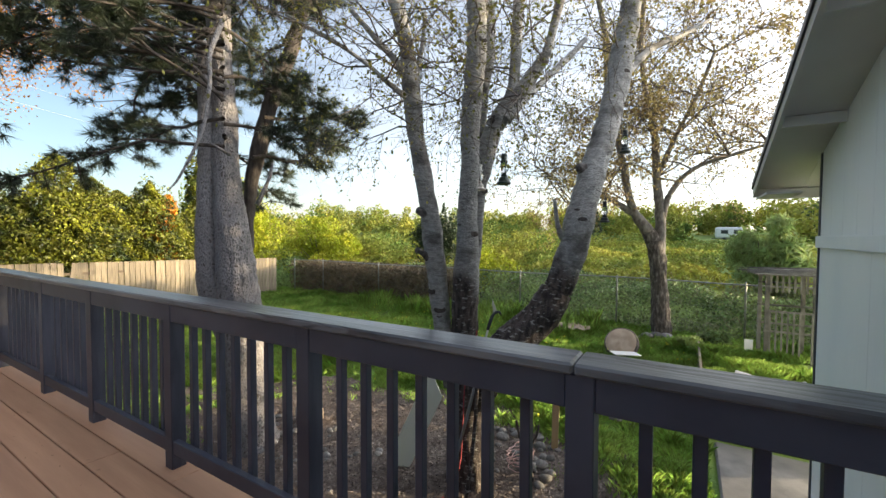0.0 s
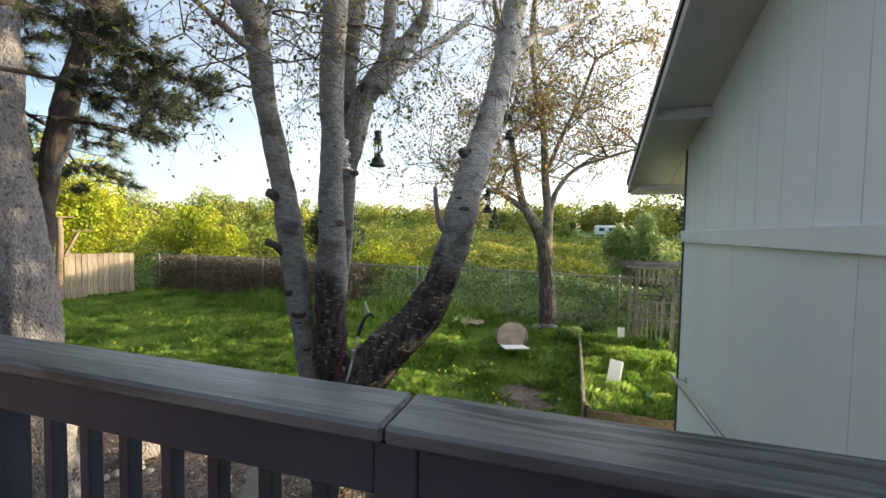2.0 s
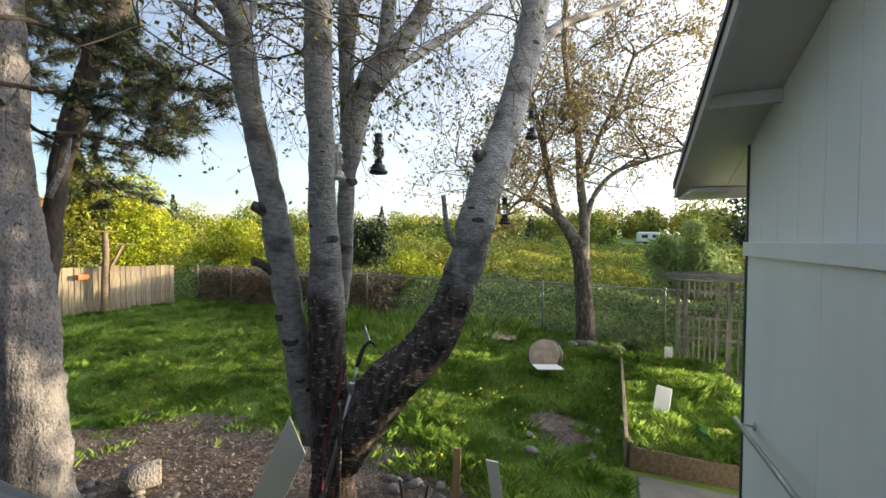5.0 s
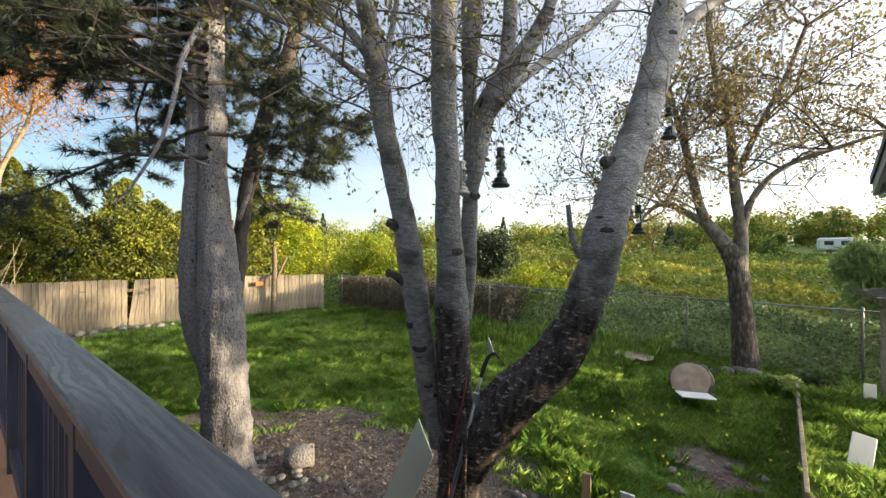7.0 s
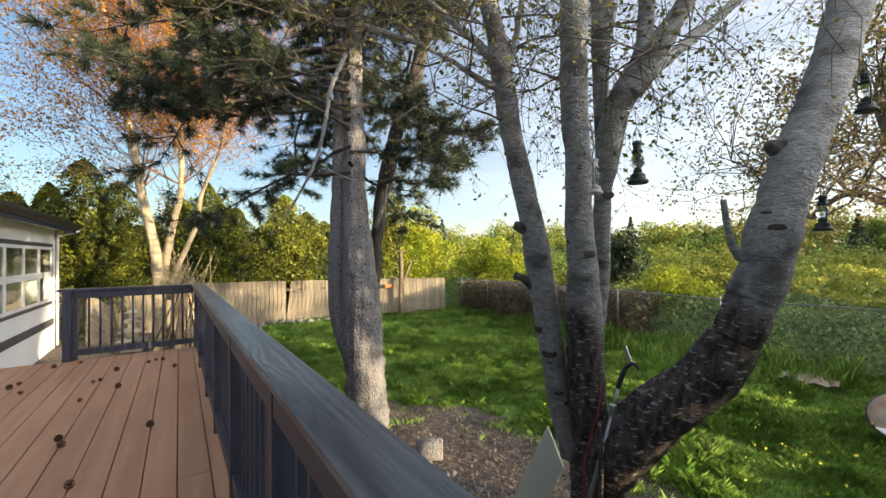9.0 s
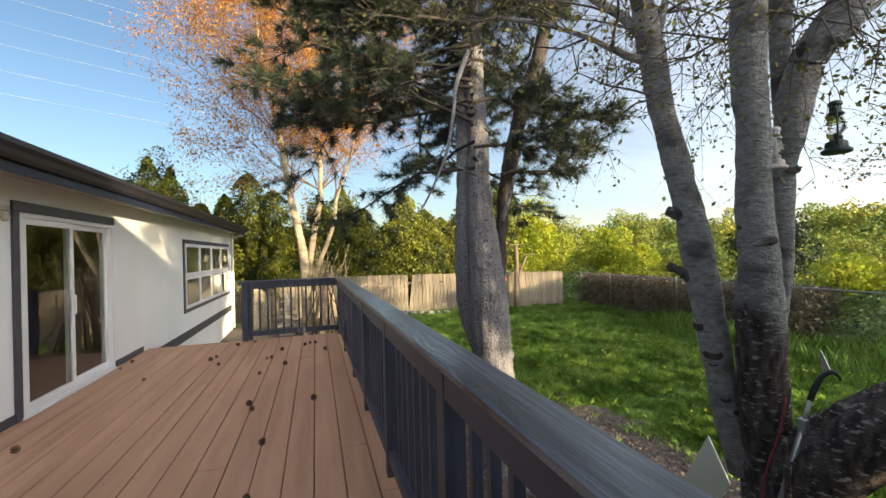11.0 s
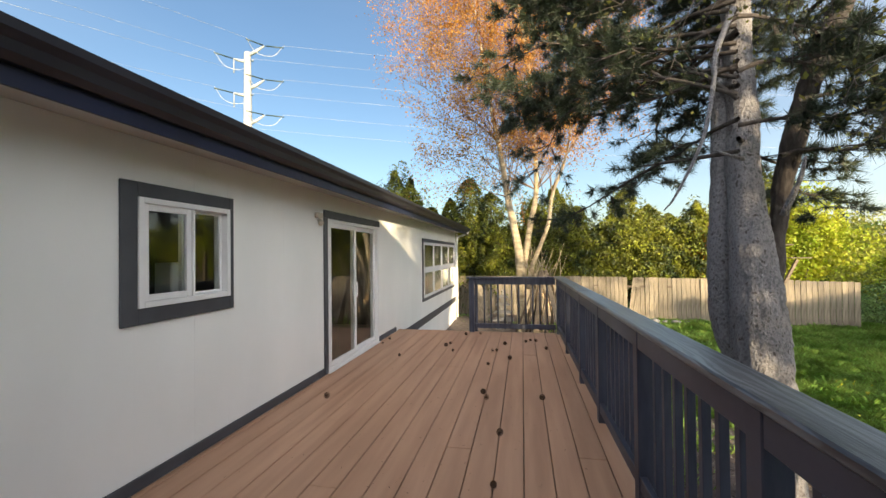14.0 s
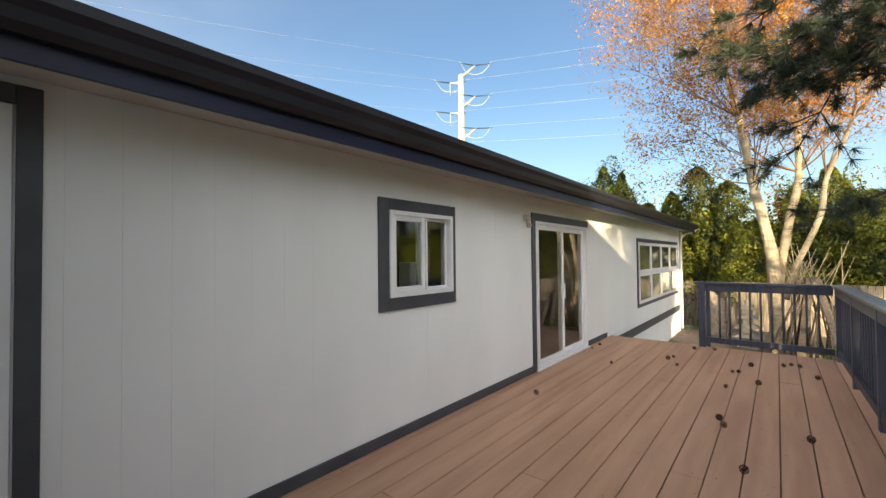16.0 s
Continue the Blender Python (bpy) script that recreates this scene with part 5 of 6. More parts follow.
def build_field_bushes():
    rng = np.random.default_rng(71)
    pts, dark = [], []
    for _ in range(300):
        a, d = radians(rng.uniform(-62, 66)), rng.uniform(22, 78)
        # a clear strip runs up to the parked trailer
        if abs(a + radians(4.0)) < radians(2.6):
            continue
        x, y = 3 + d * math.cos(a), d * math.sin(a)
        h = rng.uniform(0.9, 2.4) * (1.25 if y > 5 else 0.8)
        pts.append(clump_points(rng, (x, y, ground_height(x, y) + 0.2 + h * 0.5), (h * 0.95, h * 0.95, h * 0.7), 850, 12))
    tagged(new("field_bushes", leaf_mesh("field_bushes", np.concatenate(pts), 0.17, M_FARLEAF, rng, 0.65)), "yellow-green bushes scattered over the far field", "bushes", kind="stuff")
    pts = []
    for _ in range(330):
        a, d = radians(rng.uniform(-75, 100)), rng.uniform(62, 120)
        if abs(a + radians(4.0)) < radians(4.5) and d < 86:
            continue
        x, y = 3 + d * math.cos(a), d * math.sin(a)
        h = rng.uniform(3.5, 6.5) * d / 80 + (4.5 if radians(-34) < a < radians(-9) else 0.8)
        if a > radians(60):
            h *= 0.8
        if rng.uniform() < 0.022:
            n = 420
            u = rng.uniform(0, 1, n)
            r = h * 0.38 * (1 - u) * rng.uniform(0.6, 1, n)
            g = rng.uniform(0, 6.28, n)
            dark.append(np.stack([x + r * np.cos(g), y + r * np.sin(g), ground_height(x, y) + u * h * 1.25], 1))
        else:
            (dark if a < radians(-14) and rng.uniform() < 0.6 else pts).append(clump_points(rng, (x, y, ground_height(x, y) + h * 0.40), (h * 0.55, h * 0.55, h * 0.52), 800, 12))
    tagged(new("far_woods", leaf_mesh("far_woods", np.concatenate(pts), 0.46, M_FARLEAF, rng, 0.7)), "hazy yellow-green woods along the skyline", "woods", kind="stuff")
    tagged(new("far_conifers", leaf_mesh("far_conifers", np.concatenate(dark), 0.50, M_FARDARK, rng, 0.7)), "dark conifer tops along the skyline", "woods", kind="stuff")


build_field_bushes()


# ---- fences ----
def build_board_fence():
    f = thing("board_fence", "weathered grey cedar board fence with leaning panels", "fence")
    rng = random.Random(8)
    me = None
    line = [(-6.0, 17.6), (5.0, 16.75), (9.0, 16.1), (13.1, 15.2)]
    for (xa, ya), (xb, yb) in zip(line, line[1:]):
        way = Vector((xb - xa, yb - ya, 0))
        n = int(way.length / 0.148)
        ang = math.atan2(way.y, way.x)
        for k in range(n):
            p = Vector((xa, ya, 0)) + way * ((k + 0.5) / n)
            gap = 6.50 < p.x < 6.80
            h = 1.66 + rng.uniform(-0.008, 0.008) - 0.012 * max(0, p.x - 5)
            if gap:
                h *= 0.9
            m = Matrix.Translation((p.x, p.y, GROUND - 0.04)) @ Matrix.Rotation(ang, 4, "Z") @ Matrix.Rotation(rng.uniform(-0.004, 0.004) + (0.12 if gap else 0), 4, "Y") @ Matrix.Rotation(rng.uniform(-0.02, 0.02), 4, "X")
            if me is None or k % 9 == 0:
                ob = box("fence_board", -0.070, 0.070, -0.009, 0.009, 0, h, M_FENCE, f, 0.003)
                me = ob.data
            else:
                ob = new("fence_board", me)
                ob.parent = f
            ob.matrix_basis = m
        for z in (0.25, 1.25):
            box("fence_rail", 0, way.length, 0.012, 0.05, z - 0.04, z + 0.04, M_OLDWOOD, f, 0.003, m=Matrix.Translation((xa, ya, GROUND)) @ Matrix.Rotation(ang, 4, "Z"))
        k = 0.0
        while k < way.length:
            p = Vector((xa, ya, 0)) + way.normalized() * k
            box("fence_post", -0.045, 0.045, 0.052, 0.142, -0.1, 1.6, M_OLDWOOD, f, 0.004, m=Matrix.Translation((p.x, p.y, GROUND)) @ Matrix.Rotation(ang, 4, "Z"))
            k += 2.4
    return f


def build_chain_fence():
    f = thing("chain_fence", "galvanised chain-link fence with steel posts", "fence")
    X = 14.02
    y0, y1, top = -9.0, 15.2, GROUND + 1.42
    for y in (15.15, 13.3, 10.2, 7.15, 4.4, 1.58, -1.3, -4.2, -7.1):
        fat = 0.034 if y in (15.15, 7.15) else 0.024
        tb = Tubes()
        tb.add([(X, y, GROUND - 0.1, fat), (X, y, top + 0.03, fat), (X, y, top + 0.06, fat * 0.5)], 10)
        part_mesh("post", tb.mesh("post", M_STEEL), f)
    tb = Tubes()
    tb.add([(X, y0 + (y1 - y0) * k / 24, top - 0.015 * math.sin(k * 1.1) * (k % 3), 0.019) for k in range(25)], 8)
    part_mesh("top_rail", tb.mesh("top_rail", M_STEEL), f)
    quads = []
    h = top - GROUND - 0.05
    w = 0.0018
    for y in np.arange(y0, y1, 0.085):
        for s in (1, -1):
            ya, yb = y, y + s * h
            za, zb = GROUND + 0.03, GROUND + 0.03 + h
            if s > 0 and yb > y1:
                zb -= yb - y1
                yb = y1
            if s < 0 and yb < y0:
                zb -= y0 - yb
                yb = y0
            off = 0.03 + 0.002 * s
            quads += [(X - off, ya - w, za), (X - off, ya + w, za), (X - off, yb + w, zb), (X - off, yb - w, zb)]
    part_mesh("wire_mesh", fast_mesh("wire_mesh", np.array(quads), 4, M_STEEL), f, kind="stuff")


build_chain_fence()


# ---- grass ----
def build_grass():
    rng = np.random.default_rng(81)

    def blades(name, label, x0, x1, y0, y1, n, low, high, keep, lean=0.5, width=0.0055, base=None):
        x, y = rng.uniform(x0, x1, n), rng.uniform(y0, y1, n)
        k = np.array([keep(a, b) for a, b in zip(x, y)])
        ok = rng.uniform(0, 1, n) < k
        x, y = x[ok], y[ok]
        m = len(x)
        clump = np.array([noise.noise(Vector((a * 0.9, b * 0.9, 2))) + 0.9 * noise.noise(Vector((a * 3.1, b * 3.1, 4))) for a, b in zip(x, y)])
        z = np.array([ground_height(a, b) for a, b in zip(x, y)]) - 0.01 if base is None else np.full(m, base)
        h = (low + (high - low) * np.clip(0.45 + 0.75 * clump, 0, 1)) * rng.uniform(0.6, 1.15, m)
        a = rng.uniform(0, 2 * math.pi, m)
        bend = h * lean * rng.uniform(0.2, 1.3, m)
        bx, by = np.cos(a) * bend, np.sin(a) * bend
        wx, wy = -np.sin(a) * width, np.cos(a) * width
        p = lambda u, v, s: np.stack([x + bx * u + wx * s, y + by * u + wy * s, z + h * v], 1)
        quad = np.stack([p(0, 0, 1), p(0, 0, -1), p(0.35, 0.6, -0.8), p(1, 1, 0), p(0.35, 0.6, 0.8)], axis=1)
        tagged(new(name, fast_mesh(name, quad.reshape(-1, 3), 5, M_GRASS)), label, "grass", kind="stuff")

    def lawn(x, y):
        if x < 3.55 and y < 8.3:
            return 0.0
        if x < 7.0 and y < -1.0:
            return 0.0
        if x < 0.4 and y < 15.6:
            return 0.0
        slab = 0.0 if 6.4 < x < 7.95 and -1.4 < y < -0.35 else 1.0
        bed = 0.0 if 7.9 < x < 12.2 and y < -0.28 else 1.0
        return slab * bed * (1 - in_bare(x, y)) ** 1.5
    blades("lawn_grass", "long uncut green lawn grass", 3.5, 10.0, -1.2, 12.0, 300000, 0.03, 0.16, lawn, 0.75, 0.0042)
    blades("lawn_grass", "long uncut green lawn grass", 10.0, 14.2, -4.0, 16.5, 110000, 0.05, 0.22, lawn, 0.7, 0.0058)
    blades("lawn_grass", "long uncut green lawn grass", -1.0, 10.0, 12.0, 16.5, 40000, 0.06, 0.18, lawn, 0.5, 0.008)
    blades("tall_grass", "taller pale grass along the fence line", 12.2, 14.0, 2.0, 10.0, 9000, 0.25, 0.6, lambda x, y: max(0, 0.4 + noise.noise(Vector((x, y, 1)))), 0.35, 0.007)
    blades("bed_grass", "lush grass filling the timber raised bed", 8.06, 12.1, -1.95, -0.35, 34000, 0.08, 0.26, lambda x, y: 1.0, 0.6, 0.0048, GROUND + 0.14)


build_grass()


def build_tufts():
    """Longer tufts that stand out of the lawn in rounded clumps."""
    rng = np.random.default_rng(87)
    n, per = 3400, 40
    x, y = rng.uniform(4.0, 14.0, n), rng.uniform(-0.2, 15.5, n)
    thick = np.array([noise.noise(Vector((a * 0.55, b * 0.55, 8))) for a, b in zip(x, y)])
    ok = np.array([in_bare(a, b) < 0.15 and not (a < 8.0 and b < -0.1) for a, b in zip(x, y)]) & (rng.uniform(-0.5, 0.5, n) < thick + 0.15)
    x, y, thick = x[ok], y[ok], thick[ok]
    tall = rng.uniform(0.10, 0.21, len(x)) * (1 + 0.5 * np.clip(thick, -0.5, 0.8))
    wide = rng.uniform(0.06, 0.16, len(x))
    x, y, tall, wide = (np.repeat(v, per) for v in (x, y, tall, wide))
    m = len(x)
    a, r = rng.uniform(0, 2 * math.pi, m), np.sqrt(rng.uniform(0, 1, m))
    bx, by = x + np.cos(a) * r * wide, y + np.sin(a) * r * wide
    z = np.array([ground_height(p, q) for p, q in zip(bx, by)]) - 0.01
    h = tall * (1.05 - 0.45 * r) * rng.uniform(0.7, 1.1, m)
    b = a + rng.normal(size=m) * 0.6
    ox, oy = np.cos(b) * h * (0.25 + 0.7 * r) , np.sin(b) * h * (0.25 + 0.7 * r)
    wx, wy = -np.sin(b) * 0.0038, np.cos(b) * 0.0038
    p = lambda u, v, s: np.stack([bx + ox * u + wx * s, by + oy * u + wy * s, z + h * v], 1)
    quad = np.stack([p(0, 0, 1), p(0, 0, -1), p(0.35, 0.65, -0.85), p(1, 1, 0), p(0.35, 0.65, 0.85)], axis=1)
    tagged(new("grass_tufts", fast_mesh("grass_tufts", quad.reshape(-1, 3), 5, M_GRASS)), "rounded tufts of long bright grass in the lawn", "grass", kind="stuff")


build_tufts()


def build_lawn_flowers():
    rng = np.random.default_rng(83)
    n = 240
    x, y = rng.uniform(7.0, 12.5, n), rng.uniform(-0.2, 9, n)
    p = np.stack([x, y, GROUND + rng.uniform(0.15, 0.24, n)], 1)
    tagged(new("dandelions", leaf_mesh("dandelions", np.repeat(p, 3, 0) + rng.normal(size=(n * 3, 3)) * 0.006, 0.028, M_YELLOWBAG, rng, 0.9)), "tiny yellow dandelion heads in the lawn", "flowers", kind="stuff")


build_lawn_flowers()


def build_chips():
    rng = np.random.default_rng(85)
    n = 48000
    x, y = rng.uniform(3.5, 8.6, n), rng.uniform(-1.0, 6.4, n)
    ok = np.array([rng.uniform() < in_bare(a, b) for a, b in zip(x, y)])
    x, y = x[ok], y[ok]
    z = np.array([ground_height(a, b) + 0.012 + 0.03 * max(0, noise.noise(Vector((a * 2.5, b * 2.5, 7)))) for a, b in zip(x, y)]) + rng.uniform(0.002, 0.014, len(x))
    c = np.stack([x, y, z], 1)
    d = rng.normal(size=c.shape) * np.array((1, 1, 0.25))
    d /= np.linalg.norm(d, axis=1)[:, None]
    e = np.cross(d, np.array((0, 0, 1)) + rng.normal(size=c.shape) * 0.3)
    e /= np.linalg.norm(e, axis=1)[:, None]
    l, w = rng.uniform(0.006, 0.022, (len(c), 1)), rng.uniform(0.004, 0.011, (len(c), 1))
    q = np.stack([c - d * l - e * w, c - d * l + e * w, c + d * l + e * w * 0.7, c + d * l - e * w * 0.7], 1)
    tagged(new("bark_chips", fast_mesh("bark_chips", q.reshape(-1, 3), 4, M_CHIP)), "loose bark chips and litter on the soil", "chips", kind="stuff")


build_chips()


# ---- stones ----
def stone_mesh(seed):
    bm = bmesh.new()
    bmesh.ops.create_icosphere(bm, subdivisions=2, radius=1)
    for v in bm.verts:
        v.co *= 1 + 0.28 * noise.noise(v.co * 0.9 + Vector((seed * 7.1, 0, 0)))
    me = bpy.data.meshes.new("stone")
    bm.to_mesh(me)
    bm.free()
    me.materials.append(M_STONE)
    me.polygons.foreach_set("use_smooth", [True] * len(me.polygons))
    return me


STONES = [stone_mesh(k) for k in range(5)]


def stones(places, group, label):
    rng = random.Random(len(places))
    for k, (x, y, s) in enumerate(places):
        ob = new("stone", STONES[k % 5])
        ob.matrix_basis = Matrix.Translation((x, y, ground_height(x, y) + s * 0.45)) @ Matrix.Rotation(rng.uniform(0, 6), 4, "Z") @ Matrix.Diagonal((s * rng.uniform(0.9, 1.4), s, s * rng.uniform(0.6, 0.85), 1))
        tagged(ob, label, "stone", group)


def build_stones():
    rng = random.Random(17)
    near = []
    for _ in range(46):
        a = rng.uniform(0, 6.28)
        near.append((5.35 + math.cos(a) * rng.uniform(0.1, 0.42), 4.30 + math.sin(a) * rng.uniform(0.1, 0.75), rng.uniform(0.025, 0.062)))
    stones(near, "stones by the pine", "rounded grey field stone beside the pine foot")
    stones([(6.35 + rng.uniform(-0.5, 0.5), 1.55 + rng.uniform(-0.55, 0.5), rng.uniform(0.03, 0.075)) for _ in range(42)], "stones by the garden tree", "rounded grey stone heaped behind the tree foot")
    stones([(5.2 + rng.uniform(-0.7, 0.5), 3.35 + rng.uniform(-0.5, 0.5), rng.uniform(0.018, 0.05)) for _ in range(34)], "stones on the soil", "rounded grey stone lying on the soil")
    stones([(13.2 + rng.uniform(-0.25, 0.25), 0.55 + k * 0.22 - 0.9, rng.uniform(0.10, 0.17)) for k in range(9)], "stones round the leaning tree", "grey stone ringing the leaning tree")
    stones([(8.2 + rng.uniform(-0.6, 0.6), 0.5 + rng.uniform(-0.5, 0.5), rng.uniform(0.03, 0.08)) for _ in range(12)], "stones in the lawn gap", "flat pale stone in the worn lawn patch")
    stones([(5.2 + 0.33 * k, 16.0 - 0.05 * k + rng.uniform(-0.15, 0.15), rng.uniform(0.09, 0.17)) for k in range(10)], "stones by the board fence", "sunlit grey stone along the board fence")


build_stones()


# ---- lanterns ----
def build_lantern(x, y, z, metal, label, size, hang):
    t = thing("hurricane_lantern", label, "lantern", "hanging lanterns")
    s = size / 0.30
    c = (x, y, z)
    part("fuel_tank", lathe([(0.060 * s, 0), (0.066 * s, 0.006 * s), (0.066 * s, 0.018 * s), (0.050 * s, 0.030 * s), (0.046 * s, 0.060 * s), (0.028 * s, 0.072 * s)], 18, c), metal, t, smooth=False)
    part("burner", lathe([(0.026 * s, 0.073 * s), (0.030 * s, 0.088 * s), (0.020 * s, 0.10 * s), (0.010 * s, 0.115 * s)], 14, c), metal, t)
    g = part("globe", lathe([(0.024 * s, 0.100 * s), (0.040 * s, 0.125 * s), (0.043 * s, 0.150 * s), (0.036 * s, 0.18 * s), (0.026 * s, 0.205 * s)], 18, c), M_LAMPGLASS, t, "clear glass globe", True)
    g.visible_shadow = False
    part("hood", lathe([(0.034 * s, 0.206 * s), (0.038 * s, 0.214 * s), (0.026 * s, 0.230 * s), (0.026 * s, 0.258 * s), (0.032 * s, 0.262 * s), (0.030 * s, 0.278 * s), (0.012 * s, 0.288 * s)], 16, c), metal, t)
    for a in (0.6, 0.6 + math.pi):
        dx, dy = math.cos(a), math.sin(a)
        tb = Tubes()
        tb.add(smooth_line([(x + dx * 0.046 * s, y + dy * 0.046 * s, z + 0.045 * s, 0.005 * s), (x + dx * 0.060 * s, y + dy * 0.060 * s, z + 0.11 * s, 0.005 * s), (x + dx * 0.054 * s, y + dy * 0.054 * s, z + 0.20 * s, 0.005 * s), (x + dx * 0.028 * s, y + dy * 0.028 * s, z + 0.25 * s, 0.005 * s)], 4), 6)
        part_mesh("side_tube", tb.mesh("side_tube", metal), t)
    tb = Tubes()
    for zz in (0.13, 0.16):
        tb.add([(x + 0.047 * s * math.cos(k * math.pi / 8), y + 0.047 * s * math.sin(k * math.pi / 8), z + zz * s, 0.0016) for k in range(17)], 4)
    part_mesh("guard_wire", tb.mesh("guard_wire", metal), g)
    tb = Tubes()
    tb.add(smooth_line([(x - 0.03 * s, y, z + 0.24 * s, 0.0025), (x - 0.045 * s, y, z + 0.31 * s, 0.0025), (x, y, z + 0.37 * s, 0.0025), (x + 0.045 * s, y, z + 0.31 * s, 0.0025), (x + 0.03 * s, y, z + 0.24 * s, 0.0025)], 5), 5)
    tb.add([(x, y, z + 0.365 * s, 0.002), hang], 4)
    part_mesh("bail_wire", tb.mesh("bail_wire", M_DARKMETAL), t)


build_lantern(5.65, 1.46, 2.045, M_GREENMETAL, "dark green hurricane lantern hanging from the tree", 0.315, (5.9, 1.64, 2.86, 0.002))
build_lantern(5.28, 1.54, 1.955, M_WHITEMETAL, "white enamel hurricane lantern hanging against the stem", 0.25, (5.42, 1.86, 2.75, 0.002))
build_lantern(6.32, 0.46, 2.37, M_DARKMETAL, "dark metal lantern hanging beside the leaning limb", 0.24, (6.50, 0.66, 2.86, 0.002))
build_lantern(5.98, 0.58, 1.675, M_DARKMETAL, "rusty dark lantern hanging low on the limb", 0.21, (6.08, 0.74, 2.05, 0.002))


# ---- tools and boards at the tree ----
def build_pole_saw():
    t = thing("pole_pruner", "long grey pole pruner leaning against the garden tree", "tool")
    tb = Tubes()
    tb.add([(5.12, 1.80, -0.98, 0.016), (5.38, 1.62, 0.09, 0.016), (5.49, 1.58, 0.46, 0.015)], 10)
    part_mesh("pole", tb.mesh("pole", M_CHROME), t)
    box("clamp", -0.024, 0.024, -0.02, 0.02, -0.045, 0.045, M_BLADE, t, 0.006, "bright metal clamp", Matrix.Translation((5.495, 1.578, 0.47)))
    tb = Tubes()
    tb.add([(5.49, 1.58, 0.47, 0.012), (5.545, 1.555, 0.66, 0.011)], 8)
    part_mesh("shaft", tb.mesh("shaft", M_WHITEMETAL), t)
    tb = Tubes()
    tb.add(smooth_line([(5.53, 1.56, 0.62, 0.016), (5.555, 1.545, 0.70, 0.018), (5.575, 1.52, 0.77, 0.014), (5.59, 1.48, 0.80, 0.013), (5.60, 1.455, 0.78, 0.009), (5.60, 1.45, 0.76, 0.005)], 4), 8)
    head = part_mesh("cutting_head", tb.mesh("cutting_head", M_BLACK), t, "black hooked cutting head")
    bm = bmesh.new()
    vs = [bm.verts.new((5.61 + dx, y, z)) for dx in (0, 0.004) for y, z in ((1.50, 0.80), (1.545, 0.91), (1.555, 0.87), (1.535, 0.78))]
    bm.faces.new(vs[:4])
    bm.faces.new(vs[4:])
    for k in range(4):
        bm.faces.new((vs[k], vs[(k + 1) % 4], vs[4 + (k + 1) % 4], vs[4 + k]))
    part("blade", bm, M_BLADE, head)


build_pole_saw()


def build_ropes():
    t = thing("red_rope", "red rope hanging down the tree trunk", "rope")
    tb = Tubes()
    tb.add(smooth_line([(5.46, 1.64, 0.62, 0.006), (5.42, 1.66, 0.40, 0.006), (5.37, 1.72, 0.10, 0.006), (5.35, 1.73, -0.3, 0.006), (5.30, 1.74, -0.7, 0.006), (5.22, 1.85, -0.97, 0.006), (5.05, 2.0, -0.98, 0.006)], 5), 6)
    part_mesh("rope", tb.mesh("rope", M_ROPE), t)
    t = thing("leaning_stick", "bare grey stick leaning on the tree foot", "stick")
    tb = Tubes()
    tb.add(smooth_line([(5.20, 1.62, -1.0, 0.020), (5.33, 1.60, -0.4, 0.019), (5.37, 1.59, 0.1, 0.017), (5.40, 1.62, 0.40, 0.015)], 4), 8, 0.1)
    part_mesh("stick", tb.mesh("stick", M_BARK), t)
    t = thing("cord_coil", "loose coil of pale pink cord on the stones", "cord")
    rng = random.Random(3)
    pts = [(6.0 + 0.16 * math.cos(k * 0.5) + rng.uniform(-0.03, 0.03), 1.38 + 0.12 * math.sin(k * 0.5) + rng.uniform(-0.03, 0.03), -0.90 + 0.0025 * k + rng.uniform(-0.01, 0.01), 0.004) for k in range(70)]
    tb = Tubes()
    tb.add(smooth_line(pts, 2), 5)
    part_mesh("cord", tb.mesh("cord", M_WIRE), t)
    t = thing("driftwood_branch", "twisted dead branch standing among the stones", "branch")
    tb = Tubes()
    tb.add(smooth_line([(5.92, 1.22, -1.0, 0.022), (5.88, 1.26, -0.7, 0.02), (5.84, 1.33, -0.5, 0.018), (5.86, 1.38, -0.36, 0.012)], 4), 7, 0.1)
    tb.add(smooth_line([(5.87, 1.28, -0.66, 0.014), (5.90, 1.18, -0.5, 0.012), (5.92, 1.16, -0.38, 0.010)], 4), 6, 0.1)
    part_mesh("branch", tb.mesh("branch", M_DARKLIMB), t)


build_ropes()
tagged(box("wood_block", -0.045, 0.045, -0.02, 0.02, -0.07, 0.07, M_FRESHWOOD, None, 0.004, m=Matrix.Translation((5.74, 1.49, 0.55)) @ Matrix.Rotation(0.15, 4, "X")), "fresh sawn wood block wedged in the tree fork", "wood block")


def plank(name, label, foot, head, width, thick, mat, cut=0.0, face=(-1, 0, 0)):
    """A board from foot to head whose broad side faces a given way; cut: how far the head slants."""
    a, b = Vector(foot), Vector(head)
    w = (b - a).normalized()
    s = w.cross(Vector(face)).normalized()
    d = s.cross(w).normalized()
    bm = bmesh.new()
    vs = [bm.verts.new(p + d * k) for k in (-thick / 2, thick / 2) for p in (a - s * width / 2, a + s * width / 2, b + s * width / 2 - w * cut, b - s * width / 2)]
    bm.faces.new(vs[:4])
    bm.faces.new(vs[4:])
    for k in range(4):
        bm.faces.new((vs[k], vs[(k + 1) % 4], vs[4 + (k + 1) % 4], vs[4 + k]))
    bmesh.ops.bevel(bm, geom=bm.edges, offset=thick * 0.12, segments=1, affect="EDGES")
    return tagged(part(name, bm, mat), label, "board")


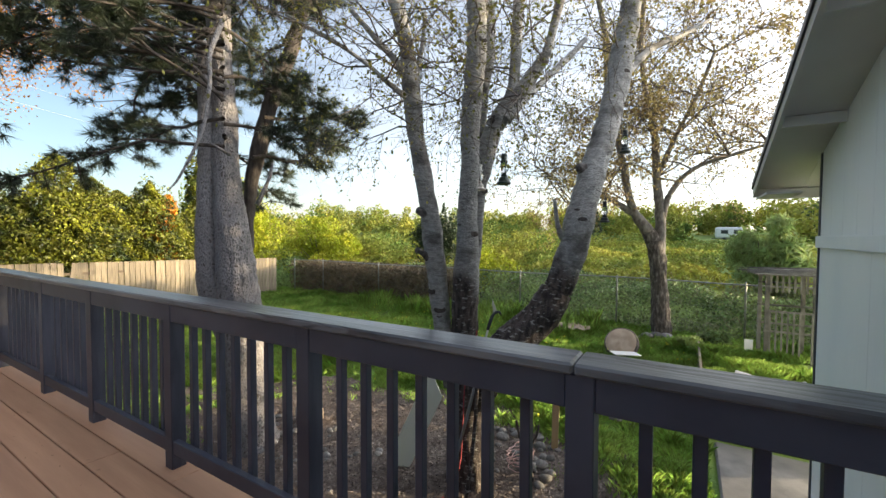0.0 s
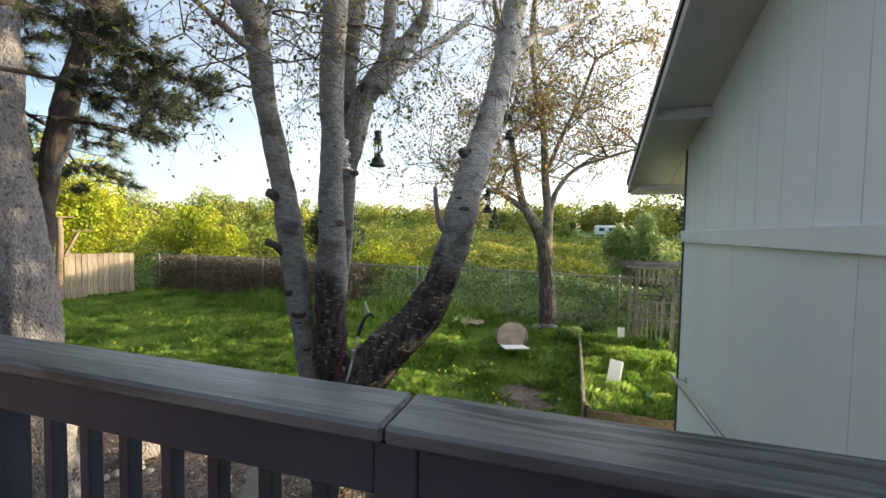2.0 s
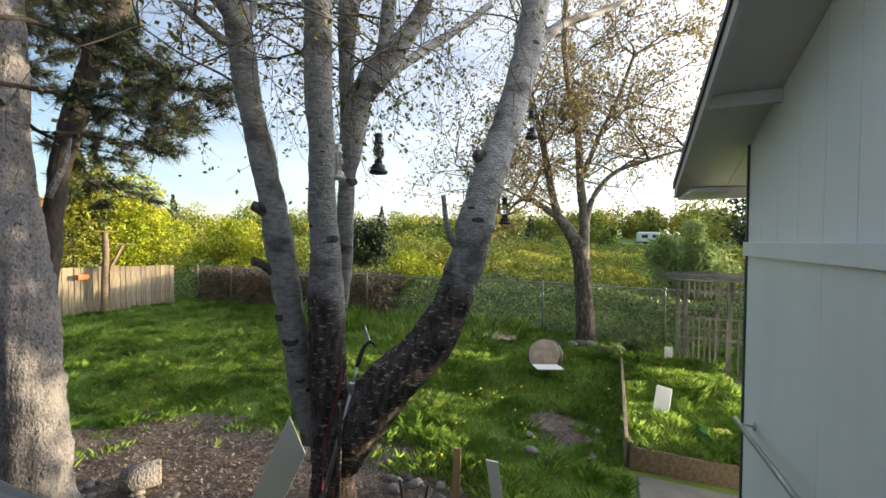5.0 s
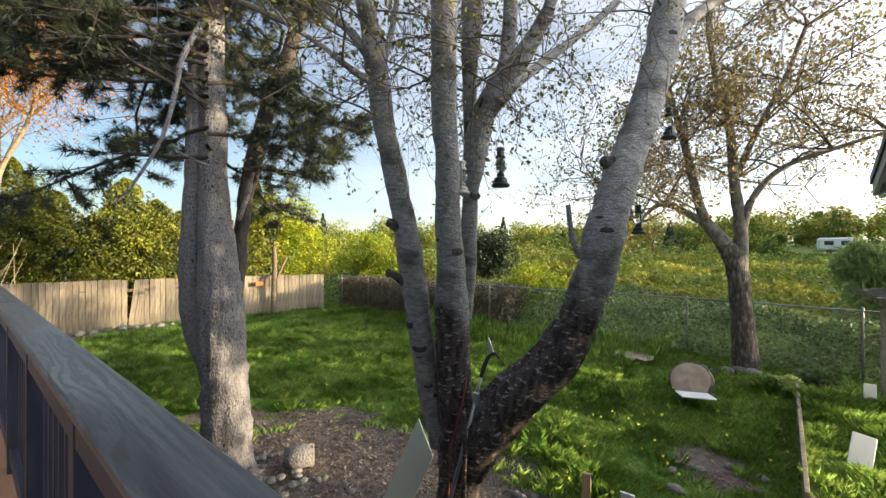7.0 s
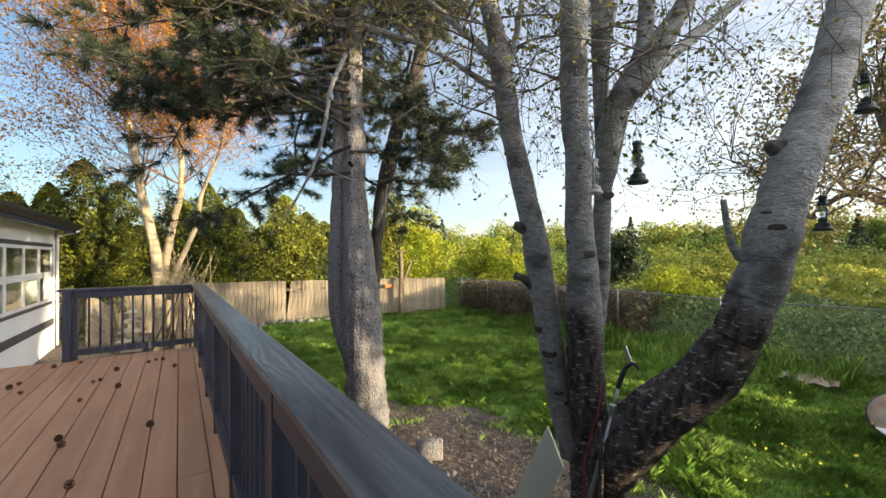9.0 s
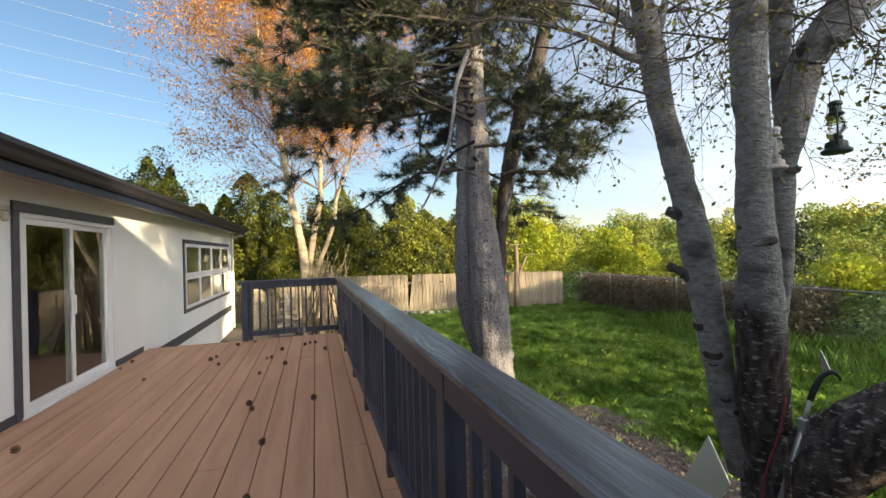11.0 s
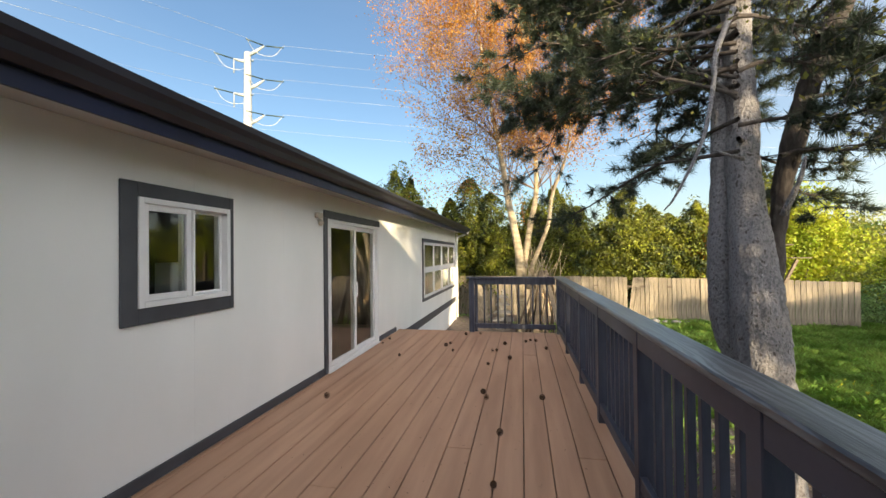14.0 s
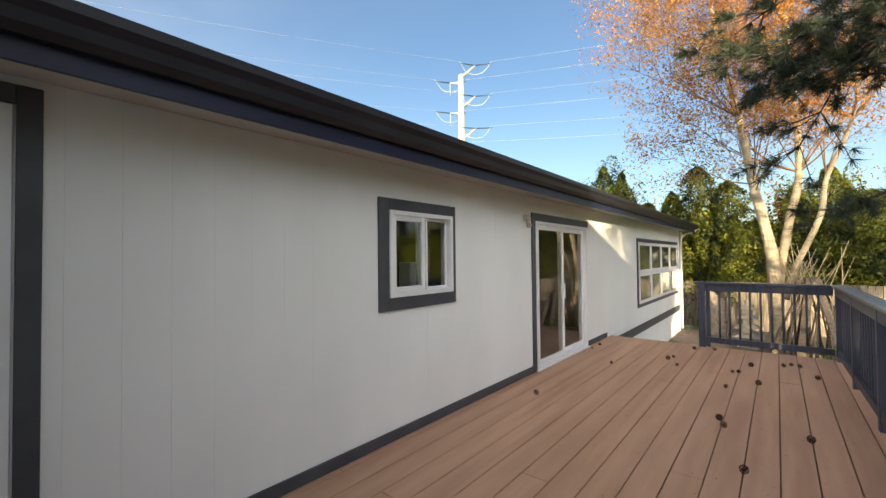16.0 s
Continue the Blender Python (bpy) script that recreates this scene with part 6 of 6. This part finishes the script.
plank("leaning_board", "pale green painted board leaning against the tree", (5.42, 2.58, -1.0), (5.66, 2.18, 0.04), 0.25, 0.02, M_PALEBOARD, 0.22, (-0.75, -0.6, 0.7))
plank("timber_stake", "fresh tan timber stake standing in the grass", (6.65, 1.20, -1.03), (6.62, 1.18, -0.42), 0.075, 0.03, M_FRESHWOOD, 0.0, (-0.9, -0.3, 0))
plank("white_board", "white board end leaning in the grass", (6.75, 0.80, -1.03), (6.62, 0.84, -0.45), 0.11, 0.02, M_WHITE, 0.04, (-0.9, -0.3, 0.2))


def build_log():
    t = thing("split_log", "short sawn log lying on its side by the pine", "log")
    tb = Tubes()
    tb.add([(5.45, 4.30, -0.86, 0.12), (5.56, 4.22, -0.86, 0.128), (5.72, 4.12, -0.86, 0.125)], 16, 0.12)
    part_mesh("bark", tb.mesh("bark", M_PINEBARK), t)
    d = Vector((0.85, -0.53, 0))
    m = Matrix.Translation((5.722, 4.119, -0.86)) @ d.to_track_quat("Z", "Y").to_matrix().to_4x4()
    bm = lathe([(0.118, 0), (0.110, 0.006), (0.03, 0.004), (0.028, -0.02)], 18)
    bmesh.ops.transform(bm, matrix=m, verts=bm.verts)
    part("sawn_end", bm, M_SAWN, t, "pale sawn end")


build_log()


# ---- raised bed and things round it ----
def build_bed():
    t = thing("raised_bed", "old brown timber raised bed full of grass", "garden bed")
    box("front_board", 8.00, 8.04, -2.1, -0.36, -1.04, -0.74, M_OLDWOOD, t, 0.004)
    box("side_board", 8.042, 12.0, -0.345, -0.305, -1.04, -0.66, M_FENCE, t, 0.004, m=Matrix.Identity(4))
    box("corner_peg", 8.042, 8.09, -0.40, -0.347, -1.04, -0.70, M_OLDWOOD, t, 0.004)
    box("soil_fill", 8.10, 12.0, -2.1, -0.41, -1.04, GROUND + 0.14, M_LAWN, t)


build_bed()
tagged(box("foam_box_lid", -0.02, 0.02, -0.10, 0.10, 0, 0.42, M_WHITE, None, 0.008, m=Matrix.Translation((9.35, -0.78, GROUND + 0.13)) @ Matrix.Rotation(0.55, 4, "Y") @ Matrix.Rotation(0.18, 4, "X")), "white foam board lying tilted in the raised bed", "foam board")


def build_bag():
    t = thing("soil_bag", "yellow and green plastic garden bag lying in the bed", "bag")
    for name, x0, x1, mat in (("bag_body", -0.12, 0.14, M_YELLOWBAG), ("bag_end", -0.20, -0.1202, M_GREENBAG)):
        bm = bmesh.new()
        add_box(bm, x0, x1, -0.09, 0.09, 0, 0.12, 0.03)
        bmesh.ops.transform(bm, matrix=Matrix.Translation((8.75, -1.36, GROUND + 0.19)) @ Matrix.Rotation(-1.3, 4, "Z"), verts=bm.verts)
        part(name, bm, mat, t)


build_bag()
tagged(box("concrete_slab", 6.55, 7.85, -1.42, -0.42, -1.06, GROUND + 0.05, M_SLAB, None, 0.02), "worn grey concrete slab beside the raised bed", "slab")


def build_disc():
    t = thing("log_round", "large weathered sawn log round propped on edge", "log round")
    d = Vector((-0.78, 0.12, 0.60)).normalized()
    m = Matrix.Translation((11.25, 1.08, GROUND + 0.27)) @ d.to_track_quat("Z", "Y").to_matrix().to_4x4()
    for name, prof, mat in (("bark_rim", [(0.33, -0.10), (0.352, -0.05), (0.348, 0.03), (0.316, 0.05)], M_OLDBARK), ("sawn_face", [(0.315, 0.051), (0.275, 0.058), (0.05, 0.056), (0.0, 0.054)], M_SAWN)):
        bm = lathe(prof, 26)
        for v in bm.verts:
            v.co.x *= 1 + 0.05 * noise.noise(v.co * 4)
            v.co.y *= 1 + 0.05 * noise.noise(v.co * 4 + Vector((3, 0, 0)))
        bmesh.ops.transform(bm, matrix=m, verts=bm.verts)
        part(name, bm, mat, t)


build_disc()
tagged(box("foam_sheet", -0.22, 0.22, -0.24, 0.24, 0, 0.018, M_WHITE, None, 0.004, m=Matrix.Translation((10.62, 0.93, GROUND + 0.22)) @ Matrix.Rotation(0.4, 4, "Z") @ Matrix.Rotation(0.12, 4, "Y")), "white foam sheet lying flat in the grass", "foam sheet")


def build_rag():
    bm = bmesh.new()
    bmesh.ops.create_grid(bm, x_segments=14, y_segments=10, size=0.4)
    for v in bm.verts:
        v.co = Vector((12.9 + v.co.y * 0.6, 2.45 + v.co.x, GROUND + 0.12 + 0.12 * abs(noise.noise(v.co * 4)) + 0.06 * noise.noise(v.co * 9)))
    ob = part("torn_paper_sack", bm, M_SAWN)
    mod = ob.modifiers.new("thick", "SOLIDIFY")
    mod.thickness = 0.01
    tagged(ob, "crumpled tan paper sack by the fence", "sack")


build_rag()


def build_trellis():
    t = thing("garden_arbor", "old grey lath arbor with a slatted top", "arbor")
    x0, x1, y0, y1, top = 12.3, 13.3, -2.95, -1.48, 0.80
    for x in (x0, x1):
        for y in (y0, (y0 + y1) / 2, y1):
            box("post", x - 0.035, x + 0.035, y - 0.035, y + 0.035, -1.05, top, M_TRELLIS, t, 0.004)
    for x in (x0, x1):
        for z in (-0.35, 0.05, 0.55):
            box("crossbar", x - 0.055, x - 0.036, y0 - 0.05, y1 + 0.05, z, z + 0.04, M_TRELLIS, t, 0.003)
    n = 16
    for k in range(n):
        y = y0 + (y1 - y0) * (k + 0.5) / n
        box("lath", x0 - 0.072, x0 - 0.057, y - 0.018, y + 0.018, 0.46, top - 0.01, M_TRELLIS, t, 0.002)
        if k % 2 == 0 or k > 9:
            box("lath", x0 - 0.072, x0 - 0.057, y - 0.015, y + 0.015, -0.98, 0.07, M_TRELLIS, t, 0.002)
    for k in range(10):
        x = x0 - 0.2 + 1.5 * k / 10
        box("roof_slat", x, x + 0.09, y0 - 0.15, y1 + 0.22, top + 0.002, top + 0.03 + 0.004 * (k % 3), M_TRELLIS, t, 0.004, m=Matrix.Translation((0, 0, 0)))
    rng = random.Random(23)
    for k in range(46):
        tb = Tubes()
        x, z = rng.uniform(x0 - 0.25, x1 + 0.15), top + 0.04 + rng.uniform(0, 0.05)
        ya, yb = y0 - rng.uniform(0.1, 0.3), y1 + rng.uniform(0.15, 0.45)
        tb.add([(x, ya, z, 0.007), (x + rng.uniform(-0.08, 0.08), (ya + yb) / 2, z + rng.uniform(0, 0.02), 0.008), (x + rng.uniform(-0.12, 0.12), yb, z - rng.uniform(0, 0.04), 0.004)], 5)
        part_mesh("roof_twig", tb.mesh("roof_twig", M_TRELLIS), t)
    tagged(box("white_edging", 12.0, 12.03, -1.24, -1.10, -1.04, -0.50, M_WHITE, None, 0.005), "white edging board standing by the arbor", "board")


build_trellis()


# ---- birdhouse pole at the fence corner, brush pile, stone pagoda ----
def build_bird_pole():
    t = thing("feeder_post", "old timber bird feeder post by the board fence", "bird feeder")
    tb = Tubes()
    tb.add(smooth_line([(10.9, 15.3, -1.1, 0.11), (10.9, 15.3, 0.0, 0.10), (10.93, 15.28, 1.0, 0.09), (10.91, 15.29, 1.72, 0.08)], 4), 10, 0.15)
    part_mesh("post", tb.mesh("post", M_OLDWOOD), t)
    box("tray", -0.35, 0.35, -0.16, 0.16, 1.73, 1.76, M_OLDWOOD, t, 0.004, m=Matrix.Translation((10.9, 15.29, 0)))
    box("side_arm", -0.04, 0.04, -0.04, 0.04, -0.4, 0.45, M_OLDWOOD, t, 0.004, m=Matrix.Translation((11.2, 15.25, 0.85)) @ Matrix.Rotation(0.45, 4, "Y"))
    box("side_tray", -0.3, 0.3, -0.14, 0.14, 0, 0.03, M_OLDWOOD, t, 0.004, m=Matrix.Translation((11.45, 15.25, 1.30)))
    tagged(box("rusty_box", 10.3, 10.6, 15.55, 15.68, 0.18, 0.34, M_RUST, None, 0.01), "rust orange box fixed on the fence", "box")


build_bird_pole()


def build_brush_pile():
    t = thing("brush_pile", "pile of red-brown sticks and old boards", "wood pile")
    rng = np.random.default_rng(91)
    tb = Tubes()
    for _ in range(26):
        a = rng.uniform(0, 6.28)
        r = rng.uniform(0.5, 1.1)
        tb.add([(3.2 + math.cos(a) * r, 13.2 + math.sin(a) * r * 0.7, -1.0, 0.03), (3.2 + math.cos(a) * 0.25 + rng.normal() * 0.15, 13.2 + rng.normal() * 0.15, rng.uniform(0.3, 0.95), 0.015)], 6)
    part_mesh("sticks", tb.mesh("sticks", M_OLDWOOD), t, kind="stuff")
    for a in (0.3, 1.9, 3.0, 4.4, 5.3):
        b = Vector((3.2 + math.cos(a) * 0.9, 13.2 + math.sin(a) * 0.7, -1.0))
        h = Vector((3.2 + math.cos(a) * 0.1, 13.2 + math.sin(a) * 0.1, 1.0))
        ob = plank("board", "", b, h, 0.16, 0.025, M_OLDWOOD, 0.0, (-math.cos(a), -math.sin(a), 0.3))
        del ob["category"]
        ob.parent = t
    tb = Tubes()
    for _ in range(45):
        a = rng.uniform(0, 6.28)
        p = np.array((3.0 + rng.normal() * 0.25, 13.2 + rng.normal() * 0.25, 0.8))
        tb.add([(*p, 0.010), (p[0] + math.cos(a) * 0.35, p[1] + math.sin(a) * 0.35, rng.uniform(1.2, 1.9), 0.004)], 4, cap=False)
    part_mesh("twigs", tb.mesh("twigs", M_BIRCH), t, kind="stuff")


build_brush_pile()


def build_pagoda():
    t = thing("stone_pagoda", "small pale stone garden pagoda with tiered roofs", "garden ornament")
    x, y = 1.90, 13.8
    z = GROUND - 0.02
    box("base", x - 0.24, x + 0.24, y - 0.24, y + 0.24, z, z + 0.18, M_PALESTONE, t, 0.02)
    z += 0.18
    for k, w in enumerate((0.36, 0.30, 0.24, 0.18)):
        box("storey", x - w * 0.42, x + w * 0.42, y - w * 0.42, y + w * 0.42, z, z + 0.15, M_PALESTONE, t, 0.01)
        bm = bmesh.new()
        lo = [bm.verts.new((x + sx * w, y + sy * w, z + 0.165)) for sx, sy in ((-1, -1), (1, -1), (1, 1), (-1, 1))]
        mi = [bm.verts.new((x + sx * w * 0.85, y + sy * w * 0.85, z + 0.185)) for sx, sy in ((-1, -1), (1, -1), (1, 1), (-1, 1))]
        hi = [bm.verts.new((x + sx * w * 0.4, y + sy * w * 0.4, z + 0.25)) for sx, sy in ((-1, -1), (1, -1), (1, 1), (-1, 1))]
        bot = [bm.verts.new((x + sx * w * 0.42, y + sy * w * 0.42, z + 0.151)) for sx, sy in ((-1, -1), (1, -1), (1, 1), (-1, 1))]
        for a, b in ((bot, lo), (lo, mi), (mi, hi)):
            for i in range(4):
                bm.faces.new((a[i], a[(i + 1) % 4], b[(i + 1) % 4], b[i]))
        bm.faces.new(hi)
        bm.faces.new(bot)
        part("tier_roof", bm, M_PALESTONE, t)
        z += 0.25
    part("finial", lathe([(0.05, 0.0), (0.06, 0.05), (0.03, 0.10), (0.045, 0.14), (0.005, 0.20)], 12, (x, y, z)), M_PALESTONE, t)


build_pagoda()
plank("plywood_offcut", "tall beige plywood offcut leaning on the fence", (1.0, 15.2, -1.0), (0.95, 15.8, 0.55), 0.55, 0.02, M_FENCE, 0.5, (0, -1, 0.2))
plank("leaning_board", "narrow beige board leaning on the fence", (3.9, 14.6, -1.0), (3.1, 15.6, 0.45), 0.14, 0.025, M_FRESHWOOD, 0.0, (0, -1, 0.2))


def build_hose():
    t = thing("garden_hose", "coiled blue-green garden hose on the ground", "hose")
    tb = Tubes()
    tb.add([(2.6 + (0.38 - 0.001 * k) * math.cos(k * 0.35), 11.6 + (0.30 - 0.001 * k) * math.sin(k * 0.35), GROUND + 0.04 + 0.0012 * k, 0.014) for k in range(110)], 6)
    part_mesh("hose", tb.mesh("hose", M_GREENMETAL), t)


build_hose()


# ---- pine cones on the deck ----
def build_cone():
    t = thing("pine_cone", "small open brown pine cone lying on the deck", "pine cone", "fallen pine cones")
    bm = bmesh.new()
    core = bmesh.ops.create_icosphere(bm, subdivisions=1, radius=0.014)["verts"]
    for v in core:
        v.co.x *= 1.6
    for ring in range(6):
        u = ring / 5
        r = 0.026 * math.sin(0.5 + 2.2 * u) + 0.006
        for k in range(8):
            a = 2 * math.pi * (k + 0.5 * (ring % 2)) / 8
            c = Vector((-0.026 + 0.052 * u, math.cos(a) * r, math.sin(a) * r))
            o = Vector((0.25, math.cos(a), math.sin(a))).normalized()
            s = Vector((0, -math.sin(a), math.cos(a)))
            n = o.cross(s)
            vs = [bm.verts.new(p) for p in (c * 0.35 + Vector((c.x * 0.6, 0, 0)), c + s * 0.007, c + o * 0.006, c - s * 0.007, c + n * 0.004)]
            for f in ((0, 1, 4), (1, 2, 4), (2, 3, 4), (3, 0, 4), (0, 3, 2), (0, 2, 1)):
                bm.faces.new([vs[i] for i in f])
    part("cone_body", bm, M_CONE, t)
    return t


def build_cones():
    rng = random.Random(2)
    first = build_cone()
    first.matrix_basis = pose(0.43, 4.17, 0.030, 20, 10, 40)
    for x, y in ((0.15, 6.76), (0.15, 7.14), (0.69, 6.01), (1.27, 6.79), (1.32, 6.93), (1.45, 6.43), (2.08, 6.49), (2.14, 6.54), (2.07, 5.72), (2.25, 7.04), (2.36, 6.10), (2.11, 4.58), (2.16, 4.41),
                 (2.75, 4.50), (2.35, 3.58), (2.60, 7.26), (2.68, 7.37), (2.77, 7.35), (2.92, 6.79), (1.75, 7.85), (1.48, 7.75), (2.35, 2.78)):
        copy_thing(first, pose(x, y, 0.029, rng.uniform(0, 360), rng.uniform(-20, 20), rng.uniform(0, 360)) @ Matrix.Scale(rng.uniform(0.65, 0.95), 4))


build_cones()


def build_deck_litter():
    rng = np.random.default_rng(95)
    n = 420
    x, y = rng.uniform(0.05, 3.1, n), rng.uniform(0.6, 8.1, n)
    c = np.stack([x, y, np.full(n, 0.0045)], 1)
    a = rng.uniform(0, 6.28, n)
    l, w = rng.uniform(0.004, 0.016, (n, 1)), rng.uniform(0.0012, 0.004, (n, 1))
    d, e = np.stack([np.cos(a), np.sin(a), 0 * a], 1), np.stack([-np.sin(a), np.cos(a), 0 * a], 1)
    q = np.stack([c - d * l, c + e * w, c + d * l, c - e * w], 1)
    tagged(new("deck_litter", fast_mesh("deck_litter", q.reshape(-1, 3), 4, M_CONE)), "brown needles and crumbs scattered on the deck", "litter", kind="stuff")


build_deck_litter()


# ---- power pole and lines, trailer ----
def build_power_pole():
    t = thing("power_pole", "tall pale steel transmission pole with six arms", "power pole")
    px, py = -41.9, 59.2
    tb = Tubes()
    tb.add([(px, py, -2, 0.95), (px, py, 23, 0.66), (px, py, 35.3, 0.52), (px, py, 35.5, 0.3)], 12)
    part_mesh("pole", tb.mesh("pole", M_POLE), t)
    for sx, sy, zs in ((2.6, 0.75, (34.9, 29.2, 23.3)), (-2.1, -0.6, (33.9, 28.2, 22.3))):
        for z in zs:
            tb = Tubes()
            tb.add([(px, py, z - (0 if sx > 0 else 0.0), 0.34), (px + sx * 0.5, py + sy * 0.5, z + (0.7 if sx > 0 else 0.1), 0.26), (px + sx, py + sy, z + (1.7 if sx > 0 else 0.35), 0.16)], 8)
            arm = part_mesh("arm", tb.mesh("arm", M_POLEARM), t)
            if sx < 0:
                tb = Tubes()
                tb.add([(px + sx, py + sy, z + 0.35, 0.09), (px + sx, py + sy, z - 2.0, 0.09)], 6)
                part_mesh("insulator", tb.mesh("insulator", M_POLEARM), arm)
            tip = Vector((px + sx, py + sy, z + (1.7 if sx > 0 else 0.35)))
            for way in ((-0.38, -0.925, 0.02), (0.97, 0.22, -0.02)):
                w = Vector(way)
                tb = Tubes()
                tb.add([(*(tip + w * 0.2), 0.10), (*(tip + w * 3.2 + Vector((0, 0, -0.3))), 0.10)], 6)
                part_mesh("insulator", tb.mesh("insulator", M_GREENMETAL), arm)
            a, b = tip + Vector((-0.38, -0.925, 0)) * 3.2, tip + Vector((0.97, 0.22, 0)) * 3.2
            tb = Tubes()
            tb.add(smooth_line([(*a, 0.045), (*(tip * 0.55 + a * 0.45 + Vector((0, 0, -1.7))), 0.045), (*(tip * 0.55 + b * 0.45 + Vector((0, 0, -1.7))), 0.045), (*b, 0.045)], 6), 5)
            part_mesh("jumper", tb.mesh("jumper", M_CABLE), t)
            for k, way in enumerate(((-0.38, -0.925), (0.97, 0.22))):
                end = tip + Vector((way[0] * 260, way[1] * 260, 0))
                start = tip + Vector((way[0], way[1], 0)) * 3.2
                tb = Tubes()
                tb.add([(*(start.lerp(end, u) + Vector((0, 0, -26 * u * (1 - u)))), 0.015) for u in [i / 20 for i in range(21)]], 4, cap=False)
                part_mesh("cable", tb.mesh("cable", M_CABLE if k else M_POLEARM), t)


build_power_pole()


def build_trailer():
    t = thing("travel_trailer", "distant white travel trailer parked in the field", "trailer")
    x, y, z = 78.0, -5.3, 0.95
    body = box("body", x - 1.2, x + 1.2, y - 1.7, y + 1.7, z + 0.5, z + 2.2, M_WHITE, t, 0.2)
    for dy in (-1.0, 0.6):
        box("window", x - 1.225, x - 1.203, y + dy - 0.45, y + dy + 0.45, z + 1.2, z + 1.75, M_BLACK, body, 0.01)
    for dy in (-0.5, 0.5):
        tb = Tubes()
        tb.add([(x - 1.1, y + dy, z + 0.35, 0.35), (x - 0.9, y + dy, z + 0.35, 0.35)], 14)
        part_mesh("wheel", tb.mesh("wheel", M_BLACK), t)
    box("chassis", x - 0.9, x + 0.9, y - 1.6, y + 2.2, z + 0.36, z + 0.49, M_BLACK, t, 0.02)


build_trailer()

build_board_fence()
